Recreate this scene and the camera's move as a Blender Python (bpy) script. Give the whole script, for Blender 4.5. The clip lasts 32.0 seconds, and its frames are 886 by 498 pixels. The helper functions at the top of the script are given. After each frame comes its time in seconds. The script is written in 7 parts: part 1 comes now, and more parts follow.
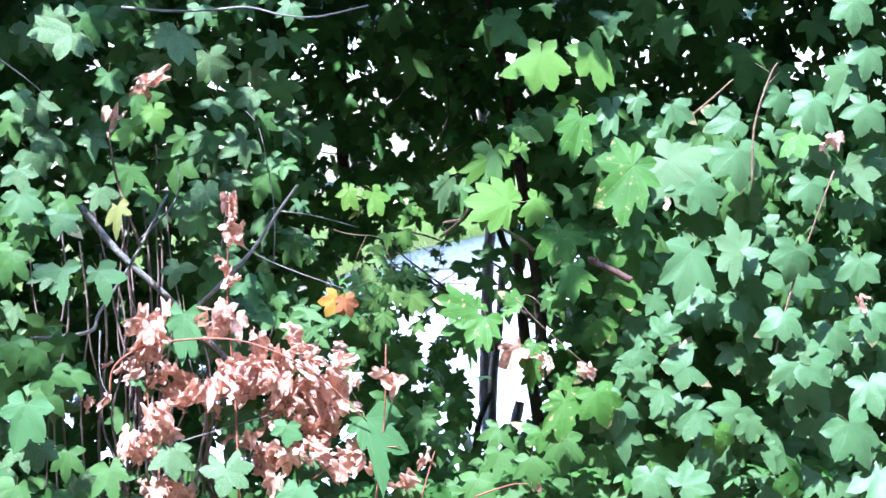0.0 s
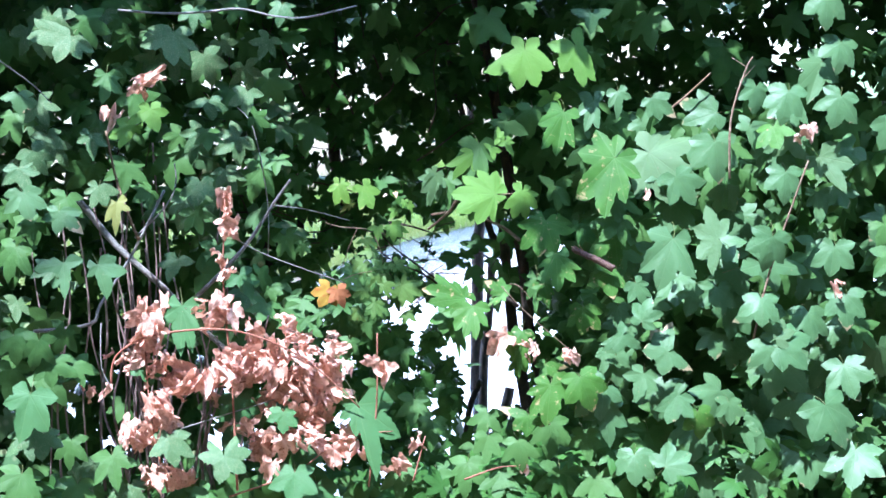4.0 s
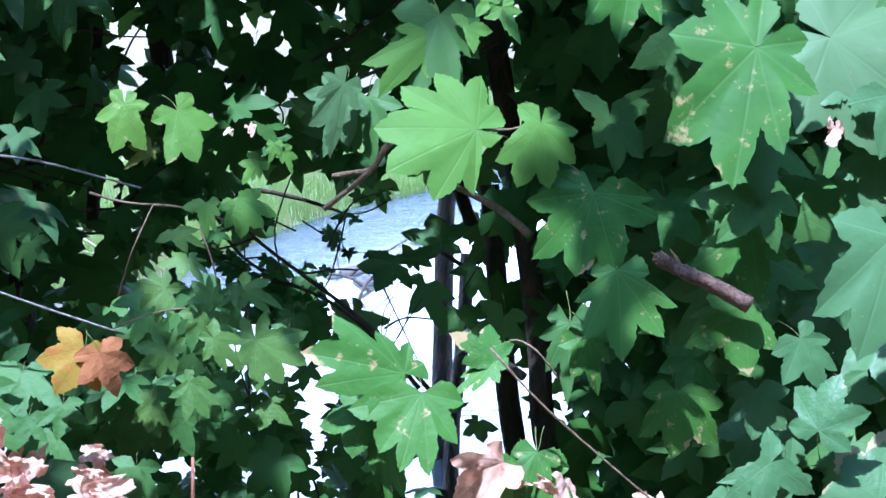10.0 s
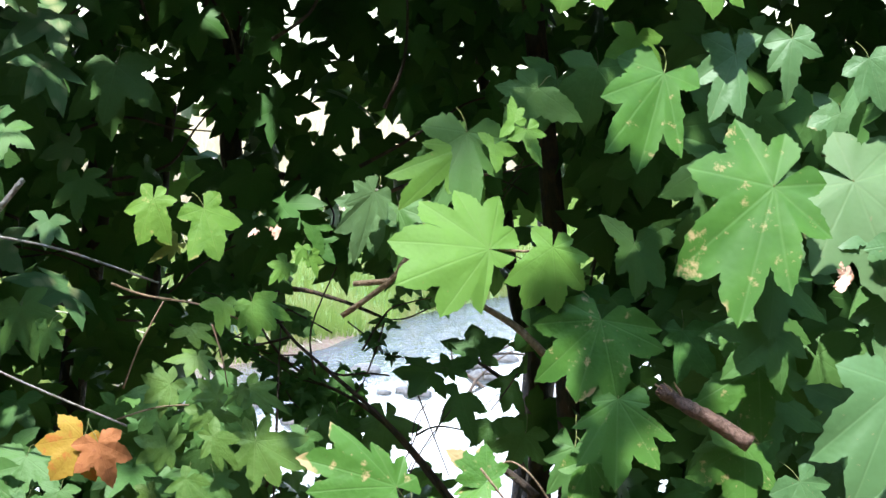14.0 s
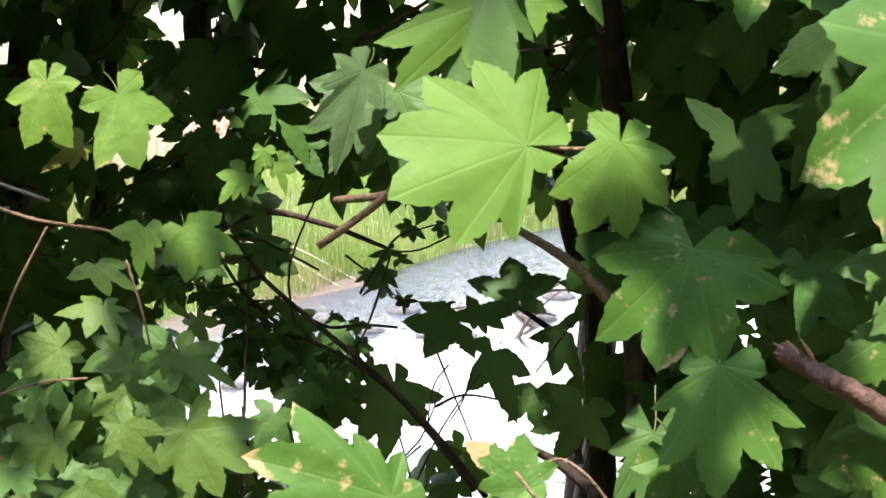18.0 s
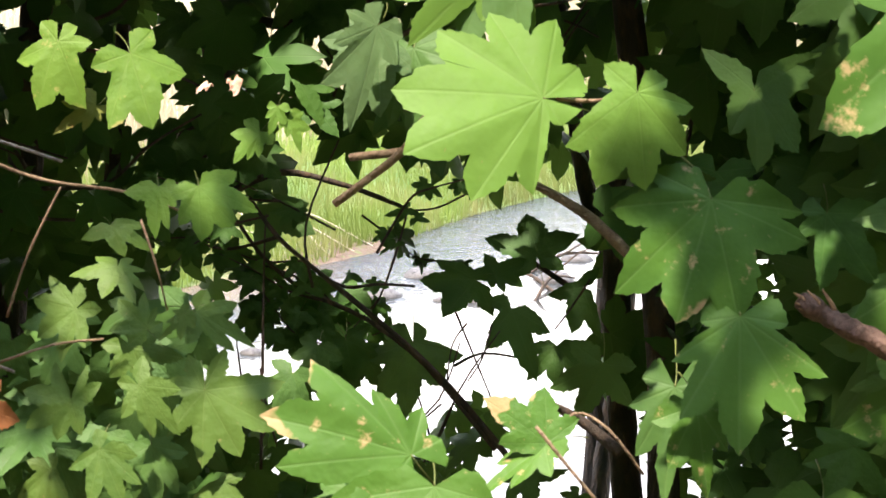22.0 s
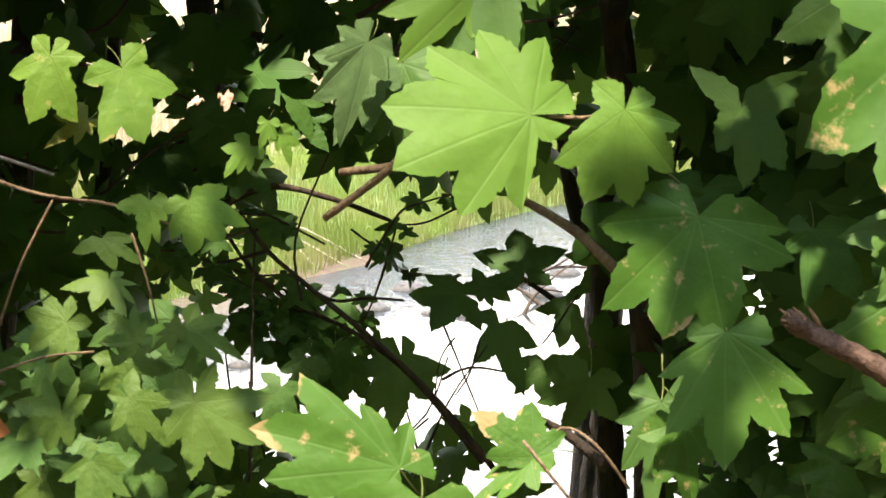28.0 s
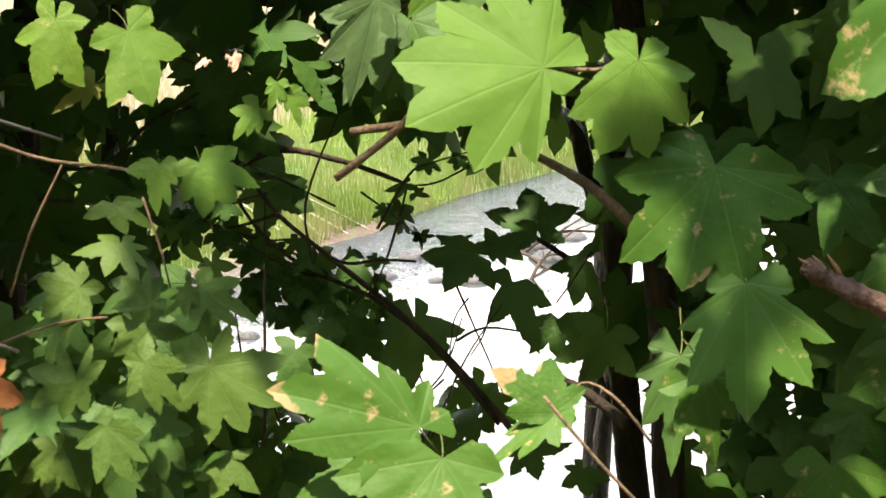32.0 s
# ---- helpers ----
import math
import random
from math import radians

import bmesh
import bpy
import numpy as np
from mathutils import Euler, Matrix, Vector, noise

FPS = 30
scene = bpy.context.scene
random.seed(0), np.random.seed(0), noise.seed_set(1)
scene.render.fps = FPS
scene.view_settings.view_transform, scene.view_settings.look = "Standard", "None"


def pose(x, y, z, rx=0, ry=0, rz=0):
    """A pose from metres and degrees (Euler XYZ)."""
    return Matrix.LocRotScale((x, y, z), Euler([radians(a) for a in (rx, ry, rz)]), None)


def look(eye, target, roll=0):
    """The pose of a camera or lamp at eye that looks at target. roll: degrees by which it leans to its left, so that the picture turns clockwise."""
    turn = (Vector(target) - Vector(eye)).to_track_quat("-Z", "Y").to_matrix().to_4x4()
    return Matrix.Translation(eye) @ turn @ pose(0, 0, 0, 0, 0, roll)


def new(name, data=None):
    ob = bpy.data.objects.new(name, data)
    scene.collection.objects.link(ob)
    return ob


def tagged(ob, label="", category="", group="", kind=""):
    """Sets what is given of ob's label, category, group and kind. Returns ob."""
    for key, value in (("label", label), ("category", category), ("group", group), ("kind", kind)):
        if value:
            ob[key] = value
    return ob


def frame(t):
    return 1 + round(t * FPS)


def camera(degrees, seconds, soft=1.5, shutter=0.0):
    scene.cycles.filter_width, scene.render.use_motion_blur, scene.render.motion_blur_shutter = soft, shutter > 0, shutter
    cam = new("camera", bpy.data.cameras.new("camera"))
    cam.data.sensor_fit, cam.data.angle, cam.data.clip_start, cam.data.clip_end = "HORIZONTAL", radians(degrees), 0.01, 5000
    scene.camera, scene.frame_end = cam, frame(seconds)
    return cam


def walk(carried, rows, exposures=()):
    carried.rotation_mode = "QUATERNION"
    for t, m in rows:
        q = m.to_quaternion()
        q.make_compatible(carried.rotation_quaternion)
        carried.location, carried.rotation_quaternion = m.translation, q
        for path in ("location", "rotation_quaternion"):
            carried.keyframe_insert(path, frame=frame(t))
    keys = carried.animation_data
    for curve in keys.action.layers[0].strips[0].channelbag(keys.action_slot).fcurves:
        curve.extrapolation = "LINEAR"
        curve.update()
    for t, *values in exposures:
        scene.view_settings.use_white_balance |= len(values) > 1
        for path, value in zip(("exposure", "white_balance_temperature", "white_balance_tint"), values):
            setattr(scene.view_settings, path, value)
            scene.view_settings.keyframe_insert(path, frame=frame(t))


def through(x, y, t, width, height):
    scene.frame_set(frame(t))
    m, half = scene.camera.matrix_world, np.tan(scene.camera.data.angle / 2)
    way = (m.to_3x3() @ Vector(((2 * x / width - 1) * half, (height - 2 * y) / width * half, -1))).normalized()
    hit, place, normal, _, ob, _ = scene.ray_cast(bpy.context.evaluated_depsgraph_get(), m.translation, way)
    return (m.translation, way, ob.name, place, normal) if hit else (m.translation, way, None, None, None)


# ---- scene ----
cam = camera(20, 32.0, soft=1.45)
cam.data.dof.use_dof, cam.data.dof.focus_distance, cam.data.dof.aperture_fstop = True, 4.5, 34.0   # set behind the nearest leaves, which go soft
PATH = [
    (0.0, look((-0.7500, -7.2854, 1.9386), (-0.1129, -0.0014, 1.0703), -2.00)),
    (0.5, look((-0.7500, -7.2711, 1.9366), (-0.1118, -0.0035, 1.0550), -2.06)),
    (1.0, look((-0.7500, -7.3076, 1.9417), (-0.1007, -0.0046, 1.0470), -1.74)),
    (1.5, look((-0.7500, -7.3960, 1.9542), (-0.0949, -0.0038, 1.0531), -1.59)),
    (2.0, look((-0.7500, -7.4858, 1.9669), (-0.0887, -0.0032, 1.0574), -1.84)),
    (2.5, look((-0.7500, -7.5556, 1.9768), (-0.0838, -0.0014, 1.0702), -1.55)),
    (4.5, look((-0.7500, -7.5155, 1.9711), (-0.0685, -0.0063, 1.0353), -3.02)),
    (5.0, look((-0.7000, -6.7193, 1.8735), (-0.0772, -0.0017, 1.0679), -3.21)),
    (5.5, look((-0.5600, -5.3553, 1.7206), (-0.0655, -0.0006, 1.0755), -2.65)),
    (6.0, look((-0.4600, -4.4740, 1.6209), (-0.0574, -0.0024, 1.0630), -2.40)),
    (6.5, look((-0.4000, -3.8657, 1.5548), (-0.0575, -0.0074, 1.0276), -2.25)),
    (7.0, look((-0.3500, -3.3635, 1.4958), (-0.0625, -0.0096, 1.0115), -2.26)),
    (7.5, look((-0.3150, -3.1225, 1.4697), (-0.0656, -0.0204, 0.9351), -1.44)),
    (8.0, look((-0.3100, -3.1551, 1.4788), (-0.0578, -0.0238, 0.9105), -2.05)),
    (8.5, look((-0.3050, -3.1895, 1.4882), (-0.0273, -0.0233, 0.9142), -1.71)),
    (9.0, look((-0.3000, -3.2184, 1.4968), (-0.0042, -0.0169, 0.9595), -2.16)),
    (9.5, look((-0.2900, -3.2398, 1.5043), (0.0254, -0.0101, 1.0081), -2.46)),
    (10.0, look((-0.2800, -3.2355, 1.5044), (0.0373, -0.0047, 1.0463), -2.10)),
    (10.5, look((-0.2700, -3.2313, 1.5044), (0.0482, -0.0041, 1.0507), -2.44)),
    (11.0, look((-0.2600, -3.2497, 1.5077), (0.0601, -0.0022, 1.0644), -2.91)),
    (11.5, look((-0.1500, -3.3923, 1.5407), (0.2011, 0.0091, 1.1444), 0.56)),
    (12.0, look((-0.1100, -3.3919, 1.5485), (0.1460, 0.0137, 1.1775), 0.56)),
    (12.5, look((-0.1000, -3.3304, 1.5445), (0.1080, 0.0221, 1.2375), 0.83)),
    (13.0, look((-0.0850, -3.3123, 1.5468), (0.0599, 0.0152, 1.1881), 1.44)),
    (13.5, look((-0.0750, -3.3210, 1.5508), (0.0349, 0.0164, 1.1964), 1.45)),
    (15.5, look((-0.0300, -2.6966, 1.4718), (0.0215, 0.0149, 1.1860), 1.92)),
    (16.0, look((-0.0150, -2.4625, 1.4389), (0.0155, 0.0125, 1.1686), 1.61)),
    (16.5, look((-0.0050, -2.2613, 1.4106), (0.0171, 0.0097, 1.1487), 1.42)),
    (17.0, look((0.0003, -2.2054, 1.4014), (0.0191, 0.0043, 1.1105), 1.27)),
    (17.5, look((0.0008, -2.2152, 1.4015), (0.0181, 0.0041, 1.1095), 1.12)),
    (18.0, look((0.0011, -2.2205, 1.4010), (0.0153, 0.0037, 1.1062), 0.87)),
    (18.5, look((0.0009, -2.2118, 1.3972), (0.0049, 0.0030, 1.1017), 0.80)),
    (19.0, look((0.0009, -2.2140, 1.3950), (0.0064, 0.0020, 1.0945), 0.62)),
    (19.5, look((0.0005, -2.1973, 1.3901), (-0.0010, 0.0008, 1.0855), 0.43)),
    (20.0, look((-0.0000, -2.1786, 1.3862), (0.0000, 0.0000, 1.0800), 0.00)),
    (20.5, look((0.0019, -2.1899, 1.3872), (-0.0015, -0.0009, 1.0735), -0.35)),
    (21.0, look((0.0037, -2.1991, 1.3878), (0.0008, -0.0014, 1.0700), -0.32)),
    (21.5, look((0.0024, -2.2082, 1.3885), (0.0007, -0.0012, 1.0712), 0.16)),
    (22.0, look((0.0009, -2.2042, 1.3873), (0.0004, -0.0019, 1.0664), -0.03)),
    (22.5, look((-0.0007, -2.1999, 1.3860), (-0.0012, -0.0026, 1.0617), -0.10)),
    (23.0, look((-0.0002, -2.1956, 1.3846), (0.0035, -0.0030, 1.0587), -0.12)),
    (23.5, look((0.0004, -2.1965, 1.3839), (0.0077, -0.0033, 1.0568), -0.07)),
    (24.0, look((0.0010, -2.1930, 1.3825), (0.0134, -0.0039, 1.0522), -0.22)),
    (24.5, look((0.0013, -2.1890, 1.3829), (0.0172, -0.0044, 1.0490), -0.18)),
    (26.5, look((0.0039, -2.2254, 1.3918), (0.0219, -0.0031, 1.0579), -0.16)),
    (27.0, look((0.0045, -2.2315, 1.3937), (0.0241, -0.0018, 1.0670), 0.11)),
    (27.5, look((0.0026, -2.2291, 1.3931), (0.0192, -0.0006, 1.0754), 0.40)),
    (28.0, look((0.0005, -2.2205, 1.3917), (0.0104, -0.0000, 1.0797), 0.30)),
    (28.5, look((-0.0015, -2.2177, 1.3911), (0.0108, 0.0004, 1.0826), 0.09)),
    (29.0, look((-0.0028, -2.2098, 1.3885), (0.0067, -0.0003, 1.0782), -0.06)),
    (29.5, look((-0.0040, -2.2038, 1.3862), (0.0013, -0.0009, 1.0738), -0.27)),
    (30.0, look((-0.0050, -2.2061, 1.3850), (-0.0009, -0.0011, 1.0722), -0.23)),
    (30.5, look((-0.0063, -2.2027, 1.3824), (-0.0036, -0.0017, 1.0678), -0.68)),
    (31.0, look((-0.0077, -2.1960, 1.3794), (-0.0084, -0.0029, 1.0592), -0.68)),
    (31.5, look((-0.0090, -2.1970, 1.3774), (-0.0067, -0.0039, 1.0520), -0.92)),
    (32.0, look((-0.0102, -2.1994, 1.3765), (-0.0031, -0.0054, 1.0418), -1.00)),
]

LIGHT = [
    (0.0, 1.98, 4950, 23.0),
    (5.0, 1.66, 4900, 20.0),
    (7.0, 1.45, 4780, 18.0),
    (9.0, 1.27, 4620, 20.0),
    (11.0, 1.46, 4500, 14.0),
    (13.0, 1.52, 5300, 7.0),
    (14.5, 1.38, 6100, 14.0),
    (16.0, 1.43, 6650, 17.0),
    (20.0, 1.43, 6550, 22.0),
    (24.0, 1.45, 7600, 15.0),
    (28.0, 1.36, 7600, 14.0),
    (32.0, 1.22, 7600, 13.0),
]
walk(cam, PATH, LIGHT)

# ---------------------------------------------------------------- daylight
SUN_ELEV, SUN_AZ = radians(66), radians(222)   # high, over the viewer's left shoulder
sky_world = bpy.data.worlds.new("daylight")
scene.world = sky_world
sky_world.use_nodes = True
wn = sky_world.node_tree
wn.nodes.clear()
sky = wn.nodes.new("ShaderNodeTexSky")
sky.sky_type = "NISHITA"
sky.sun_disc = False
sky.sun_elevation, sky.sun_rotation = SUN_ELEV, SUN_AZ
sky.dust_density, sky.air_density, sky.ozone_density = 2.0, 1.0, 1.0
bg = wn.nodes.new("ShaderNodeBackground")
bg.inputs["Strength"].default_value = 0.10
wo = wn.nodes.new("ShaderNodeOutputWorld")
wn.links.new(sky.outputs[0], bg.inputs[0])
veil = wn.nodes.new("ShaderNodeBackground")            # thin white cloud over the whole sky
veil.inputs["Strength"].default_value = 1.42
up = wn.nodes.new("ShaderNodeSeparateXYZ")
wn.links.new(wn.nodes.new("ShaderNodeTexCoord").outputs["Generated"], up.inputs[0])
haze = wn.nodes.new("ShaderNodeMapRange")              # brightest low down, bluer overhead
haze.interpolation_type = "SMOOTHSTEP"
haze.inputs[1].default_value, haze.inputs[2].default_value = 0.12, 0.60
wn.links.new(up.outputs[2], haze.inputs[0])
tint = wn.nodes.new("ShaderNodeMix")
tint.data_type = "RGBA"
tint.inputs[6].default_value, tint.inputs[7].default_value = (1.85, 1.85, 1.79, 1.0), (0.46, 0.70, 1.08, 1.0)
wn.links.new(haze.outputs[0], tint.inputs[0])
wn.links.new(tint.outputs[2], veil.inputs["Color"])
both = wn.nodes.new("ShaderNodeAddShader")
wn.links.new(bg.outputs[0], both.inputs[0])
wn.links.new(veil.outputs[0], both.inputs[1])
wn.links.new(both.outputs[0], wo.inputs[0])
sun_data = bpy.data.lights.new("sun", "SUN")
sun_data.energy, sun_data.angle, sun_data.color = 5.0, radians(1.0), (1.0, 0.95, 0.86)
sun = new("sun", sun_data)
sun_dir = Vector((math.sin(SUN_AZ) * math.cos(SUN_ELEV), math.cos(SUN_AZ) * math.cos(SUN_ELEV), math.sin(SUN_ELEV)))
sun.matrix_world = look(sun_dir * 30, (0, 0, 0))

# ---------------------------------------------------------------- the leafy screen's own axes
TILT = radians(-8.0)
AX_U = Vector((1, 0, 0))
AX_W = Vector((0, math.cos(TILT), math.sin(TILT)))     # into the thicket
AX_V = Vector((0, -math.sin(TILT), math.cos(TILT)))    # up the thicket
ORIGIN = Vector((0, 0, 1.08))


def at(a, b, c):
    return ORIGIN + a * AX_U + b * AX_V + c * AX_W


# ---------------------------------------------------------------- materials
class Nodes:
    def __init__(self, name):
        self.mat = bpy.data.materials.new(name)
        self.mat.use_nodes = True
        self.t = self.mat.node_tree
        self.t.nodes.clear()
        self.out = self.t.nodes.new("ShaderNodeOutputMaterial")

    def add(self, kind, **inputs):
        n = self.t.nodes.new(kind)
        for k, v in inputs.items():
            self.put(n, k, v)
        return n

    def put(self, n, k, v):
        sock = n.inputs[int(k[1:])] if k[0] == "i" and k[1:].isdigit() else n.inputs[k.replace("_", " ")]
        if isinstance(v, bpy.types.NodeSocket):
            self.t.links.new(v, sock)
        else:
            sock.default_value = v

    def math(self, op, a, b=0.0, clamp=False):
        n = self.t.nodes.new("ShaderNodeMath")
        n.operation, n.use_clamp = op, clamp
        self.put(n, "i0", a)
        self.put(n, "i1", b)
        return n.outputs[0]

    def mix(self, f, a, b, blend="MIX"):
        n = self.t.nodes.new("ShaderNodeMix")
        n.data_type, n.blend_type = "RGBA", blend
        n.clamp_factor = True
        for i, v in ((0, f), (6, a), (7, b)):
            if isinstance(v, bpy.types.NodeSocket):
                self.t.links.new(v, n.inputs[i])
            else:
                n.inputs[i].default_value = v if i == 0 else (*v, 1.0)
        return n.outputs[2]

    def noise(self, scale, detail=3.0, vec=None, rough=0.55):
        n = self.add("ShaderNodeTexNoise", Scale=scale, Detail=detail, Roughness=rough)
        if vec is not None:
            self.t.links.new(vec, n.inputs["Vector"])
        return n.outputs["Fac"]

    def ramp(self, v, lo, hi):
        n = self.t.nodes.new("ShaderNodeMapRange")
        n.clamp = True
        self.put(n, "i0", v)
        n.inputs[1].default_value, n.inputs[2].default_value = lo, hi
        return n.outputs[0]

    def bump(self, h, strength, dist=0.01):
        return self.add("ShaderNodeBump", Strength=strength, Distance=dist, Height=h).outputs[0]

    def coords(self, which="Object"):
        return self.add("ShaderNodeTexCoord").outputs[which]

    def finish(self, shader):
        self.t.links.new(shader, self.out.inputs[0])
        return self.mat


def leaf_material(name, dark, light, vein, spot=None, spot_amount=0.0, speckle=0.0, tip=None, through=0.14, rough=0.55, glow=(0.20, 0.34, 0.05)):
    """A leaf blade: two greens, pale ribs, blemishes, a little light passing through."""
    m = Nodes(name)
    pos = m.coords("Object")
    info = m.add("ShaderNodeObjectInfo").outputs["Random"]
    isl = m.add("ShaderNodeNewGeometry").outputs["Random Per Island"]
    rnd = m.math("FRACT", m.math("ADD", info, isl))
    seedv = m.add("ShaderNodeVectorMath", i0=pos)
    seedv.operation = "ADD"
    comb = m.add("ShaderNodeCombineXYZ", X=m.math("MULTIPLY", rnd, 37.0), Y=m.math("MULTIPLY", rnd, 91.0), Z=0.0)
    m.t.links.new(comb.outputs[0], seedv.inputs[1])
    p = seedv.outputs[0]
    col = m.mix(rnd, dark, light)
    col = m.mix(m.ramp(m.noise(3.0, 3, p), 0.35, 0.7), col, tuple(0.5 * (x + y) * 1.15 for x, y in zip(dark, light)))
    col = m.mix(m.math("MULTIPLY", m.noise(45.0, 2, p), 0.18), col, tuple(x * 0.62 for x in dark))
    uv = m.add("ShaderNodeUVMap")
    uv.uv_map = "lobe"
    sep = m.add("ShaderNodeSeparateXYZ", Vector=uv.outputs[0])
    across = m.math("ABSOLUTE", sep.outputs[1])
    along = sep.outputs[0]
    rib = m.math("SUBTRACT", 1.0, m.ramp(across, 0.002, 0.016))
    wave = m.math("ABSOLUTE", m.math("SUBTRACT", m.math("FRACT", m.math("MULTIPLY", m.math("SUBTRACT", along, m.math("MULTIPLY", across, 0.8)), 8.5)), 0.5))
    side = m.math("MULTIPLY", m.math("SUBTRACT", 1.0, m.ramp(wave, 0.01, 0.10)), 0.05)
    veins = m.math("MAXIMUM", rib, side)
    col = m.mix(m.math("MULTIPLY", veins, 0.14), col, vein)
    if speckle:
        v = m.add("ShaderNodeTexVoronoi", Scale=30.0, Vector=p).outputs["Distance"]
        mask = m.math("MULTIPLY", m.math("SUBTRACT", 1.0, m.ramp(v, 0.18, 0.42)), m.ramp(m.noise(4.0, 2, p), 0.28, 0.50))
        col = m.mix(m.math("MULTIPLY", mask, speckle), col, (0.32, 0.33, 0.16))
    if spot:
        s = m.ramp(m.noise(4.2, 5, p, 0.7), 0.71 - spot_amount, 0.79 - spot_amount)
        col = m.mix(m.math("MULTIPLY", s, 0.75), col, spot)
        s2 = m.ramp(m.noise(16.0, 3, p), 0.69, 0.76)
        col = m.mix(m.math("MULTIPLY", s2, 0.6), col, tuple(0.8 * x for x in spot))
    if tip:   # scorched ends of the lobes
        t1 = m.ramp(m.math("ADD", m.math("ADD", along, across), m.math("MULTIPLY", m.noise(3.0, 3, p), 0.9)), 1.50, 1.57)
        col = m.mix(m.math("MULTIPLY", t1, 0.75), col, tip)
    h = m.math("ADD", m.math("MULTIPLY", m.noise(6.0, 2, p), 0.6), m.math("MULTIPLY", veins, -0.14))
    nrm = m.bump(h, 0.15, 0.02)
    bsdf = m.add("ShaderNodeBsdfPrincipled", Base_Color=col, Roughness=rough, Normal=nrm)
    bsdf.inputs["Specular IOR Level"].default_value = 0.20
    tr = m.add("ShaderNodeBsdfTranslucent", Color=m.mix(0.6, col, glow, "MIX"), Normal=nrm)
    mx = m.add("ShaderNodeMixShader", i0=through)
    m.t.links.new(bsdf.outputs[0], mx.inputs[1])
    m.t.links.new(tr.outputs[0], mx.inputs[2])
    return m.finish(mx.outputs[0])


def plain_material(name, c1, c2, scale, rough=0.8, bump=0.4, fine=8.0, stretch=(1, 1, 1), c3=None):
    """Bark, soil, stone: two tones at one scale, a third at another, with relief."""
    m = Nodes(name)
    mp = m.add("ShaderNodeMapping", Vector=m.coords("Object"))
    mp.inputs["Scale"].default_value = stretch
    p = mp.outputs[0]
    n1, n2 = m.noise(scale, 5, p, 0.6), m.noise(scale * fine, 4, p, 0.65)
    col = m.mix(m.ramp(n1, 0.35, 0.65), c1, c2)
    col = m.mix(m.ramp(n2, 0.45, 0.72), col, c3 or tuple(x * 0.45 for x in c1))
    rnd = m.add("ShaderNodeObjectInfo").outputs["Random"]
    col = m.mix(m.math("MULTIPLY", rnd, 0.3), col, tuple(x * 0.6 for x in c2))
    nrm = m.bump(m.math("ADD", n1, m.math("MULTIPLY", n2, 0.5)), bump, 0.02)
    b = m.add("ShaderNodeBsdfPrincipled", Base_Color=col, Roughness=rough, Normal=nrm)
    b.inputs["Specular IOR Level"].default_value = 0.25
    return m.finish(b.outputs[0])


# plain leaf green in two copies: brighter for lit leaves, darker for shaded ones
LIT_GREEN = leaf_material("leaf_lit_green", (0.048, 0.118, 0.027), (0.082, 0.170, 0.038), (0.12, 0.20, 0.065), through=0.16)
SHADED_GREEN = leaf_material("leaf_shaded_green", (0.031, 0.095, 0.017), (0.060, 0.146, 0.024), (0.11, 0.20, 0.055), through=0.10)
FRESH = leaf_material("leaf_fresh", (0.102, 0.218, 0.032), (0.142, 0.272, 0.043), (0.20, 0.30, 0.10), (0.30, 0.24, 0.09), 0.02, through=0.3)
PALE = leaf_material("leaf_pale", (0.10, 0.19, 0.07), (0.15, 0.24, 0.10), (0.24, 0.33, 0.16), (0.36, 0.27, 0.16), 0.04, through=0.35)
BLEMISHED = leaf_material("leaf_blemished", (0.043, 0.120, 0.016), (0.072, 0.165, 0.022), (0.18, 0.29, 0.10), (0.46, 0.32, 0.16), 0.10, tip=(0.46, 0.31, 0.16))
SPECKLED = leaf_material("leaf_speckled", (0.050, 0.125, 0.045), (0.10, 0.17, 0.06), (0.16, 0.25, 0.10), (0.32, 0.25, 0.12), 0.02, speckle=0.6)
YELLOWED = leaf_material("leaf_yellowed", (0.13, 0.17, 0.04), (0.26, 0.25, 0.06), (0.25, 0.28, 0.10), (0.36, 0.22, 0.09), 0.08)
SOFT = leaf_material("leaf_soft_green", (0.060, 0.132, 0.046), (0.097, 0.182, 0.068), (0.18, 0.27, 0.12), (0.38, 0.28, 0.15), 0.03, tip=(0.40, 0.29, 0.16), rough=0.45)
ROUND = leaf_material("leaf_light", (0.050, 0.130, 0.040), (0.072, 0.165, 0.050), (0.16, 0.28, 0.10))
ORANGE = leaf_material("leaf_yellow_orange", (0.28, 0.20, 0.025), (0.36, 0.21, 0.03), (0.30, 0.12, 0.03), (0.40, 0.12, 0.03), 0.16, glow=(0.40, 0.34, 0.04))
RUST = leaf_material("leaf_rust", (0.38, 0.15, 0.06), (0.44, 0.19, 0.07), (0.30, 0.10, 0.04), (0.26, 0.08, 0.05), 0.1, glow=(0.45, 0.16, 0.05))
# brown tones are withering, and also put shadow into the crumpled leaves' colour
DRY = leaf_material("leaf_withered", (0.63, 0.33, 0.22), (0.93, 0.69, 0.55), (0.42, 0.19, 0.11), (0.38, 0.16, 0.09), 0.17, through=0.28, rough=0.7, glow=(0.80, 0.44, 0.27))
OLIVE = leaf_material("leaf_olive", (0.060, 0.126, 0.021), (0.094, 0.160, 0.028), (0.18, 0.24, 0.08), (0.30, 0.22, 0.10), 0.05, through=0.2)
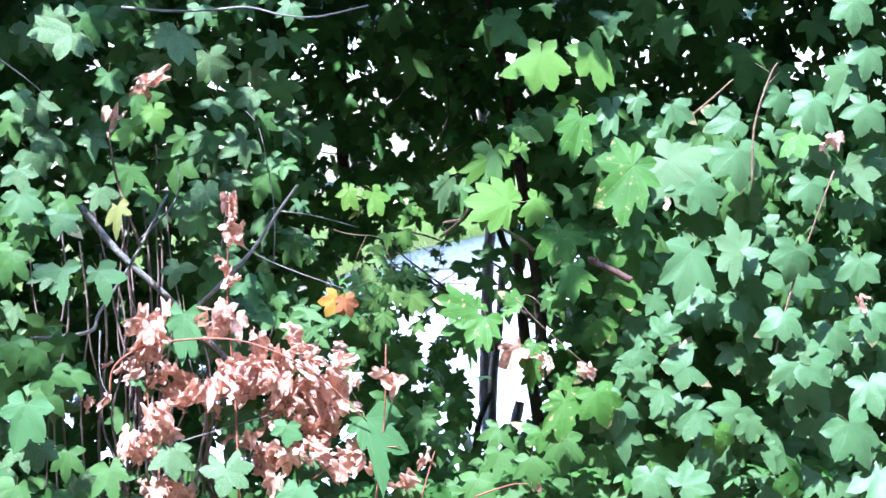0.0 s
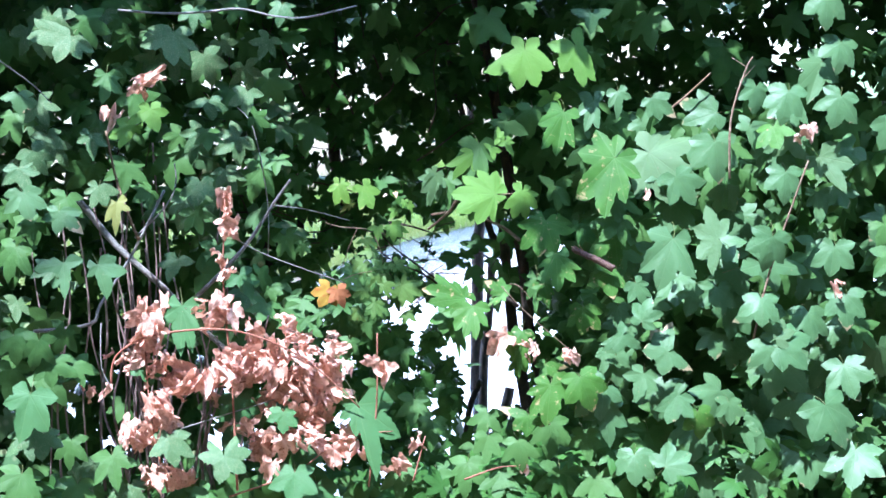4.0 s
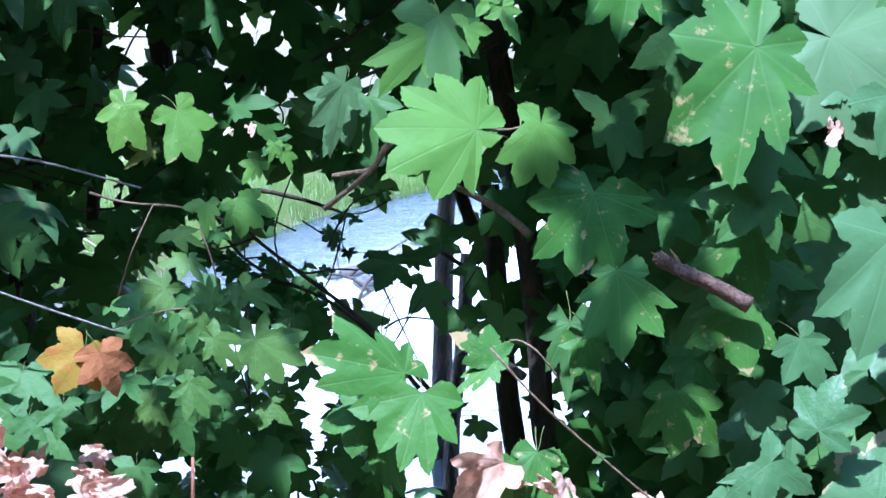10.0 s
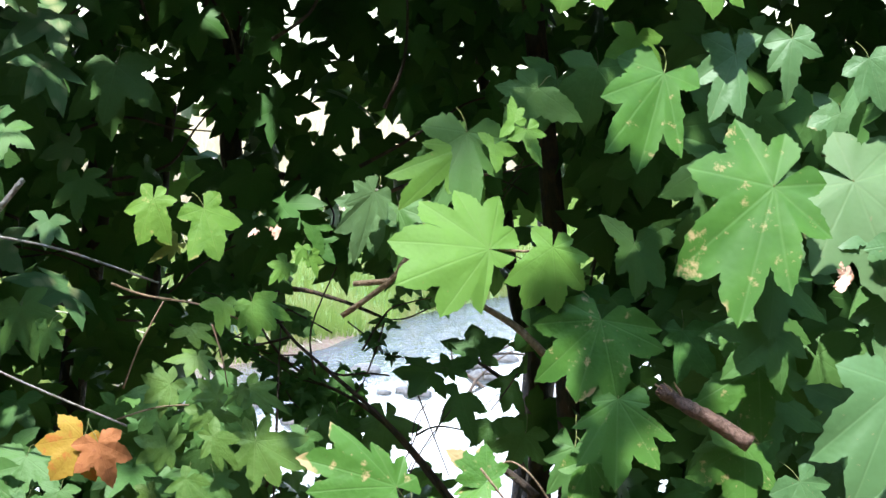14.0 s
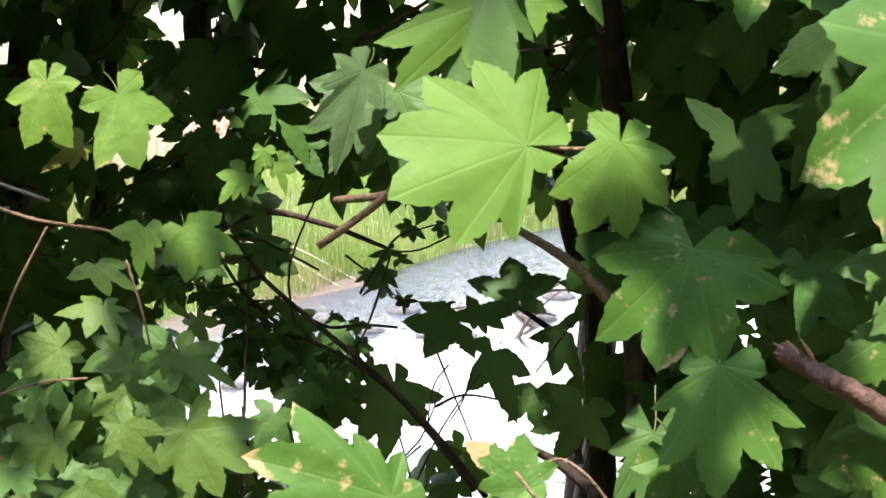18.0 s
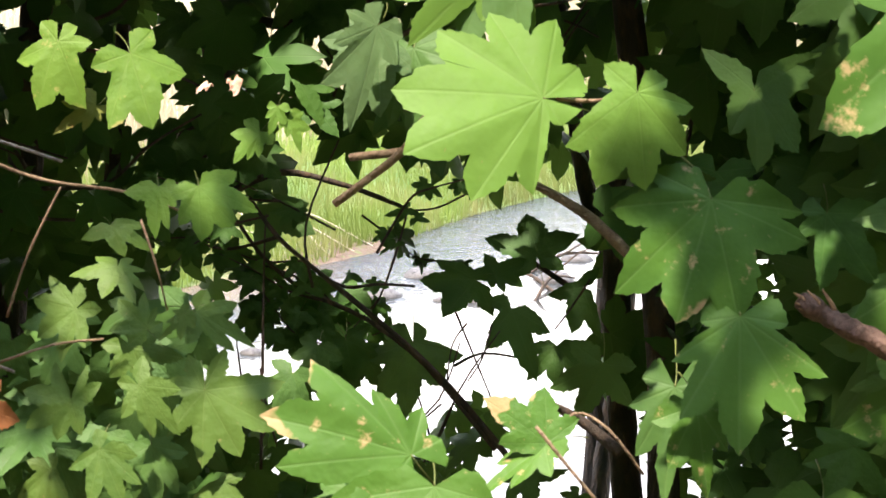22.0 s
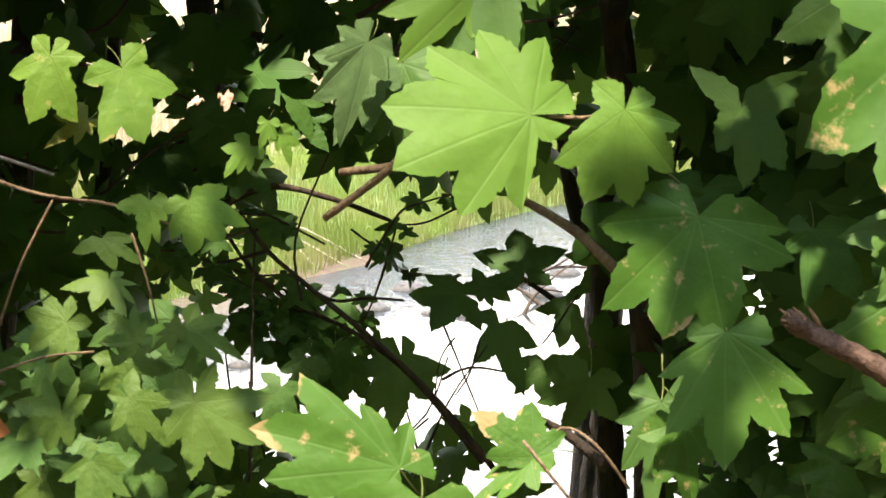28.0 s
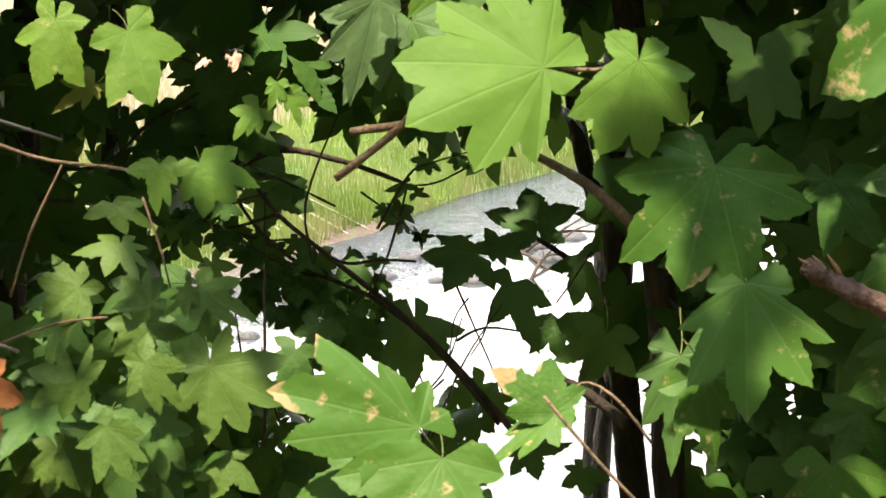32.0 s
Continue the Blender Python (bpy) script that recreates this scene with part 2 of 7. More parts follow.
LIME = leaf_material("leaf_lime", (0.105, 0.220, 0.028), (0.150, 0.262, 0.036), (0.24, 0.33, 0.11), (0.42, 0.35, 0.12), 0.11, tip=(0.45, 0.36, 0.13), through=0.3)
MATS = {"x": LIME, "k": BLEMISHED, "v": OLIVE, "m": FRESH, "g": LIT_GREEN, "d": SHADED_GREEN, "f": FRESH, "p": PALE, "b": BLEMISHED, "s": SPECKLED, "y": YELLOWED, "r": ROUND, "o": ORANGE, "w": RUST, "l": SOFT}
STALK = plain_material("leaf_stalk", (0.13, 0.19, 0.05), (0.20, 0.20, 0.07), 30, 0.5, 0.2)
PEELED = plain_material("peeled_bark", (0.125, 0.078, 0.056), (0.195, 0.12, 0.09), 30, 0.75, 0.5, 5)
SPLINTER = plain_material("torn_wood", (0.36, 0.20, 0.10), (0.50, 0.32, 0.18), 60, 0.8, 0.5, 4)
BARK = plain_material("maple_bark", (0.040, 0.032, 0.026), (0.075, 0.058, 0.045), 14, 0.85, 0.9, 5, (1, 1, 0.35), (0.13, 0.08, 0.048))
TWIG = plain_material("twig_bark", (0.20, 0.135, 0.08), (0.32, 0.225, 0.14), 40, 0.7, 0.5, 5)
GREYBARK = plain_material("grey_bark", (0.24, 0.23, 0.20), (0.36, 0.34, 0.30), 30, 0.8, 0.6, 6)
REDSTEM = plain_material("red_stem", (0.32, 0.12, 0.07), (0.42, 0.20, 0.12), 40, 0.6, 0.3)
VINEBARK = plain_material("vine_bark", (0.22, 0.16, 0.13), (0.34, 0.25, 0.21), 40, 0.8, 0.6)
STRAWSTEM = plain_material("dry_stalk", (0.50, 0.42, 0.30), (0.62, 0.54, 0.40), 30, 0.7, 0.3)
STONE = plain_material("river_stone", (0.08, 0.075, 0.07), (0.15, 0.14, 0.13), 9, 0.7, 0.5, 6)


def grass_material(name, low, high):
    m = Nodes(name)
    rnd = m.add("ShaderNodeNewGeometry").outputs["Random Per Island"]
    col = m.mix(rnd, low, high)
    col = m.mix(m.ramp(m.noise(0.9, 3, m.coords("Object")), 0.35, 0.65), col, tuple(0.5 * x for x in high))
    col = m.mix(m.math("MULTIPLY", m.ramp(m.noise(2.6, 3, m.coords("Object")), 0.48, 0.62), 0.5), col, (0.30, 0.25, 0.11))
    b = m.add("ShaderNodeBsdfPrincipled", Base_Color=col, Roughness=0.6)
    tr = m.add("ShaderNodeBsdfTranslucent", Color=col)
    mx = m.add("ShaderNodeMixShader", i0=0.3)
    m.t.links.new(b.outputs[0], mx.inputs[1])
    m.t.links.new(tr.outputs[0], mx.inputs[2])
    return m.finish(mx.outputs[0])


GRASS = grass_material("bank_grass", (0.105, 0.200, 0.026), (0.26, 0.355, 0.058))
STRAW = grass_material("dry_grass", (0.36, 0.30, 0.18), (0.55, 0.46, 0.31))


def water_material():
    m = Nodes("river_water")
    p = m.coords("Object")
    mp = m.add("ShaderNodeMapping", Vector=p)
    mp.inputs["Rotation"].default_value = (0, 0, radians(-60))
    mp.inputs["Scale"].default_value = (1.0, 2.6, 1.0)
    sep = m.add("ShaderNodeSeparateXYZ", Vector=p)
    swift = m.ramp(m.math("SUBTRACT", sep.outputs[1], m.math("MULTIPLY", sep.outputs[0], 1.8)), 5.9, 7.3)   # quicker water under the far bank
    riffle = m.math("MAXIMUM", m.math('MULTIPLY', m.ramp(m.noise(0.35, 2, p), 0.55, 0.70), 0.3), swift)
    h = m.math("ADD", m.math("MULTIPLY", m.noise(2.2, 3, mp.outputs[0]), 0.06), m.math("MULTIPLY", m.math("ADD", m.math("MULTIPLY", m.noise(16.0, 2, mp.outputs[0]), 1.5), m.math("MULTIPLY", m.noise(4.0, 2, mp.outputs[0]), 1.6)), riffle))
    shallow = m.ramp(m.math("ADD", m.math("SUBTRACT", sep.outputs[1], m.math("MULTIPLY", sep.outputs[0], 3.2)), m.math("MULTIPLY", m.noise(2.5, 3, p), 1.6)), 8.6, 9.6)
    col = m.mix(m.noise(0.8, 3, p), (0.022, 0.032, 0.040), (0.055, 0.055, 0.045))
    col = m.mix(m.math("MULTIPLY", shallow, 0.8), col, (0.15, 0.105, 0.07))
    b = m.add("ShaderNodeBsdfPrincipled", Base_Color=col, Roughness=0.10, IOR=1.33, Normal=m.bump(h, 0.55, 0.03))
    return m.finish(b.outputs[0])


WATER = water_material()

# ---------------------------------------------------------------- building blocks
rng = random.Random(11)


def link_mesh(name, verts, faces, mat, parent=None, smooth=True, uvs=None):
    me = bpy.data.meshes.new(name)
    me.from_pydata([tuple(v) for v in verts], [], faces)
    if uvs is not None:
        lay = me.uv_layers.new(name="lobe")
        flat = np.array([uvs[k] for k in range(len(uvs))], dtype=np.float32).ravel()
        lay.data.foreach_set("uv", flat)
    me.polygons.foreach_set("use_smooth", [smooth] * len(me.polygons))
    me.materials.append(mat)
    ob = new(name, me)
    ob.parent = parent
    return ob


def empty(name, label, category, place, group=""):
    e = new(name)
    e.location = place
    return tagged(e, label, category, group)


def local(parent):
    """What to take off a world place to get a place under that parent."""
    return -parent.location if parent is not None else Vector((0, 0, 0))


def tube_data(points, radii, sides=7, rough=0.0, seed=0):
    """A limb along a smoothed line of points."""
    pts = [Vector(p) for p in points]
    fine, rr = [], []
    n = len(pts)
    for i in range(n - 1):
        p0, p1, p2, p3 = pts[max(i - 1, 0)], pts[i], pts[i + 1], pts[min(i + 2, n - 1)]
        for k in range(4):
            t = k / 4
            fine.append(0.5 * (2 * p1 + (p2 - p0) * t + (2 * p0 - 5 * p1 + 4 * p2 - p3) * t * t + (3 * p1 - p0 - 3 * p2 + p3) * t ** 3))
            rr.append(radii[i] * (1 - t) + radii[i + 1] * t)
    fine.append(pts[-1])
    rr.append(radii[-1])
    verts, faces = [], []
    r = random.Random(seed)
    for i, p in enumerate(fine):
        d = (fine[min(i + 1, len(fine) - 1)] - fine[max(i - 1, 0)]).normalized()
        s = d.cross(Vector((0.3, 1, 0.2))).normalized()
        q = d.cross(s)
        for k in range(sides):
            an = 2 * math.pi * k / sides
            e = rr[i] * (1 + rough * r.uniform(-1, 1))
            verts.append(p + s * math.cos(an) * e + q * math.sin(an) * e)
    for i in range(len(fine) - 1):
        for k in range(sides):
            k2 = (k + 1) % sides
            faces.append((i * sides + k, i * sides + k2, i * sides + sides + k2, i * sides + sides + k))
    faces.append(tuple(range(sides))[::-1])
    faces.append(tuple(len(verts) - sides + k for k in range(sides)))
    return verts, faces


def tube(name, points, radii, mat, parent, sides=7, rough=0.0):
    off = local(parent)
    v, f = tube_data([Vector(p) + off for p in points], radii, sides, rough, len(points))
    return link_mesh(name, v, f, mat, parent)


# the toothed edge of a lobe from notch to tip: how far along, how wide
TEETH = {
    3: ((0.0, 1.0), (0.36, 0.92), (0.72, 0.52)),
    5: ((0.0, 1.0), (0.30, 1.00), (0.38, 0.86), (0.62, 0.68), (0.70, 0.46)),
    9: ((0.0, 1.0), (0.15, 0.98), (0.19, 0.88), (0.38, 0.98), (0.43, 0.82), (0.60, 0.72), (0.64, 0.57), (0.80, 0.40), (0.85, 0.24)),
}


def blade(seed, steps=9, lobes=None, depth=0.62, curl=0.16, fold=0.10, crumple=0.0, roll=0.0):
    """A lobed leaf of length 1 from its stalk (at the origin) to its tip (+y), facing +z: vertices, faces and rib coordinates.
    lobes: the angle from the tip and the length of each lobe."""
    r = random.Random(seed)
    if lobes is None:
        angs = [a + r.uniform(-6, 6) for a in (-104, -50, 0, 50, 104)]
        lens = [x * r.uniform(0.92, 1.06) for x in (0.62, 0.90, 1.0, 0.90, 0.62)]
    else:
        angs, lens = [q[0] for q in lobes], [q[1] for q in lobes]
        while angs[-1] < 70:
            angs.append(angs[-1] + 44 + r.uniform(-5, 5))
            lens.append(lens[-1] * 0.68)
        while angs[0] > -70:
            angs.insert(0, angs[0] - 44 + r.uniform(-5, 5))
            lens.insert(0, lens[0] * 0.68)
    sin_a, sin_r = [], []
    for i in range(len(angs) - 1):
        gap = angs[i + 1] - angs[i]
        share = depth + r.uniform(-0.05, 0.05) + min(0.06, (50 - gap) * 0.003) if gap < 50 else (depth + r.uniform(-0.05, 0.05)) * max(0.45, 1 - (gap - 50) / 140)
        sin_a.append((angs[i] + angs[i + 1]) / 2)
        sin_r.append(min(lens[i], lens[i + 1]) * share)
    rest = (360 - angs[-1] + angs[0]) / 2
    ends = [(angs[0] - min(46, 0.8 * rest), 0.27), *zip(sin_a, sin_r), (angs[-1] + min(46, 0.8 * rest), 0.27)]
    verts, faces, uvs = [], [], []
    ph, k1 = r.uniform(0, 6), r.uniform(0.7, 1.3)

    def lift(x, y, ac):
        rad = math.hypot(x, y)
        th = math.atan2(x, y)
        z = -curl * k1 * rad * rad + fold * (abs(ac) - 1.6 * ac * ac) + 0.05 * rad * math.sin(3 * th + ph) + 0.02 * math.sin(9 * th + 2 * ph) * rad
        if crumple:
            z += crumple * (0.5 * math.sin(5 * x + ph) + 0.4 * math.sin(6 * y + 2 * ph) + 0.25 * math.sin(13 * x + 9 * y) + 0.22 * math.sin(17 * y - 11 * x + ph) * rad + 0.9 * rad * rad * math.sin(2 * th + 3 * ph))
        return z

    across = (0.0, 0.5, 1.0) if steps > 5 else (0.0, 1.0)
    for i, (an, ln) in enumerate(zip(angs, lens)):
        a = radians(an)
        for side, (ea, er) in ((-1, ends[i]), (1, ends[i + 1])):
            da = abs(radians(ea - an))
            sal, sac = er * math.cos(da), er * math.sin(da)
            base = len(verts)
            edge = []
            for t, wide in TEETH[steps]:
                if 0 < t:
                    t, wide = t + r.uniform(-0.02, 0.02), wide * r.uniform(0.92, 1.10)
                al = sal + (ln - sal) * t
                edge.append((al, max(min(sac * wide, al * math.tan(min(da, 1.2)) * (1 - 0.6 * t)), 0.004) if 0 < t else sac))
            edge.append((ln, 0.0))
            co = []
            for k in range(steps + 1):
                for u in across:
                    co.append((ln * k / steps * (1 - u) + edge[k][0] * u, edge[k][1] * u))
            for al, ac in co:
                x = al * math.sin(a) + side * ac * math.cos(a)
                y = al * math.cos(a) - side * ac * math.sin(a)
                z = lift(x, y, ac)
                if roll:   # the dead leaf rolls in on itself
                    z += (1 - math.cos(x * roll)) / roll
                    x = math.sin(x * roll) / roll
                verts.append((x, y, z))
            w = len(across)
            for k in range(steps):
                for q in range(w - 1):
                    r0 = base + k * w + q
                    f = (r0, r0 + w, r0 + w + 1, r0 + 1) if k < steps - 1 else (r0, r0 + w, r0 + 1)
                    f = f if side < 0 else f[::-1]
                    faces.append(f)
                    uvs.extend((co[p - base][0], side * co[p - base][1]) for p in f)
    seen, kept, to = {}, [], []
    for v in verts:   # the halves of the lobes share their ribs and notches
        key = (round(v[0], 4), round(v[1], 4), round(v[2], 3))
        if key not in seen:
            seen[key] = len(kept)
            kept.append(v)
        to.append(seen[key])
    return kept, [tuple(to[j] for j in f) for f in faces], uvs


def blade_mesh(name, mat, **kw):
    v, f, uv = blade(**kw)
    me = bpy.data.meshes.new(name)
    me.from_pydata(v, [], f)
    lay = me.uv_layers.new(name="lobe")
    lay.data.foreach_set("uv", np.array(uv, dtype=np.float32).ravel())
    me.polygons.foreach_set("use_smooth", [True] * len(me.polygons))
    me.materials.append(mat)
    return me


NOTCH = {"r": 0.72, "o": 0.66, "w": 0.66, "m": 0.71, "k": 0.70, "b": 0.69, "l": 0.70, "p": 0.70, "v": 0.60, "d": 0.64, "f": 0.70, "x": 0.70, "y": 0.60}   # how far out the notches lie
LEAF_MESHES = {}
for key, mat in MATS.items():
    LEAF_MESHES[key] = [blade_mesh("leaf_" + key, mat, seed=31 * j + 7 + ord(key), depth=NOTCH.get(key, 0.58) + 0.02 * (j - 2), curl=0.10 + 0.07 * j, fold=0.06 + 0.05 * (j % 3)) for j in range(5)]
DRY_MESHES = [blade_mesh("withered", DRY, seed=90 + j, steps=9, depth=0.60, curl=0.5, fold=0.35, crumple=0.20 + 0.04 * j, roll=2.0 + 0.5 * j) for j in range(6)]
stalk_v, stalk_f = tube_data([(0, 0, 0), (0, -0.14, -0.06), (0.03, -0.34, -0.20), (0.05, -0.50, -0.42)], [0.008, 0.006, 0.006, 0.010], 5)
STALK_MESH = bpy.data.meshes.new("stalk")
STALK_MESH.from_pydata([tuple(v) for v in stalk_v], [], stalk_f)
STALK_MESH.polygons.foreach_set("use_smooth", [True] * len(STALK_MESH.polygons))
STALK_MESH.materials.append(STALK)


def leaf_pose(a, b, c, size, clock, nod, turn):
    """clock: where the tip points, 0 up, 90 right; nod: face turned up; turn: face turned to the right."""
    k = radians(clock)
    y = math.cos(k) * AX_V + math.sin(k) * AX_U
    z = -AX_W
    x = y.cross(z)
    m = Matrix((x, y, z)).transposed().to_4x4()
    spin = Matrix.Rotation(radians(-nod), 4, AX_U) @ Matrix.Rotation(radians(turn), 4, AX_V)
    return Matrix.Translation(at(a, b, c)) @ spin @ m @ Matrix.Scale(size, 4)


def leaf(parent, a, b, c, size, clock, nod, turn, look_key, lobes=None):
    if lobes is None:
        me = rng.choice(LEAF_MESHES[look_key])
    else:
        me = blade_mesh("leaf_" + look_key, MATS[look_key], seed=int(1e4 * abs(a + 3 * b)), lobes=lobes, depth=NOTCH.get(look_key, 0.66), curl=rng.uniform(0.06, 0.2), fold=rng.uniform(0.05, 0.16))
    ob = new("leaf", me)
    ob.parent = parent
    ob.matrix_local = Matrix.Translation(local(parent)) @ leaf_pose(a, b, c, size, clock, nod, turn)
    if look_key in LEAF_LABELS:
        ob["label"] = LEAF_LABELS[look_key]
    st = new("stalk", STALK_MESH)
    st.parent = ob
    return ob


LEAF_LABELS = {"x": "lime-green leaf with yellowed edges", "b": "green leaf with brown blemishes", "k": "green leaf with brown blemishes", "s": "pale speckled green leaf", "y": "yellowing leaf", "o": "yellow and orange autumn leaf",
               "w": "rust-red withering leaf", "p": "pale green leaf", "v": "olive-green leaf"}


def withered(parent, a, b, c, size, clock, nod, turn, lobes=None):
    """A dead, rolled leaf; without lobes of its own it hangs with a smaller one beside it."""
    for k in range(1 if lobes or rng.random() < 0.5 else 2):
        if lobes:
            me, m = blade_mesh("withered", DRY, seed=int(1e4 * abs(a + b)), lobes=lobes, depth=0.68, curl=0.3, fold=0.3, crumple=0.22, roll=1.5), leaf_pose(a, b, c, size * 0.95, clock, nod, turn)
        elif k == 0:
            me, m = rng.choice(DRY_MESHES), leaf_pose(a, b, c, size * 0.86, clock, nod, turn)
        else:
            me, m = rng.choice(DRY_MESHES), leaf_pose(a + rng.uniform(-0.03, 0.03), b + rng.uniform(-0.03, 0.03), c + 0.015, size * rng.uniform(0.45, 0.7), clock + rng.uniform(-80, 80), nod + 20, turn - 15)
        ob = new("withered_leaf", me)
        ob.parent = parent
        ob.matrix_local = Matrix.Translation(local(parent)) @ m


def stem(parent, name, r0, r1, *pts):
    n = len(pts)
    mat = STEM_MATS.get(parent.name, TWIG)
    if name == "vine":
        mat = VINEBARK
    if name == "branch":
        mat = PEELED
    if parent.name == "maple_shrub" and name == "limb":
        mat = BARK
    if parent.name == "hedge_shrub" and name in ("limb", "twig"):
        mat = GREYBARK
    tube(name, [at(*p) for p in pts], [r0 + (r1 - r0) * i / (n - 1) for i in range(n)], mat, parent, 7, 0.10)


STEM_MATS = {"maple_shrub": TWIG, "withered_bramble": REDSTEM, "river_maple": BARK}


def foliage(name, parent, poses, mats, seed, steps=3, label=""):
    """Many leaves too small or deep to pick apart, in one mesh."""
    lib = [blade(seed + j, steps, None, 0.50 + 0.03 * j, 0.14 + 0.06 * j, 0.10) for j in range(4)]
    vs, fs, us, ms = [], [], [], []
    n = 0
    for i, (m, k) in enumerate(poses):
        v, f, u = lib[i % 4]
        w = np.array(v) @ np.array(m.to_3x3()).T + np.array(m.translation + local(parent))
        vs.append(w)
        fs.extend(tuple(q + n for q in p) for p in f)
        us.append(np.array(u))
        ms.extend([k] * len(f))
        n += len(v)
    me = bpy.data.meshes.new(name)
    me.from_pydata(np.concatenate(vs).tolist(), [], fs)
    lay = me.uv_layers.new(name="lobe")
    lay.data.foreach_set("uv", np.concatenate(us).astype(np.float32).ravel())
    for mt in mats:
        me.materials.append(mt)
    me.polygons.foreach_set("material_index", ms)
    me.polygons.foreach_set("use_smooth", [True] * len(me.polygons))
    ob = new(name, me)
    ob.parent = parent
    return tagged(ob, label, kind="stuff")


def scatter(parent, rows, keys, singles, name, seed, steps):
    """Leaves of a plant: the foremost as leaves of their own, the rest in one mesh. rows: (depth, pose, index of its kind)."""
    rows.sort(key=lambda q: q[0])
    for c, m, k in rows[:singles]:
        ob = new("leaf", rng.choice(LEAF_MESHES[keys[k]]))
        ob.parent = parent
        ob.matrix_local = Matrix.Translation(local(parent)) @ m
        if keys[k] in LEAF_LABELS:
            ob["label"] = LEAF_LABELS[keys[k]]
    foliage(name, parent, [(m, k) for c, m, k in rows[singles:]], [MATS[k] for k in keys], seed, steps)


def inside(x, y, poly):
    hit = False
    for i in range(len(poly)):
        (x1, y1), (x2, y2) = poly[i - 1], poly[i]
        if (y1 > y) != (y2 > y) and x < (x2 - x1) * (y - y1) / (y2 - y1) + x1:
            hit = not hit
    return hit


# the opening towards the river, in metres across and up the leafy screen
OPENING_NEAR = [(-0.162, 0.028), (-0.140, 0.088), (-0.127, 0.145), (-0.095, 0.150), (-0.083, 0.087), (-0.033, 0.080), (0.037, 0.047), (0.106, 0.077), (0.139, 0.066), (0.143, -0.008), (0.140, -0.258), (-0.099, -0.186), (-0.178, -0.126), (-0.228, -0.076), (-0.222, -0.021), (-0.178, -0.004)]
OPENING_MID = [(-0.181, -0.113), (-0.080, -0.067), (-0.007, -0.013), (0.052, 0.028), (0.069, -0.008), (0.065, -0.122), (0.143, -0.147), (0.139, -0.354), (0.095, -0.381), (-0.025, -0.333), (-0.020, -0.176), (-0.169, -0.163)]
OPENING_HIGH = [(-0.149, 0.192), (-0.092, 0.192), (-0.097, 0.145), (-0.112, 0.122), (-0.127, 0.085), (-0.140, 0.093), (-0.132, 0.132)]
OPENING_TRUNK = [(0.104, 0.191), (0.147, 0.191), (0.144, 0.071), (0.114, 0.072), (0.102, 0.136)]
OPENING_SIDE = [(0.197, 0.181), (0.229, 0.180), (0.221, 0.116), (0.211, 0.056), (0.196, 0.066)]
OPENING_BRANCHES = [(-0.279, 0.382), (-0.132, 0.385), (-0.077, 0.357), (-0.086, 0.286), (-0.178, 0.285), (-0.233, 0.196), (-0.273, 0.209), (-0.253, 0.309)]
TRUNK_GAP = [(0.030, -0.168), (0.144, -0.173), (0.141, -0.325), (0.121, -0.411), (0.018, -0.427), (-0.008, -0.433), (0.017, -0.290)]
OPENING_FAR = [(-0.354, -0.047), (-0.251, 0.015), (-0.031, 0.096), (0.050, 0.059), (0.065, 0.017), (0.165, 0.013), (0.135, -0.435), (-0.024, -0.443), (-0.046, -0.210), (-0.260, -0.167)]


def clear(a, b, c):
    """How open a place is: 2 within the opening as seen from near, 1 from farther off, else 0."""
    k = 2.2 / (2.2 + c)
    if inside(a * k, b * k, OPENING_NEAR):
        return 2
    if c > 0.5 and any(inside(a * k, b * k, q) for q in (OPENING_HIGH, OPENING_TRUNK, OPENING_SIDE)):
        return 2
    k = 4.51 / (4.51 + c)
    if c > 0.5 and noise.noise((a * 13, b * 13, 5.0)) > 0.08 and inside(-0.46 + (a + 0.46) * k, -0.09 + (b + 0.09) * k, OPENING_BRANCHES):
        return 1
    k = 3.15 / (3.15 + c)
    if c > 0.3 and inside(-0.31 + (a + 0.31) * k, -0.044 + (b + 0.044) * k, TRUNK_GAP):
        return 2
    if inside(-0.16 + (a + 0.16) * k, b * k, OPENING_MID):
        return 1
    k = 7.3 / (7.3 + c)
    return int(inside(-0.118 + (a + 0.118) * k, b * k, OPENING_FAR))


# ---------------------------------------------------------------- ground, river, far bank
def bank_edge(x):
    return max(3.6, 7.35 + 1.8 * x + 0.25 * noise.noise((x * 1.3, 0.0, 0.0)))


def ground_height(x, y):
    e = bank_edge(x)
    near = 1.35 + 0.15 * noise.noise((x * 0.7, 3.0, 0.0))
    bump = 0.05 * noise.noise((x * 0.9, y * 0.9, 1.0)) + 0.02 * noise.noise((x * 4, y * 4, 2.0))
    if y < near:
        z = 0.20 - 0.025 * max(y, -6) - 0.33 * max(0.0, (y + 1.0) / (near + 1.0)) ** 2 + bump
        return z
    if y < e:
        t = min(1.0, (y - near) / 0.8, (e - y) / 0.8)
        return -0.13 - 0.35 * t + bump
    d = y - e
    return min(0.18, -0.13 + 0.30 * d ** 0.7 * 0.6) + 0.004 * d + bump


xs = [-400, -150, -60, -30, -18] + [-12 + 0.25 * i for i in range(97)] + [18, 30, 60, 150, 400]
ys = [-120, -50, -25, -14] + [-9 + 0.25 * i for i in range(130)] + [26, 30, 36, 45, 60, 90, 150, 300, 800]
gv = [(x, y, ground_height(x, y)) for y in ys for x in xs]
gf = [(j * len(xs) + i, j * len(xs) + i + 1, (j + 1) * len(xs) + i + 1, (j + 1) * len(xs) + i) for j in range(len(ys) - 1) for i in range(len(xs) - 1)]


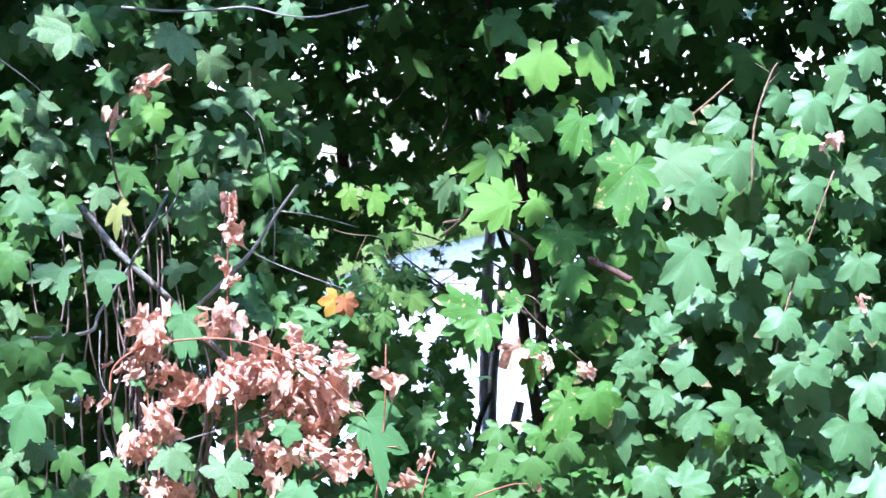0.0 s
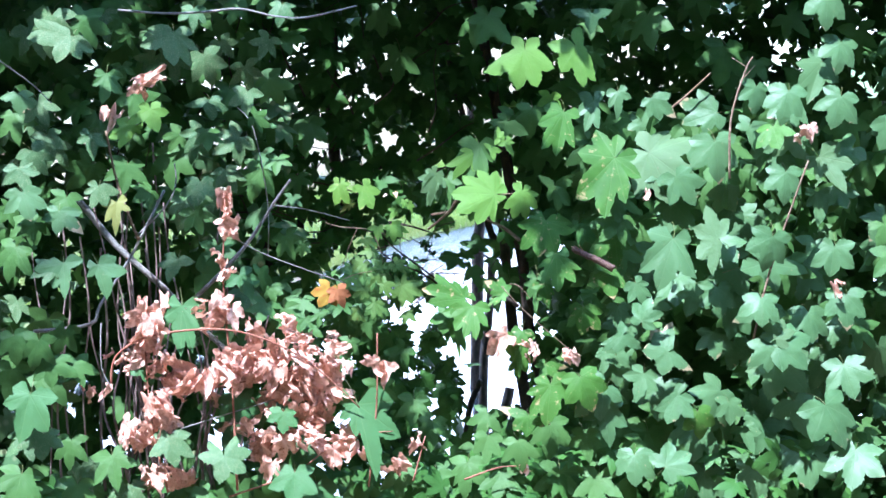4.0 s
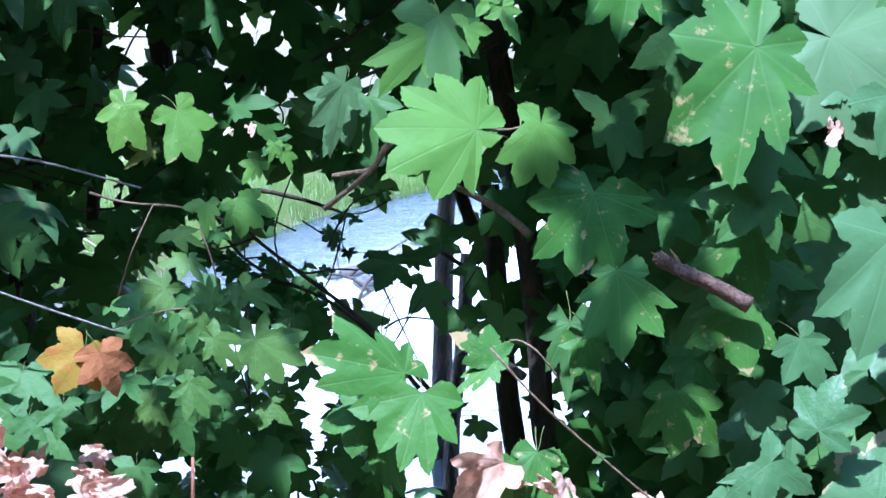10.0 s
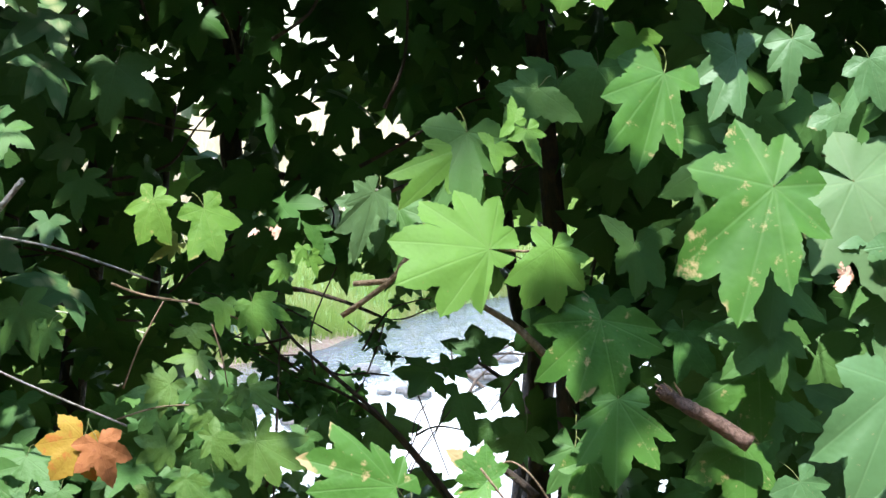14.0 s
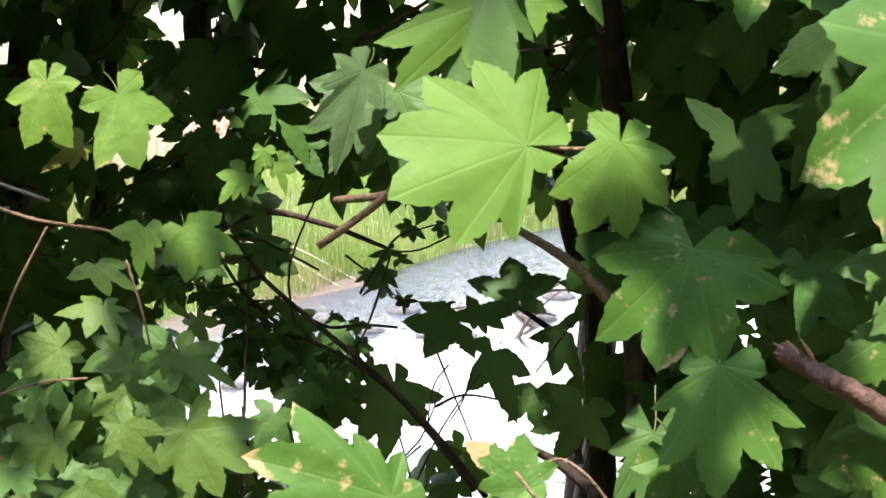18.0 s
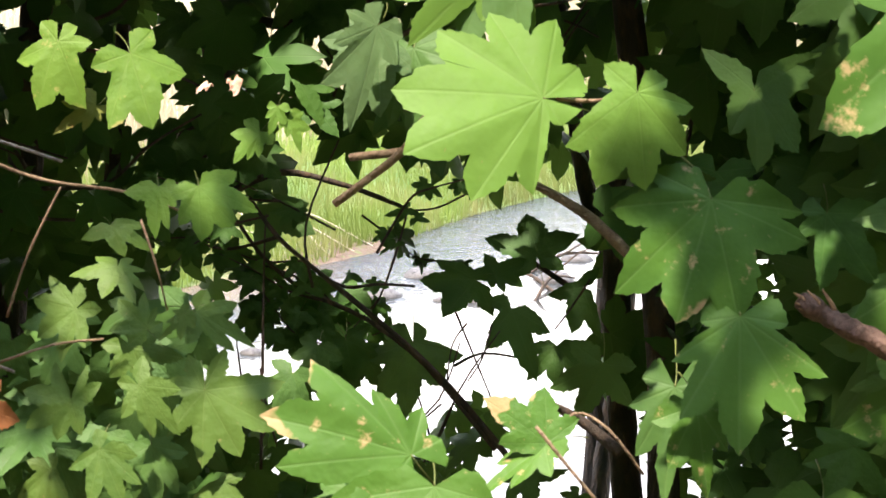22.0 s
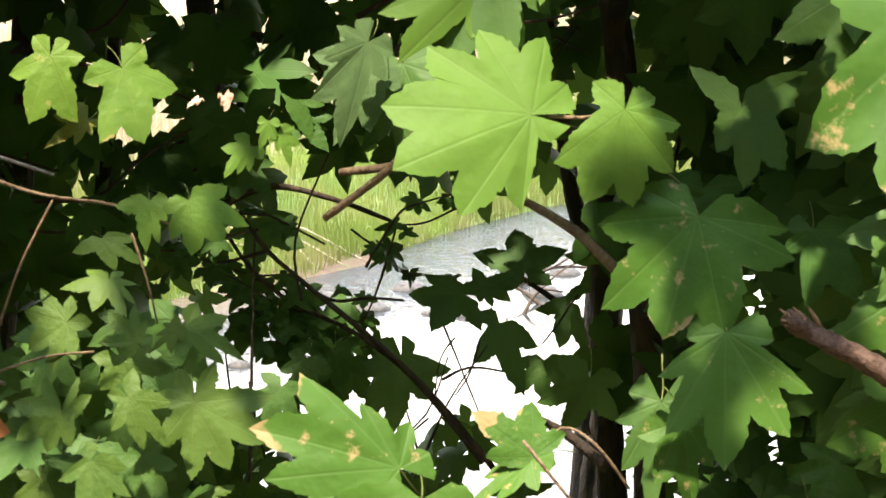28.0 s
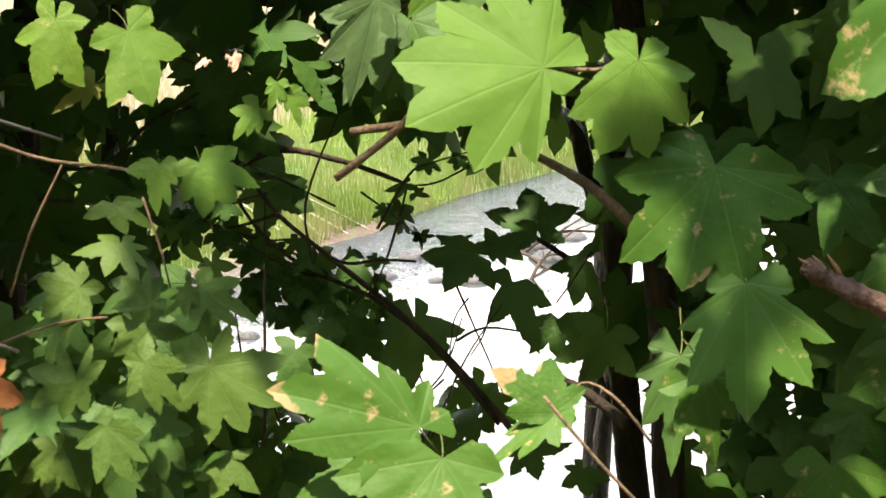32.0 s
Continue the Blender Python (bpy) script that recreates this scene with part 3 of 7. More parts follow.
def ground_material():
    m = Nodes("river_bank_ground")
    p = m.coords("Object")
    sep = m.add("ShaderNodeSeparateXYZ", Vector=p)
    over = m.math("SUBTRACT", sep.outputs[1], m.math("MULTIPLY", sep.outputs[0], 1.8))
    sward, far = m.ramp(m.math('ADD', over, m.math('MULTIPLY', m.noise(1.6, 3, p), 0.6)), 8.20, 8.45), m.ramp(m.math("ADD", over, m.math("MULTIPLY", m.noise(0.8, 3, p), 2.0)), 10.8, 12.6)
    soil = m.mix(m.ramp(m.noise(2.0, 5, p), 0.4, 0.65), (0.105, 0.068, 0.044), (0.18, 0.12, 0.078))
    soil = m.mix(m.ramp(m.noise(30, 3, p), 0.5, 0.7), soil, (0.10, 0.12, 0.04))
    dry = m.mix(m.ramp(m.noise(0.5, 4, p), 0.4, 0.6), (0.36, 0.31, 0.18), (0.46, 0.39, 0.25))
    dry = m.mix(m.ramp(m.noise(7, 4, p), 0.5, 0.7), dry, (0.12, 0.16, 0.05))
    col = m.mix(far, m.mix(sward, soil, m.mix(m.ramp(m.noise(3.0, 4, p), 0.4, 0.6), (0.07, 0.13, 0.03), (0.15, 0.20, 0.06))), dry)
    b = m.add("ShaderNodeBsdfPrincipled", Base_Color=col, Roughness=0.95, Normal=m.bump(m.noise(18, 5, p), 0.7, 0.05))
    return m.finish(b.outputs[0])


tagged(link_mesh("ground", gv, gf, ground_material()), "earth river bank with a pale dry meadow beyond", "ground", kind="structure")
wx = [-60 + 4 * i for i in range(41)]
wy = [0.3 + 3 * i for i in range(60)]
tagged(link_mesh("river", [(x, y, 0.0) for y in wy for x in wx],
                 [(j * 41 + i, j * 41 + i + 1, (j + 1) * 41 + i + 1, (j + 1) * 41 + i) for j in range(59) for i in range(40)], WATER),
       "shallow river reflecting a bright white sky", "water", kind="structure")


def grass_patch(name, label, mat, count, spread, height, width, seed):
    r = random.Random(seed)
    vs, fs = [], []
    while len(fs) < count * 2:
        x, y = spread(r)
        z = ground_height(x, y) - 0.02
        h, an, ln = height * r.uniform(0.5, 1.2), r.uniform(0, math.pi), r.uniform(0.05, 0.45)
        dx, dy = math.cos(an) * width, math.sin(an) * width * 0.5
        lx, ly = ln * h * r.uniform(-1, 1), ln * h * r.uniform(-1, 1)
        b = len(vs)
        vs += [(x - dx, y - dy, z), (x + dx, y + dy, z), (x - dx * 0.7 + lx * 0.4, y + ly * 0.4, z + h * 0.6), (x + dx * 0.7 + lx * 0.4, y + ly * 0.4, z + h * 0.6), (x + lx, y + ly, z + h)]
        fs += [(b, b + 1, b + 3, b + 2), (b + 2, b + 3, b + 4)]
    return tagged(link_mesh(name, vs, fs, mat, smooth=False), label, "grass", kind="stuff")


def edge_strip(lo, hi, x0, x1):
    def pick(r):
        x = r.uniform(x0, x1)
        ragged = 0.30 * noise.noise((x * 3.0, 7.0, 0.0)) if lo < 1 else 0.0
        return x, bank_edge(x) + lo + ragged + (hi - lo) * r.random() ** 1.3
    return pick


grass_patch("grass", "bright green grass along the far water's edge", GRASS, 85000, edge_strip(0.60, 4.0, -2.6, 3.2), 0.12, 0.0017, 5)
grass_patch("tall_dry_grass", "tall straw-coloured dry grass behind the bank", STRAW, 20000, edge_strip(3.0, 14.6, -4.0, 5.0), 0.40, 0.005, 6)

# ---------------------------------------------------------------- the shrubs and trees as things
maple = empty("maple_shrub", "leafy green maple shrub with large lobed leaves beside the river", "shrub", at(0.6, -0.9, 0.3))
hedge = empty("hedge_shrub", "tangled hedge of speckled maple leaves and bare vines", "shrub", at(-0.9, -0.9, 0.3))
bramble = empty("withered_bramble", "withered pinkish brown leaves on thin red stems", "dead plant", at(-0.4, -0.85, 0.0))
back = empty("river_maple", "dark-trunked maple tree shading the river bank", "tree", at(0.3, -0.95, 1.1))

leaf(maple, 0.089, 0.120, 0.00, 0.134, 273, 20, 8, 'm', ((-128, 0.23), (-88, 0.66), (-60, 0.86), (-28, 1.02), (0, 1.00), (34, 0.86), (58, 0.72), (97, 0.59), (133, 0.35)))
leaf(maple, 0.170, 0.123, -0.03, 0.083, 173, 14, 5, 'm', ((-109, 0.38), (-72, 0.63), (-34, 0.83), (0, 1.00), (30, 1.06), (60, 0.94), (141, 0.47)))
leaf(maple, 0.236, 0.030, -0.02, 0.112, 168, 16, 4, 'b', ((-74, 0.76), (-57, 0.85), (0, 1.00), (28, 1.02), (58, 1.05), (97, 0.80), (129, 0.52)))
leaf(maple, 0.259, -0.072, -0.04, 0.122, 182, 20, 0, 'b', ((-82, 0.35), (-55, 0.76), (-32, 0.88), (0, 1.00), (29, 0.89), (54, 0.61), (80, 0.29)))
leaf(maple, 0.231, -0.157, 0.06, 0.084, 173, 18, 5, 'b', ((-28, 0.60), (0, 1.00), (32, 0.77)))
leaf(maple, 0.217, -0.143, 0.12, 0.113, 187, 16, -6, 'g', ((-18, 0.70), (0, 1.00), (24, 0.67), (61, 0.42)))
leaf(maple, 0.455, 0.208, -0.05, 0.196, 195, 18, -4, 'b', ((-22, 0.77), (0, 1.00), (34, 0.90), (88, 0.59), (140, 0.57), (178, 0.40)))
leaf(maple, 0.579, 0.224, 0.05, 0.182, 163, 25, -8, 'p', ((-179, 0.46), (-120, 0.56), (-89, 0.84), (-27, 1.10), (0, 1.00), (43, 0.80), (101, 0.52)))
leaf(maple, 0.610, -0.047, -0.10, 0.167, 201, 20, 4, 'l', ((-104, 0.35), (-47, 0.84), (0, 1.00), (29, 0.87), (88, 0.50)))
leaf(maple, 0.448, -0.026, 0.01, 0.101, 176, 18, 4, 'k', ((-176, 0.50), (-46, 0.65), (0, 1.00), (62, 1.00), (139, 0.69)))
leaf(maple, 0.431, -0.132, 0.00, 0.090, 180, 15, 0, 'b', ((-107, 0.46), (-36, 0.81), (0, 1.00), (62, 1.00), (115, 0.56)))
leaf(maple, 0.501, -0.175, -0.02, 0.076, 159, 18, 6, 'l', ((-28, 0.86), (0, 1.00), (46, 0.87)))
leaf(maple, 0.641, 0.070, 0.06, 0.107, 194, 20, -6, 'l', ((-95, 0.77), (-46, 1.10), (0, 1.00), (51, 0.68)))
leaf(maple, 0.317, 0.360, 0.02, 0.147, 194, 22, 6, 'b', ((-83, 0.35), (-25, 0.83), (0, 1.00), (20, 1.00), (50, 0.66)))
leaf(maple, 0.303, 0.139, 0.22, 0.081, 179, 18, 4, 'g', ((-122, 1.06), (-35, 0.92), (0, 1.00), (30, 0.63), (134, 0.83)))
leaf(maple, 0.371, 0.020, 0.20, 0.077, 187, 16, -4, 'd', ((-97, 0.84), (-40, 1.12), (0, 1.00), (48, 0.49)))
leaf(maple, 0.812, 0.340, 0.12, 0.117, 258, 15, -6, 'l', ((-42, 0.71), (0, 1.00), (39, 1.11), (72, 0.87)))
leaf(maple, 0.416, 0.392, 0.05, 0.105, 201, 20, 0, 'l', ((-148, 0.45), (-25, 0.90), (0, 1.00), (33, 0.68), (100, 0.51)))
leaf(maple, 0.497, 0.418, 0.08, 0.091, 186, 18, -5, 'l', ((-67, 0.53), (0, 1.00), (31, 0.64)))
leaf(maple, 0.569, 0.320, 0.10, 0.050, 193, 18, 5, 'l', ((-163, 1.48), (0, 1.00), (54, 1.02), (120, 0.98)))
leaf(maple, 0.598, 0.392, 0.06, 0.075, 165, 14, -6, 'l', ((-85, 0.82), (-32, 1.29), (0, 1.00), (29, 0.86)))
leaf(maple, -0.299, 0.173, 0.18, 0.080, 162, 20, 6, 'x', ((-122, 0.41), (-54, 0.72), (0, 1.00), (31, 0.99), (85, 0.50)))
leaf(maple, -0.371, 0.186, 0.20, 0.070, 158, 18, -8, 'x', ((-64, 0.49), (0, 1.00), (40, 0.99), (92, 0.65), (162, 0.42)))
leaf(maple, -0.337, 0.125, 0.22, 0.052, 228, 20, 30, 'y', ((-66, 0.33), (-28, 0.58), (0, 1.00)))
leaf(maple, -0.226, 0.044, 0.10, 0.051, 175, 22, 5, 'f', ((-68, 1.17), (-39, 0.98), (0, 1.00), (30, 0.78)))
leaf(maple, -0.266, 0.044, 0.13, 0.044, 166, 18, -10, 'f', ((-27, 0.63), (0, 1.00), (18, 1.14), (99, 0.79)))
leaf(maple, -0.310, 0.008, 0.12, 0.034, 155, 25, 0, 'v', ((-73, 0.96), (-36, 1.37), (0, 1.00), (90, 0.90)))
leaf(maple, -0.294, -0.030, 0.05, 0.037, 134, 45, 0, 'v', ((0, 1.00), (20, 1.20), (67, 0.94), (131, 1.24), (174, 0.76)))
leaf(maple, -0.325, -0.067, 0.00, 0.050, 194, 16, -5, 'v', ((-102, 0.47), (-29, 0.75), (0, 1.00), (41, 0.86), (92, 0.82), (128, 0.83), (172, 0.51)))
leaf(maple, -0.264, -0.085, 0.02, 0.039, 316, 14, 8, 'v', ((-50, 0.91), (0, 1.00), (38, 0.89), (66, 0.58)))
leaf(maple, -0.213, -0.140, 0.02, 0.070, 180, 18, 6, 'v', ((-156, 0.63), (-100, 1.06), (-63, 1.10), (-30, 0.98), (0, 1.00), (37, 0.77), (99, 0.56), (155, 0.53)))
leaf(maple, -0.267, -0.133, -0.02, 0.048, 163, 16, -4, 'v', ((-158, 0.59), (-67, 0.80), (-23, 1.19), (0, 1.00), (44, 0.70), (117, 0.42)))
leaf(maple, -0.326, -0.149, -0.02, 0.035, 200, 12, 6, 'v', ((-180, 1.07), (-147, 0.93), (-39, 0.85), (0, 1.00), (40, 1.30), (85, 1.29), (138, 1.16)))
leaf(maple, -0.299, -0.188, -0.03, 0.051, 190, 15, -6, 'v', ((-88, 0.66), (-59, 0.95), (-34, 1.05), (0, 1.00), (50, 0.67), (153, 0.37)))
leaf(maple, -0.347, -0.208, 0.00, 0.045, 191, 18, 4, 'v', ((-175, 0.34), (-40, 0.95), (0, 1.00), (36, 0.97), (97, 0.52)))
leaf(maple, -0.195, -0.223, 0.02, 0.038, 246, 20, -4, 'v', ((-105, 1.06), (-37, 1.05), (0, 1.00), (178, 0.58)))
leaf(maple, -0.270, -0.196, 0.10, 0.057, 171, 18, 0, 'g', ((-22, 0.92), (0, 1.00), (30, 0.83)))
leaf(maple, -0.224, -0.072, 0.06, 0.050, 128, 30, 20, 'v', ((-17, 1.29), (0, 1.00), (66, 0.72)))
leaf(maple, -0.233, -0.073, 0.05, 0.036, 230, 20, -15, 'v', ((0, 1.00), (23, 0.59)))
leaf(maple, -0.283, -0.103, 0.06, 0.050, 102, 14, 0, 'v', ((0, 1.00), (54, 0.80), (112, 0.69), (173, 0.57)))
leaf(maple, -0.027, -0.190, -0.07, 0.120, 314, 18, 14, 'k', ((-50, 0.96), (-29, 1.10), (0, 1.00), (16, 0.56)))
leaf(maple, -0.007, -0.215, -0.09, 0.110, 180, 24, -2, 'k', ((-29, 0.73), (0, 1.00), (20, 0.98), (40, 0.86), (83, 0.88)))
leaf(maple, -0.061, -0.266, -0.03, 0.111, 175, 18, 10, 'b', ((-15, 0.82), (0, 1.00), (15, 0.52)))
leaf(maple, 0.090, -0.181, -0.06, 0.051, 359, 14, 4, 'k', ((-89, 0.82), (-52, 1.34), (0, 1.00), (53, 0.73), (106, 0.40)))
leaf(maple, 0.088, -0.183, -0.06, 0.075, 240, 40, -20, 'k', ((-20, 0.66), (0, 1.00), (23, 0.62)))
leaf(maple, -0.064, 0.206, 0.26, 0.085, 222, 10, 25, 'p', ((-68, 0.51), (-30, 1.30), (0, 1.00), (21, 0.63)))
leaf(maple, -0.029, 0.187, 0.30, 0.103, 185, 20, -20, 'g', ((-25, 0.78), (0, 1.00), (19, 0.80), (82, 0.43)))
leaf(maple, 0.060, 0.263, 0.12, 0.137, 222, 22, 10, 'm', ((-99, 0.34), (-60, 0.64), (-24, 0.55), (0, 1.00), (22, 0.91), (47, 0.46)))
leaf(maple, 0.138, 0.284, 0.06, 0.059, 159, 18, 0, 'f', ((-54, 0.48), (0, 1.00), (81, 0.50)))
leaf(maple, 0.121, 0.293, 0.06, 0.041, 354, 14, 0, 'f', ((-132, 0.72), (0, 1.00), (39, 0.63)))
leaf(maple, 0.097, 0.265, 0.10, 0.042, 176, 20, 0, 'f', ((-70, 0.80), (0, 1.00), (133, 0.72)))
leaf(maple, -0.156, 0.116, 0.30, 0.038, 158, 10, 10, 'f', ((0, 1.00), (22, 0.51)))
leaf(maple, -0.166, 0.128, 0.30, 0.031, 198, 10, -10, 'f', ((0, 1.00), (31, 0.54)))
leaf(maple, -0.187, 0.105, 0.35, 0.046, 215, 20, 10, 'f', ((-34, 0.61), (-14, 0.74), (0, 1.00)))
leaf(back, -0.036, -0.130, 0.80, 0.093, 186, 20, 0, 'g', ((-142, 0.26), (-83, 0.68), (-40, 0.68), (0, 1.00), (25, 0.92), (65, 0.64)))
leaf(back, 0.114, -0.026, 0.82, 0.061, 349, 30, 0, 'd', ((-124, 0.73), (-54, 1.15), (0, 1.00), (69, 1.04), (132, 0.64)))
leaf(back, 0.039, -0.055, 0.80, 0.067, 269, 30, 10, 'd', ((-116, 0.77), (-52, 0.96), (0, 1.00), (29, 0.81), (148, 0.69)))
leaf(back, 0.082, -0.089, 0.78, 0.061, 213, 25, -5, 'd', ((-89, 0.92), (-51, 1.52), (0, 1.00), (88, 0.51)))
leaf(back, 0.139, -0.136, 0.84, 0.048, 185, 25, -5, 'd', ((-88, 1.08), (-43, 1.11), (0, 1.00), (40, 1.14), (82, 0.79)))
leaf(back, 0.170, -0.064, 0.84, 0.045, 261, 30, -5, 'd', ((-99, 1.55), (-67, 1.39), (0, 1.00), (134, 0.82)))
leaf(back, 0.063, -0.049, 0.80, 0.037, 113, 20, 0, 'd', ((-138, 0.87), (-53, 1.18), (0, 1.00)))
leaf(back, -0.178, -0.173, 0.85, 0.059, 166, 20, 0, 'd', ((-52, 0.77), (0, 1.00), (39, 0.67)))
leaf(back, -0.208, 0.037, 0.80, 0.069, 126, 30, 0, 'g', ((-177, 0.64), (-40, 0.69), (0, 1.00), (63, 0.99)))
leaf(back, -0.224, 0.103, 0.75, 0.052, 193, 30, 0, 'd', ((-52, 1.06), (0, 1.00), (71, 0.64)))
leaf(back, -0.180, 0.199, 0.80, 0.057, 117, 20, 0, 'd', ((0, 1.00), (36, 1.44), (81, 0.74)))
leaf(back, -0.160, 0.162, 0.80, 0.060, 143, 20, 0, 'd', ((0, 1.00), (56, 0.65)))
leaf(back, -0.021, -0.289, 0.90, 0.038, 164, 25, 0, 'd', ((-97, 0.99), (0, 1.00), (66, 0.60)))
leaf(back, 0.099, -0.296, 0.90, 0.043, 210, 25, 0, 'd', ((-130, 1.00), (-127, 1.41), (-47, 1.08), (0, 1.00)))
leaf(back, 0.169, -0.325, 0.90, 0.036, 232, 25, 0, 'd', ((-119, 1.05), (-62, 1.04), (0, 1.00)))
leaf(back, 0.028, -0.317, 0.90, 0.033, 206, 25, 0, 'd', ((-61, 1.11), (0, 1.00), (79, 0.89)))
leaf(maple, 0.205, 0.553, 0.00, 0.128, 195, 20, 0, 'f', ((-147, 0.52), (-69, 0.84), (-29, 0.95), (0, 1.00), (50, 1.14), (132, 0.48)))
leaf(maple, 0.366, 0.560, 0.02, 0.132, 175, 18, 0, 'm', ((-159, 0.54), (-20, 0.96), (0, 1.00), (38, 0.75), (105, 0.67)))
leaf(maple, 0.426, 0.659, 0.05, 0.065, 188, 15, 0, 'l', ((-110, 1.09), (0, 1.00), (102, 1.08)))
leaf(maple, 0.109, 0.674, 0.08, 0.103, 207, 15, 0, 'g', ((-133, 0.58), (-64, 1.21), (0, 1.00), (53, 0.67)))
leaf(maple, 0.235, 0.700, 0.05, 0.046, 170, 15, 0, 'g', ((0, 1.00), (93, 1.23)))
leaf(maple, 0.881, 0.285, -0.02, 0.080, 174, 18, 0, 'l', ((-87, 1.11), (0, 1.00), (93, 0.56), (155, 0.62)))
leaf(maple, 1.016, 0.363, -0.02, 0.098, 179, 18, 0, 'l', ((-144, 0.62), (-26, 1.02), (0, 1.00), (56, 1.04), (113, 0.72)))
leaf(maple, 1.131, 0.474, 0.03, 0.147, 205, 18, 0, 'l', ((-55, 0.59), (0, 1.00), (22, 0.84)))
leaf(maple, 1.005, 0.263, -0.02, 0.099, 221, 14, 0, 'p', ((-64, 1.01), (0, 1.00), (33, 0.40)))
leaf(maple, 1.087, 0.179, -0.04, 0.149, 152, 14, -20, 'p', ((-41, 0.75), (0, 1.00), (40, 0.52)))
leaf(maple, 0.984, 0.120, 0.02, 0.080, 149, 18, 0, 'l', ((-138, 0.57), (0, 1.00), (98, 0.88)))
leaf(maple, 1.088, 0.073, 0.02, 0.111, 185, 18, 0, 'l', ((-75, 0.87), (0, 1.00), (37, 0.53)))
leaf(maple, 0.157, 0.349, 0.15, 0.082, 216, 20, 0, 'g', ((-88, 0.98), (0, 1.00), (57, 0.73)))
leaf(maple, 0.060, 0.283, 0.12, 0.124, 174, 20, 0, 'g', ((-32, 0.67), (0, 1.00), (27, 1.02), (62, 0.76)))
leaf(maple, 0.879, -0.246, -0.06, 0.105, 165, 20, 0, 'l', ((-40, 0.85), (0, 1.00), (73, 1.08), (131, 0.44)))
leaf(maple, 0.901, -0.428, -0.10, 0.128, 196, 18, 0, 'p', ((-177, 0.52), (-116, 0.86), (-58, 1.08), (0, 1.00), (57, 0.77)))
leaf(maple, 0.961, -0.561, -0.05, 0.126, 163, 16, 0, 'l', ((-42, 0.80), (0, 1.00), (79, 0.73)))
leaf(maple, 1.100, -0.622, -0.06, 0.099, 170, 16, 0, 'l', ((-163, 0.47), (-53, 0.63), (0, 1.00), (78, 0.62)))
leaf(maple, 0.886, -0.138, -0.08, 0.194, 92, 20, 20, 'l', ((-108, 0.47), (0, 1.00), (62, 0.49), (160, 0.46)))
leaf(maple, 0.441, -0.329, -0.08, 0.078, 237, 16, 0, 'l', ((-109, 0.91), (-32, 0.75), (0, 1.00), (124, 0.61)))
leaf(maple, 0.573, -0.388, -0.10, 0.075, 199, 18, 0, 'l', ((-70, 1.24), (0, 1.00), (79, 1.04), (136, 1.25), (177, 1.42)))
leaf(maple, 0.499, -0.450, -0.08, 0.093, 201, 18, 0, 'l', ((-56, 0.74), (0, 1.00), (69, 0.71)))
leaf(maple, 0.595, -0.520, -0.10, 0.096, 206, 18, 0, 'l', ((-56, 0.88), (0, 1.00), (35, 0.88), (177, 0.61)))
leaf(maple, 0.365, -0.534, -0.08, 0.133, 173, 18, 0, 'l', ((-41, 0.77), (0, 1.00), (62, 0.56), (127, 0.44)))
leaf(maple, 0.210, -0.464, -0.12, 0.126, 191, 18, 0, 'k', ((-124, 0.62), (-91, 0.89), (0, 1.00), (30, 0.88), (64, 0.62)))
leaf(maple, 0.139, -0.554, -0.10, 0.063, 189, 20, 0, 'b', ((-76, 1.15), (0, 1.00), (42, 1.00), (107, 1.56)))
leaf(maple, 0.313, -0.620, -0.06, 0.092, 175, 18, 0, 'g', ((-47, 0.70), (0, 1.00), (64, 0.71)))
leaf(maple, 0.020, -0.608, -0.06, 0.088, 190, 18, 0, 'g', ((-36, 0.83), (0, 1.00), (37, 0.80)))
leaf(maple, 0.804, -0.634, -0.02, 0.094, 164, 18, 0, 'l', ((-54, 0.64), (0, 1.00), (88, 0.49)))
leaf(maple, 1.066, -0.078, 0.00, 0.074, 200, 18, 0, 'l', ((-75, 0.90), (0, 1.00), (89, 0.82)))
leaf(maple, 0.550, -0.238, -0.04, 0.054, 168, 18, 0, 'l', ((-58, 1.12), (0, 1.00), (83, 0.85)))
leaf(maple, 0.681, -0.211, -0.02, 0.084, 204, 18, 0, 'l', ((-155, 0.60), (-67, 0.91), (0, 1.00), (61, 0.71)))
leaf(maple, 1.085, -0.416, 0.04, 0.092, 165, 18, 0, 'l', ((-73, 0.93), (0, 1.00), (81, 0.65)))
leaf(hedge, -1.151, 0.642, -0.18, 0.092, 210, 20, 0, 's', ((-84, 0.92), (-49, 0.83), (0, 1.00), (66, 1.44), (94, 1.40)))
leaf(hedge, -0.853, 0.644, -0.12, 0.107, 182, 20, 0, 's', ((-54, 0.85), (-27, 1.11), (0, 1.00), (71, 1.00), (106, 0.75)))
leaf(hedge, -1.320, 0.488, -0.10, 0.064, 178, 16, 0, 'l', ((-46, 1.06), (0, 1.00), (85, 0.88)))
leaf(hedge, -0.933, 0.420, -0.14, 0.076, 165, 18, 0, 'f', ((-64, 0.74), (0, 1.00), (81, 1.12), (134, 0.52)))
leaf(hedge, -0.979, 0.375, -0.12, 0.091, 215, 18, 10, 'f', ((-66, 0.33), (0, 1.00), (31, 0.99)))
leaf(hedge, -1.058, 0.534, -0.10, 0.097, 191, 18, 0, 'g', ((-47, 0.81), (0, 1.00), (42, 0.57)))
leaf(hedge, -0.643, 0.470, 0.00, 0.075, 183, 18, 0, 's', ((-80, 0.69), (0, 1.00), (56, 0.95)))
leaf(hedge, -0.759, 0.449, 0.00, 0.063, 175, 18, 0, 's', ((-57, 1.01), (0, 1.00), (91, 1.18)))
leaf(hedge, -0.555, 0.405, 0.40, 0.083, 200, 20, 0, 'g', ((-53, 0.90), (0, 1.00), (37, 0.77)))
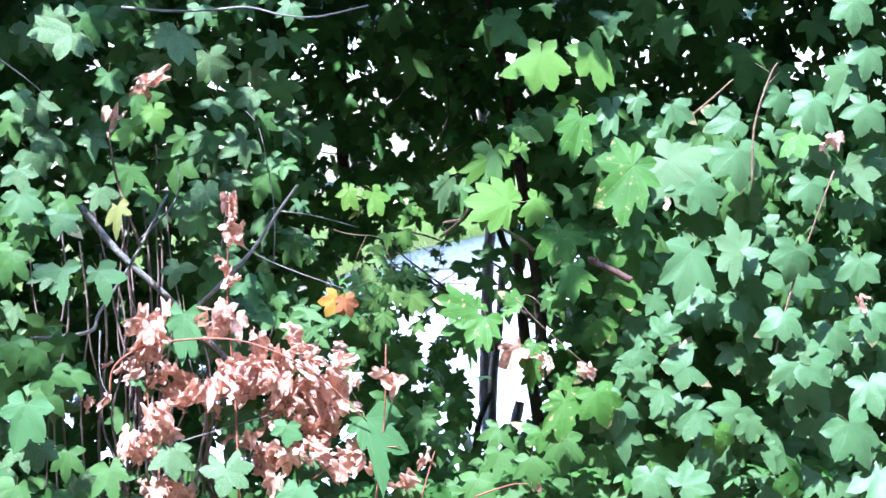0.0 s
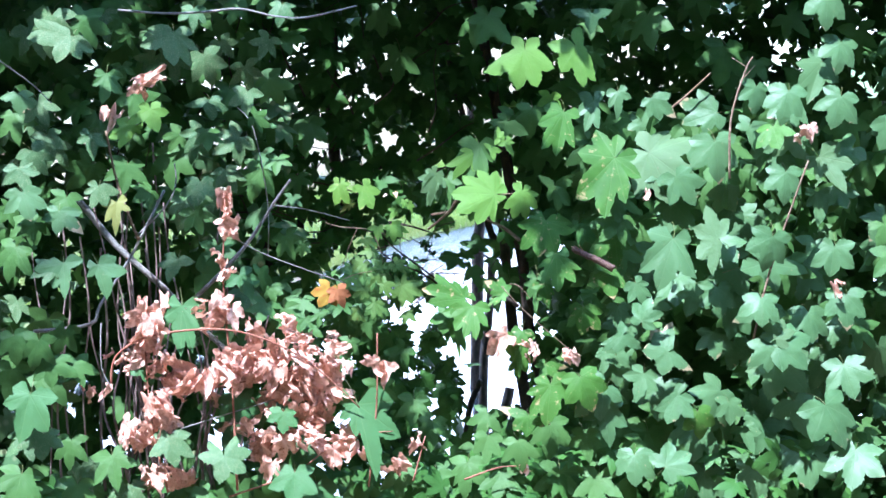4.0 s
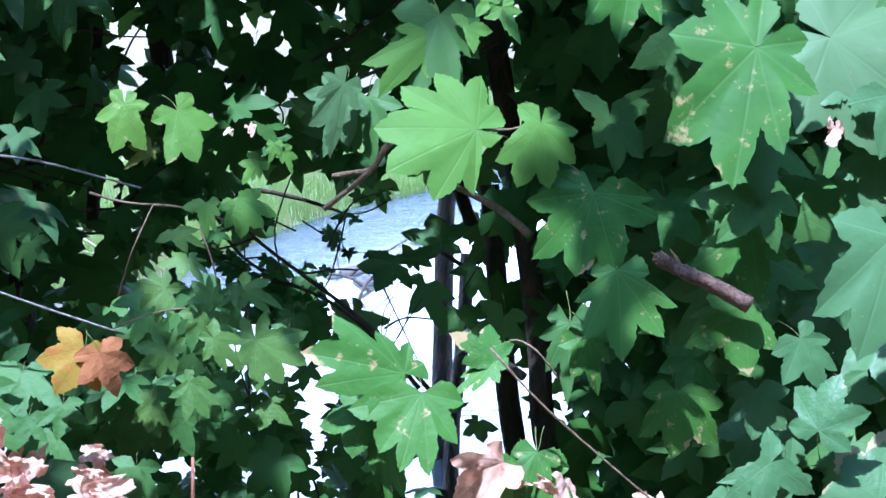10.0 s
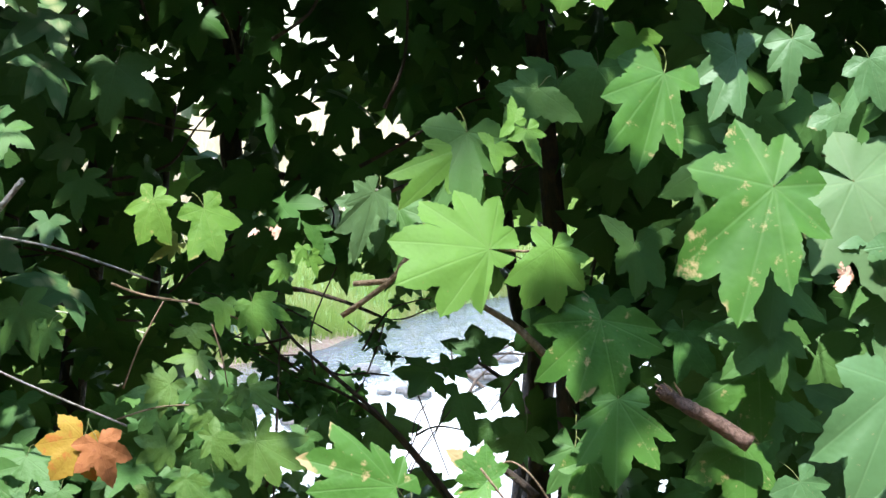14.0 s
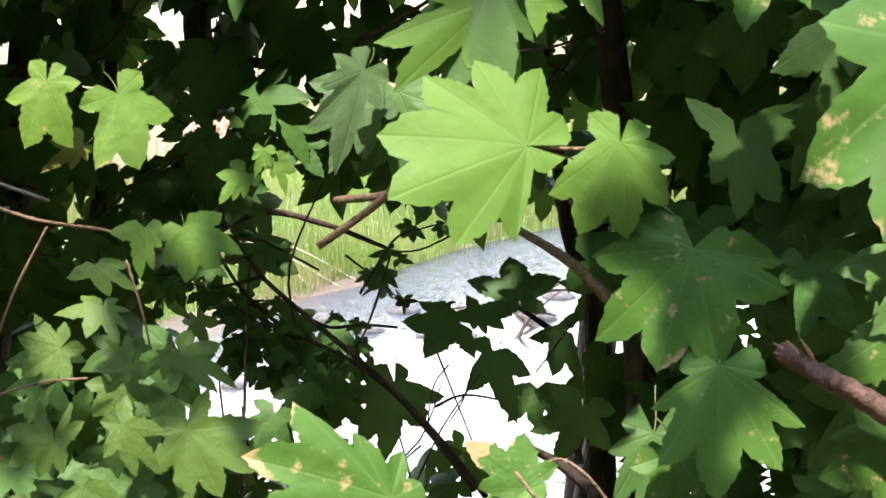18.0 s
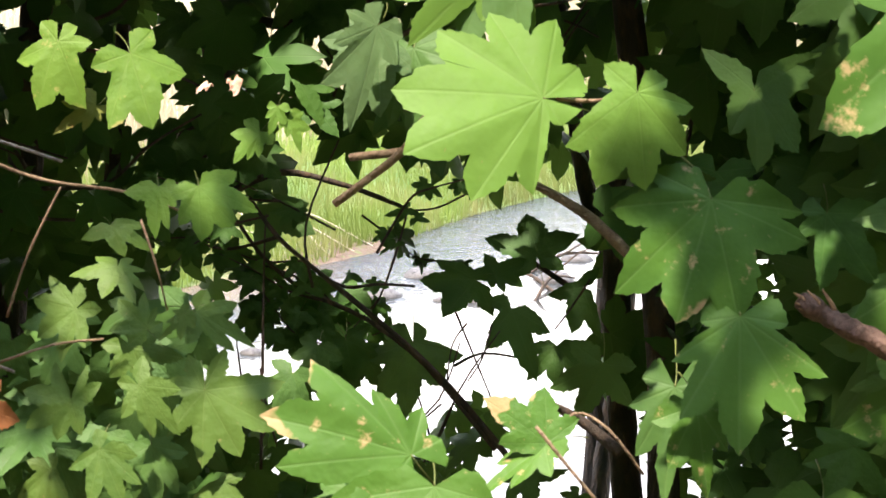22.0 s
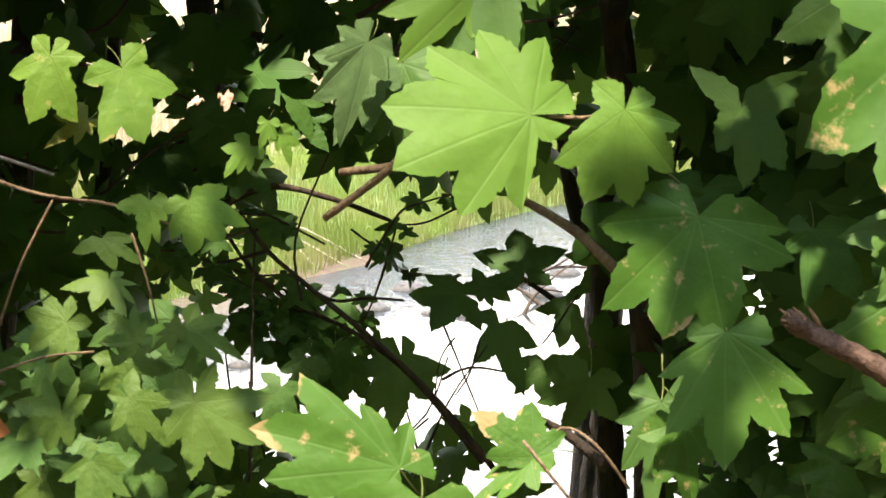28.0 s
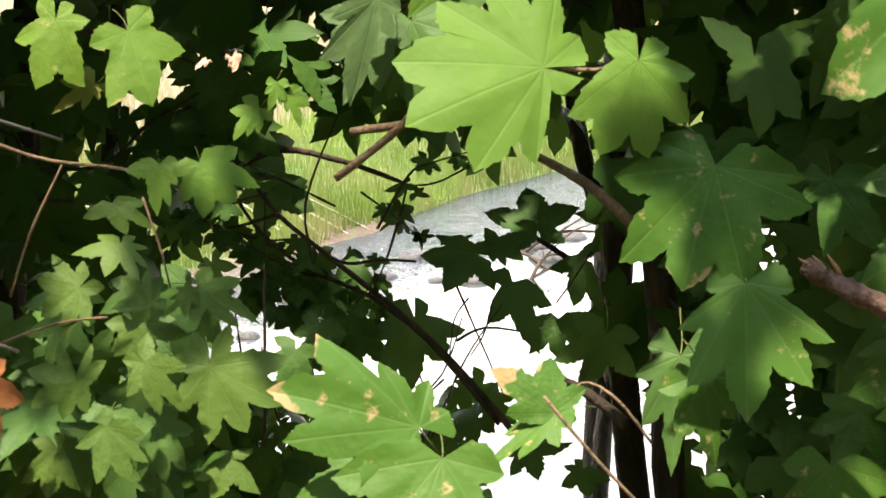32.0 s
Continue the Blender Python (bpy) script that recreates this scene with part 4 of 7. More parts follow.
leaf(hedge, -0.448, 0.392, 0.40, 0.099, 189, 20, 0, 'g', ((-56, 0.80), (0, 1.00), (33, 0.75)))
leaf(hedge, -0.799, 0.201, -0.05, 0.074, 191, 18, 0, 's', ((-66, 0.87), (0, 1.00), (54, 1.03)))
leaf(hedge, -1.117, 0.362, -0.05, 0.082, 177, 18, 0, 's', ((-51, 0.78), (0, 1.00), (64, 0.61)))
leaf(hedge, -1.329, 0.270, -0.10, 0.088, 160, 18, 0, 's', ((-52, 0.76), (0, 1.00), (65, 0.79)))
leaf(hedge, -1.321, 0.195, -0.14, 0.093, 166, 18, 0, 'l', ((-44, 0.94), (0, 1.00), (58, 0.87)))
leaf(hedge, -1.218, 0.135, -0.12, 0.072, 189, 18, 0, 'l', ((-52, 1.42), (0, 1.00), (58, 0.82)))
leaf(hedge, -1.102, 0.206, -0.05, 0.073, 201, 18, 0, 's', ((-93, 0.92), (-41, 0.90), (0, 1.00)))
leaf(hedge, -1.051, 0.155, -0.05, 0.104, 184, 18, 0, 'y', ((-61, 0.49), (0, 1.00), (29, 0.68)))
leaf(hedge, -0.855, 0.149, 0.00, 0.089, 193, 18, 0, 's', ((-57, 1.01), (0, 1.00), (44, 0.68)))
leaf(hedge, -1.209, -0.019, -0.18, 0.113, 180, 18, 0, 'l', ((-98, 0.53), (0, 1.00), (24, 0.72), (81, 0.80)))
leaf(hedge, -1.112, -0.031, -0.15, 0.108, 168, 18, 0, 'l', ((-64, 0.83), (0, 1.00), (60, 0.44)))
leaf(hedge, -0.882, -0.023, 0.00, 0.078, 204, 18, 0, 's', ((-101, 0.73), (0, 1.00), (53, 0.82)))
leaf(hedge, -0.875, -0.163, -0.08, 0.156, 184, 18, 0, 'r', ((-42, 0.68), (-14, 0.95), (0, 1.00), (55, 0.52), (101, 0.27)))
leaf(hedge, -0.997, -0.336, -0.05, 0.066, 163, 18, 0, 'r', ((-46, 0.94), (0, 1.00), (82, 0.82)))
leaf(hedge, -1.327, -0.396, -0.18, 0.146, 195, 18, 0, 'r', ((-94, 0.57), (-39, 0.85), (0, 1.00), (58, 0.57)))
leaf(hedge, -1.273, -0.304, -0.12, 0.079, 175, 18, 0, 'g', ((-56, 1.30), (0, 1.00), (46, 0.94)))
leaf(hedge, -1.296, -0.519, -0.14, 0.079, 186, 22, 0, 's', ((-113, 0.63), (-62, 0.89), (0, 1.00), (62, 1.12)))
leaf(hedge, -0.931, -0.546, -0.14, 0.096, 172, 25, 0, 's', ((-40, 0.99), (0, 1.00), (57, 0.90), (111, 0.51)))
leaf(hedge, -0.774, -0.617, -0.16, 0.081, 194, 30, 0, 's', ((-169, 1.07), (-119, 1.04), (-66, 0.97), (0, 1.00), (86, 0.99), (132, 0.98)))
leaf(hedge, -0.698, -0.081, 0.00, 0.087, 157, 18, 0, 'r', ((-49, 0.75), (0, 1.00), (78, 0.65)))
leaf(hedge, -0.370, -0.488, -0.08, 0.240, 170, 18, 0, 'r', ((0, 1.00), (18, 0.42), (65, 0.29)))
leaf(maple, 0.081, -0.311, -0.10, 0.069, 163, 20, 10, 'k', ((-44, 0.52), (0, 1.00), (45, 0.76), (177, 0.38)))
leaf(maple, 0.136, -0.298, -0.09, 0.083, 200, 18, -10, 'k', ((-34, 0.61), (0, 1.00), (31, 0.60)))
leaf(maple, 0.127, -0.381, -0.08, 0.059, 198, 20, 0, 'k', ((-96, 0.72), (-40, 0.79), (0, 1.00), (32, 0.90)))
leaf(maple, 0.203, -0.402, -0.08, 0.050, 206, 20, 0, 'b', ((-107, 1.40), (-63, 1.02), (0, 1.00), (61, 0.71)))
leaf(maple, 0.257, -0.388, -0.10, 0.025, 281, 16, 0, 'k', ((-161, 1.57), (0, 1.00), (62, 0.76), (146, 0.97)))
leaf(maple, 0.470, -0.342, -0.06, 0.098, 264, 16, 0, 'l', ((-19, 0.72), (0, 1.00), (68, 0.59), (106, 0.44)))
leaf(maple, 0.395, -0.381, -0.02, 0.070, 192, 18, 0, 'l', ((-55, 0.68), (0, 1.00), (63, 0.50)))
leaf(maple, 0.340, -0.238, 0.02, 0.085, 187, 16, 0, 'b', ((-81, 0.79), (-44, 1.02), (0, 1.00), (37, 0.92), (86, 0.52)))
leaf(maple, 0.451, -0.243, 0.04, 0.068, 189, 18, 0, 'l', ((-97, 0.71), (-44, 0.98), (0, 1.00), (37, 0.84)))
leaf(back, -0.018, 0.060, 0.75, 0.020, 218, 20, 0, 'd', ((-84, 1.26), (-46, 1.10), (0, 1.00), (49, 1.02)))
leaf(back, 0.021, 0.061, 0.75, 0.018, 202, 20, 0, 'd', ((-55, 1.03), (0, 1.00), (47, 0.94)))
leaf(back, -0.045, 0.030, 0.75, 0.026, 253, 20, 0, 'd', ((-145, 0.79), (-44, 0.77), (0, 1.00), (143, 0.43)))
leaf(back, -0.033, 0.020, 0.75, 0.020, 107, 20, 0, 'd', ((0, 1.00), (99, 0.62)))
leaf(back, -0.068, 0.002, 0.75, 0.020, 238, 20, 0, 'd', ((-126, 0.69), (-46, 0.81), (0, 1.00)))
leaf(back, -0.057, -0.013, 0.75, 0.023, 237, 20, 0, 'd', ((-156, 0.59), (-20, 0.38), (0, 1.00)))
leaf(back, 0.060, -0.007, 0.75, 0.010, 278, 20, 0, 'd', ((-156, 1.86), (-123, 1.55), (0, 1.00)))
leaf(back, 0.008, -0.063, 0.80, 0.037, 186, 25, 0, 'd', ((-59, 0.68), (0, 1.00), (85, 0.73)))
leaf(maple, 0.743, -0.055, -0.12, 0.080, 300, 18, 0, 'p', ((-106, 1.50), (-68, 1.17), (0, 1.00), (48, 1.43)))
leaf(maple, 0.133, -0.318, -0.09, 0.126, 189, 16, -8, 'k', ((-13, 0.74), (0, 1.00), (16, 0.66)))
leaf(maple, -0.065, 0.196, 0.30, 0.061, 228, 22, 10, 'p', ((-52, 1.32), (-30, 1.64), (0, 1.00), (38, 0.93)))
leaf(maple, 0.384, -0.199, 0.12, 0.051, 252, 20, 0, 'd', ((-106, 1.17), (-43, 1.21), (0, 1.00), (47, 0.80), (168, 0.63)))
leaf(maple, 0.417, -0.126, 0.04, 0.053, 256, 18, -10, 'g', ((-62, 1.11), (-17, 1.22), (0, 1.00), (40, 0.52)))
leaf(back, -0.228, -0.052, 0.75, 0.032, 202, 30, 0, 'd', ((-64, 0.79), (0, 1.00), (47, 0.65)))
leaf(back, -0.222, -0.079, 0.75, 0.027, 226, 30, 0, 'd', ((-82, 0.87), (0, 1.00)))
leaf(back, -0.261, -0.086, 0.75, 0.012, 232, 30, 0, 'd', ((-115, 1.37), (-54, 1.36), (0, 1.00)))
leaf(back, -0.172, -0.033, 0.75, 0.025, 220, 30, 0, 'd', ((-93, 1.02), (-62, 1.15), (0, 1.00)))
leaf(back, -0.162, -0.059, 0.75, 0.025, 232, 30, 0, 'd', ((-105, 1.03), (0, 1.00)))
leaf(back, -0.109, -0.046, 0.75, 0.020, 221, 30, 0, 'd', ((-96, 1.02), (0, 1.00), (0, 0.50)))
leaf(back, -0.079, -0.056, 0.75, 0.020, 235, 30, 0, 'd', ((-121, 0.92), (-46, 0.96), (0, 1.00)))
leaf(back, -0.169, -0.092, 0.75, 0.025, 232, 30, 0, 'd', ((-106, 1.03), (-37, 0.95), (0, 1.00)))
leaf(back, -0.202, -0.112, 0.75, 0.026, 209, 30, 0, 'd', ((-72, 0.99), (-17, 1.04), (0, 1.00)))
leaf(back, -0.149, -0.112, 0.75, 0.026, 209, 30, 0, 'd', ((-111, 1.04), (-72, 1.18), (0, 1.00)))
leaf(back, -0.141, -0.125, 0.60, 0.049, 197, 20, 0, 'g', ((-82, 0.68), (-28, 1.11), (0, 1.00), (50, 0.68)))
leaf(maple, 0.173, -0.141, 0.50, 0.070, 199, 0, 10, 'g')
leaf(maple, -0.072, -0.233, -0.03, 0.071, 207, 32, -2, 'b')
leaf(maple, 0.627, 0.663, 0.20, 0.109, 187, 41, -31, 'g')
leaf(maple, 0.755, 0.239, -0.10, 0.124, 182, 17, 3, 'l')
leaf(maple, 0.891, 0.398, -0.10, 0.084, 187, 17, 21, 'l')
leaf(maple, 0.985, 0.377, -0.12, 0.104, 202, 24, -2, 'l')
leaf(maple, 0.933, 0.273, -0.12, 0.092, 182, 42, -24, 'b')
leaf(maple, 0.958, 0.133, -0.14, 0.097, 192, 20, 4, 'l')
leaf(maple, 1.133, 0.669, -0.08, 0.108, 192, 19, -1, 'l')
leaf(maple, 1.172, 0.522, -0.06, 0.101, 197, 25, 12, 'l')
leaf(maple, 1.151, 0.356, -0.10, 0.101, 202, 17, -4, 'l')
leaf(maple, 0.745, -0.203, -0.05, 0.093, 177, 22, 10, 'l')
leaf(maple, 0.847, -0.243, -0.20, 0.091, 192, 34, -2, 'l')
leaf(maple, 0.897, -0.059, -0.18, 0.106, 202, 10, 8, 'l')
leaf(maple, 1.103, -0.100, -0.10, 0.101, 192, 14, -10, 'l')
leaf(maple, 0.500, -0.291, -0.10, 0.076, 22, 10, -29, 'l')
leaf(maple, 0.430, -0.392, 0.00, 0.102, 177, 16, 8, 'l')
leaf(maple, 0.296, -0.445, -0.14, 0.100, 162, 22, -3, 'b')
leaf(maple, 0.370, -0.482, -0.10, 0.118, 232, 19, 8, 'l')
leaf(maple, 0.027, -0.543, 0.00, 0.082, 202, 24, -9, 'g')
leaf(maple, 0.104, -0.628, -0.10, 0.084, 172, 20, -5, 'g')
leaf(maple, 0.453, -0.690, -0.10, 0.098, 192, 27, -12, 'l')
leaf(maple, 0.537, -0.728, -0.15, 0.100, 62, 25, -6, 'l')
leaf(maple, 0.885, -0.389, -0.20, 0.119, 77, 30, -9, 'l')
leaf(maple, 0.874, -0.389, -0.20, 0.091, 242, 22, 6, 'l')
leaf(maple, 0.883, -0.365, -0.20, 0.075, 22, 15, -1, 'p')
leaf(maple, 1.021, -0.571, -0.20, 0.139, 160, 25, 9, 'l')
leaf(maple, 1.103, -0.458, -0.12, 0.111, 177, 27, -17, 'l')
leaf(maple, 1.130, -0.248, -0.10, 0.104, 192, 25, -11, 'l')
leaf(maple, 1.020, -0.294, -0.06, 0.098, 182, 27, 7, 'l')
leaf(maple, 0.758, -0.552, -0.05, 0.071, 182, 16, 11, 'l')
leaf(maple, 0.653, -0.574, -0.10, 0.077, 172, 13, 6, 'b')
leaf(maple, -0.133, 0.614, 0.55, 0.110, 187, 0, 12, 'g')
leaf(maple, 0.095, 0.690, 0.30, 0.089, 192, 21, -24, 'g')
leaf(maple, -0.198, 0.745, 0.40, 0.090, 182, 15, -13, 'g')
leaf(maple, 0.876, 0.556, 0.25, 0.123, 187, 19, 11, 'g')
leaf(maple, 0.817, 0.059, 0.05, 0.100, 192, 22, 4, 'l')
leaf(maple, 0.801, -0.374, 0.05, 0.086, 192, 15, -5, 'l')
leaf(maple, 0.983, -0.705, -0.05, 0.135, 187, 34, -11, 'l')
leaf(maple, 1.105, -0.711, -0.20, 0.133, 202, 40, -12, 'l')
leaf(maple, 0.729, -0.709, 0.10, 0.104, 187, 32, -10, 'g')
leaf(hedge, -1.270, 0.471, 0.00, 0.085, 162, 15, -7, 's')
leaf(hedge, -0.590, 0.423, 0.50, 0.106, 192, 30, 20, 'g')
leaf(hedge, -0.462, 0.401, 0.50, 0.113, 182, 37, -11, 'g')
leaf(hedge, -1.248, 0.371, 0.00, 0.085, 172, 29, 3, 's')
leaf(hedge, -1.292, 0.321, -0.05, 0.085, 152, 11, 6, 's')
leaf(hedge, -1.291, 0.107, -0.10, 0.081, 242, 24, 3, 'g')
leaf(hedge, -0.823, 0.116, -0.04, 0.076, 162, 13, -6, 'g')
leaf(hedge, -1.235, -0.033, -0.18, 0.075, 257, 31, 11, 's')
leaf(hedge, -1.351, 0.035, -0.10, 0.101, 202, 23, -12, 'g')
leaf(hedge, -0.495, 0.223, 0.40, 0.068, 182, 26, -17, 'g')
leaf(hedge, -0.792, 0.605, 0.35, 0.114, 187, 13, 5, 'g')
leaf(hedge, -1.221, -0.214, -0.10, 0.081, 202, 6, 0, 'g')
leaf(hedge, -1.295, -0.242, -0.15, 0.090, 192, 8, 9, 'g')
leaf(hedge, -1.368, -0.223, -0.15, 0.083, 172, 14, 2, 'g')
leaf(hedge, -1.208, -0.321, -0.10, 0.084, 97, 31, 5, 'g')
leaf(hedge, -1.380, -0.323, -0.10, 0.101, 192, 3, 12, 'g')
leaf(hedge, -1.104, -0.594, -0.10, 0.111, 172, 25, -18, 'g')
leaf(hedge, -1.224, -0.545, -0.05, 0.085, 192, 20, -16, 'g')
leaf(hedge, -1.366, -0.629, -0.15, 0.117, 192, 32, 10, 'g')
leaf(hedge, -0.568, -0.678, -0.10, 0.101, 187, 27, 0, 'r')
leaf(hedge, -0.727, -0.447, -0.05, 0.093, 172, 22, -3, 'r')
leaf(hedge, -0.594, -0.497, -0.10, 0.067, 187, 25, 3, 'r')
leaf(hedge, -0.623, -0.173, 0.02, 0.082, 197, 35, 17, 'g')
leaf(hedge, -0.571, -0.192, 0.03, 0.089, 177, 13, -21, 'g')
leaf(hedge, -0.517, -0.169, 0.05, 0.079, 187, 34, -5, 'g')
leaf(hedge, -0.495, -0.245, 0.05, 0.069, 192, 22, -3, 'g')
leaf(hedge, -0.242, -0.694, -0.05, 0.102, 192, 23, -15, 'g')
leaf(hedge, -0.179, -0.499, 0.20, 0.091, 187, 20, -6, 'g')
leaf(hedge, -0.122, -0.573, 0.25, 0.088, 182, 30, 4, 'g')
leaf(hedge, -0.288, -0.445, 0.20, 0.088, 182, 4, -9, 'g')
leaf(hedge, -1.354, 0.673, 0.10, 0.104, 192, 22, 8, 'g')
leaf(hedge, -1.018, 0.276, 0.12, 0.104, 187, 22, 17, 'g')
leaf(hedge, -0.885, 0.306, 0.15, 0.104, 182, 22, -13, 'g')
leaf(hedge, -1.130, 0.702, -0.05, 0.102, 102, 15, 9, 'g')
leaf(hedge, -1.067, 0.730, 0.10, 0.086, 172, 15, 10, 's')
leaf(hedge, -0.789, 0.727, 0.00, 0.068, 187, 32, 7, 's')
leaf(hedge, -0.524, 0.726, 0.00, 0.068, 192, 32, -2, 's')
leaf(hedge, -0.401, -0.336, 0.15, 0.078, 192, 21, -7, 'g')
leaf(hedge, -1.212, 0.721, -0.05, 0.122, 192, 15, -20, 's')
leaf(hedge, -0.769, 0.586, 0.00, 0.094, 162, 7, 1, 's')
leaf(hedge, -1.198, 0.178, -0.05, 0.088, 192, 25, 9, 'g')
leaf(hedge, -0.697, 0.497, 0.20, 0.084, 192, 19, 8, 'g')
leaf(hedge, -0.430, -0.136, -0.06, 0.070, 206, 17, 19, 'o')
leaf(hedge, -0.410, -0.142, -0.07, 0.059, 163, 5, 13, 'w')
leaf(maple, 0.286, 0.416, 0.08, 0.064, 188, 14, 20, 'f')
leaf(maple, 0.244, 0.384, 0.20, 0.090, 188, 14, 1, 'g')
leaf(maple, 0.191, 0.372, 0.25, 0.092, 198, 23, 20, 'g')
leaf(back, -0.237, -0.297, 0.94, 0.049, 170, 35, -21, 'd')
leaf(back, 0.010, -0.497, 0.83, 0.066, 199, 21, 26, 'd')
leaf(back, -0.124, -0.372, 1.26, 0.056, 194, 17, 12, 'd')
leaf(back, -0.024, -0.495, 0.82, 0.067, 201, 21, -5, 'd')
leaf(back, -0.213, -0.431, 0.75, 0.067, 179, 37, 13, 'd')
leaf(back, -0.105, -0.453, 0.81, 0.059, 118, 19, 11, 'd')
leaf(back, -0.147, -0.294, 0.88, 0.060, 251, 8, -9, 'd')
leaf(back, 0.020, -0.464, 1.21, 0.073, 158, 31, 0, 'd')
leaf(back, -0.138, -0.386, 0.88, 0.051, 156, 11, 5, 'd')
leaf(back, -0.224, -0.410, 0.82, 0.070, 155, 31, -3, 'd')
leaf(back, -0.171, -0.324, 0.87, 0.062, 192, 17, -1, 'd')
leaf(back, -0.198, -0.465, 0.76, 0.068, 167, 19, 19, 'd')
leaf(back, -0.308, -0.338, 1.07, 0.069, 227, 37, 17, 'd')
leaf(back, -0.243, -0.374, 1.12, 0.050, 204, 25, -3, 'd')
leaf(back, 0.012, -0.584, 1.28, 0.070, 221, 31, -4, 'd')
leaf(back, -0.143, -0.146, 0.80, 0.049, 189, 31, -4, 'd')
leaf(back, -0.116, -0.119, 0.80, 0.042, 179, 9, -5, 'd')
leaf(back, -0.171, -0.092, 0.80, 0.039, 199, 3, -26, 'd')
leaf(back, -0.205, -0.065, 0.80, 0.039, 189, 18, -10, 'd')
leaf(back, -0.104, -0.065, 0.85, 0.036, 199, 29, -11, 'd')
leaf(back, -0.151, -0.051, 0.80, 0.035, 179, 15, -11, 'd')
leaf(back, -0.225, -0.092, 0.80, 0.042, 189, 20, -6, 'd')
leaf(back, -0.115, -0.214, 0.80, 0.042, 189, 30, -13, 'd')
leaf(back, -0.282, 0.146, 0.95, 0.081, 179, 30, -28, 'd')
leaf(back, -0.339, 0.117, 0.95, 0.074, 189, 28, -10, 'd')
leaf(back, -0.219, 0.247, 0.95, 0.081, 189, 24, 2, 'd')
leaf(back, -0.319, 0.275, 0.95, 0.089, 184, 27, 4, 'd')
leaf(back, -0.126, 0.291, 0.95, 0.089, 189, 28, 12, 'd')
leaf(back, -0.169, 0.319, 0.95, 0.089, 184, 18, -15, 'd')
leaf(back, -0.267, 0.096, 0.95, 0.066, 189, 18, 13, 'd')
leaf(back, -0.097, -0.141, 0.80, 0.059, 200, 17, 4, 'd')
leaf(back, -0.151, -0.090, 0.80, 0.049, 200, 26, 1, 'd')
leaf(back, -0.133, -0.078, 0.85, 0.049, 165, 27, 13, 'd')
leaf(back, -0.111, -0.093, 0.90, 0.045, 190, 23, 1, 'd')
leaf(back, -0.115, -0.125, 0.75, 0.051, 165, 12, 4, 'd')
leaf(maple, -0.157, -0.146, 0.40, 0.045, 200, 22, 5, 'g')
leaf(hedge, -0.499, 0.003, 0.10, 0.047, 192, 11, -31, 'g')
leaf(hedge, -0.508, -0.222, 0.00, 0.049, 197, 21, 0, 'g')
leaf(hedge, -0.462, -0.208, -0.02, 0.049, 187, 26, 1, 'g')
leaf(hedge, -0.376, -0.299, 0.05, 0.057, 192, 23, 3, 'g')
leaf(hedge, -0.551, -0.227, 0.00, 0.056, 192, 35, 6, 'g')
leaf(hedge, -1.352, -0.683, -0.10, 0.118, 192, 24, -1, 'g')
leaf(hedge, -1.212, -0.677, -0.05, 0.102, 182, 17, 16, 'g')
leaf(hedge, -1.058, -0.685, -0.10, 0.101, 192, 26, -1, 's')
leaf(hedge, -0.736, -0.710, -0.05, 0.118, 192, 16, 24, 'g')
leaf(hedge, -0.507, -0.726, -0.05, 0.118, 192, 29, 8, 'r')
leaf(hedge, -0.377, -0.728, 0.00, 0.102, 172, 14, 16, 'g')
leaf(hedge, -0.144, -0.719, 0.00, 0.102, 192, 27, -3, 'g')
leaf(maple, -0.044, -0.690, 0.00, 0.102, 192, 28, -14, 'g')
leaf(maple, 0.053, -0.721, -0.05, 0.102, 192, 30, -5, 'g')
leaf(maple, 0.236, -0.733, 0.00, 0.119, 192, 15, 4, 'g')
leaf(maple, 0.348, -0.748, -0.05, 0.118, 192, 24, -14, 'g')
leaf(maple, 0.530, -0.635, 0.10, 0.104, 192, 21, 7, 'g')
leaf(maple, 0.682, -0.765, 0.00, 0.119, 187, 19, -17, 'l')
leaf(maple, 0.842, -0.749, -0.05, 0.118, 192, 19, -12, 'l')
leaf(maple, 0.229, -0.591, 0.10, 0.104, 182, 21, -2, 'g')

stem(bramble, 'stem', 0.0040, 0.0020, (-0.741, -0.721, -0.10), (-0.739, -0.411, -0.09), (-0.748, -0.117, -0.09), (-0.730, 0.144, -0.12))
stem(bramble, 'stem', 0.0040, 0.0020, (-0.944, -0.711, -0.13), (-0.982, -0.500, -0.11), (-0.989, -0.254, -0.11))
stem(bramble, 'stem', 0.0030, 0.0020, (-0.350, -0.736, -0.08), (-0.313, -0.492, -0.09), (-0.300, -0.279, -0.10))
stem(bramble, 'stem', 0.0040, 0.0020, (-1.094, -0.381, -0.11), (-1.074, -0.300, -0.12), (-0.965, -0.246, -0.14), (-0.762, -0.240, -0.14), (-0.616, -0.286, -0.15), (-0.490, -0.369, -0.13), (-0.365, -0.497, -0.11))
stem(bramble, 'stem', 0.0030, 0.0015, (-0.766, -0.737, -0.10), (-0.569, -0.680, -0.08), (-0.418, -0.586, -0.10), (-0.270, -0.574, -0.10))
stem(bramble, 'stem', 0.0030, 0.0015, (-0.063, -0.732, -0.09), (0.036, -0.702, -0.11), (0.093, -0.700, -0.12))
stem(bramble, 'stem', 0.0030, 0.0015, (-0.218, -0.725, -0.11), (-0.173, -0.594, -0.09))
stem(bramble, 'stem', 0.0025, 0.0015, (-0.891, -0.425, -0.05), (-0.592, -0.385, -0.07), (-0.518, -0.355, -0.06))
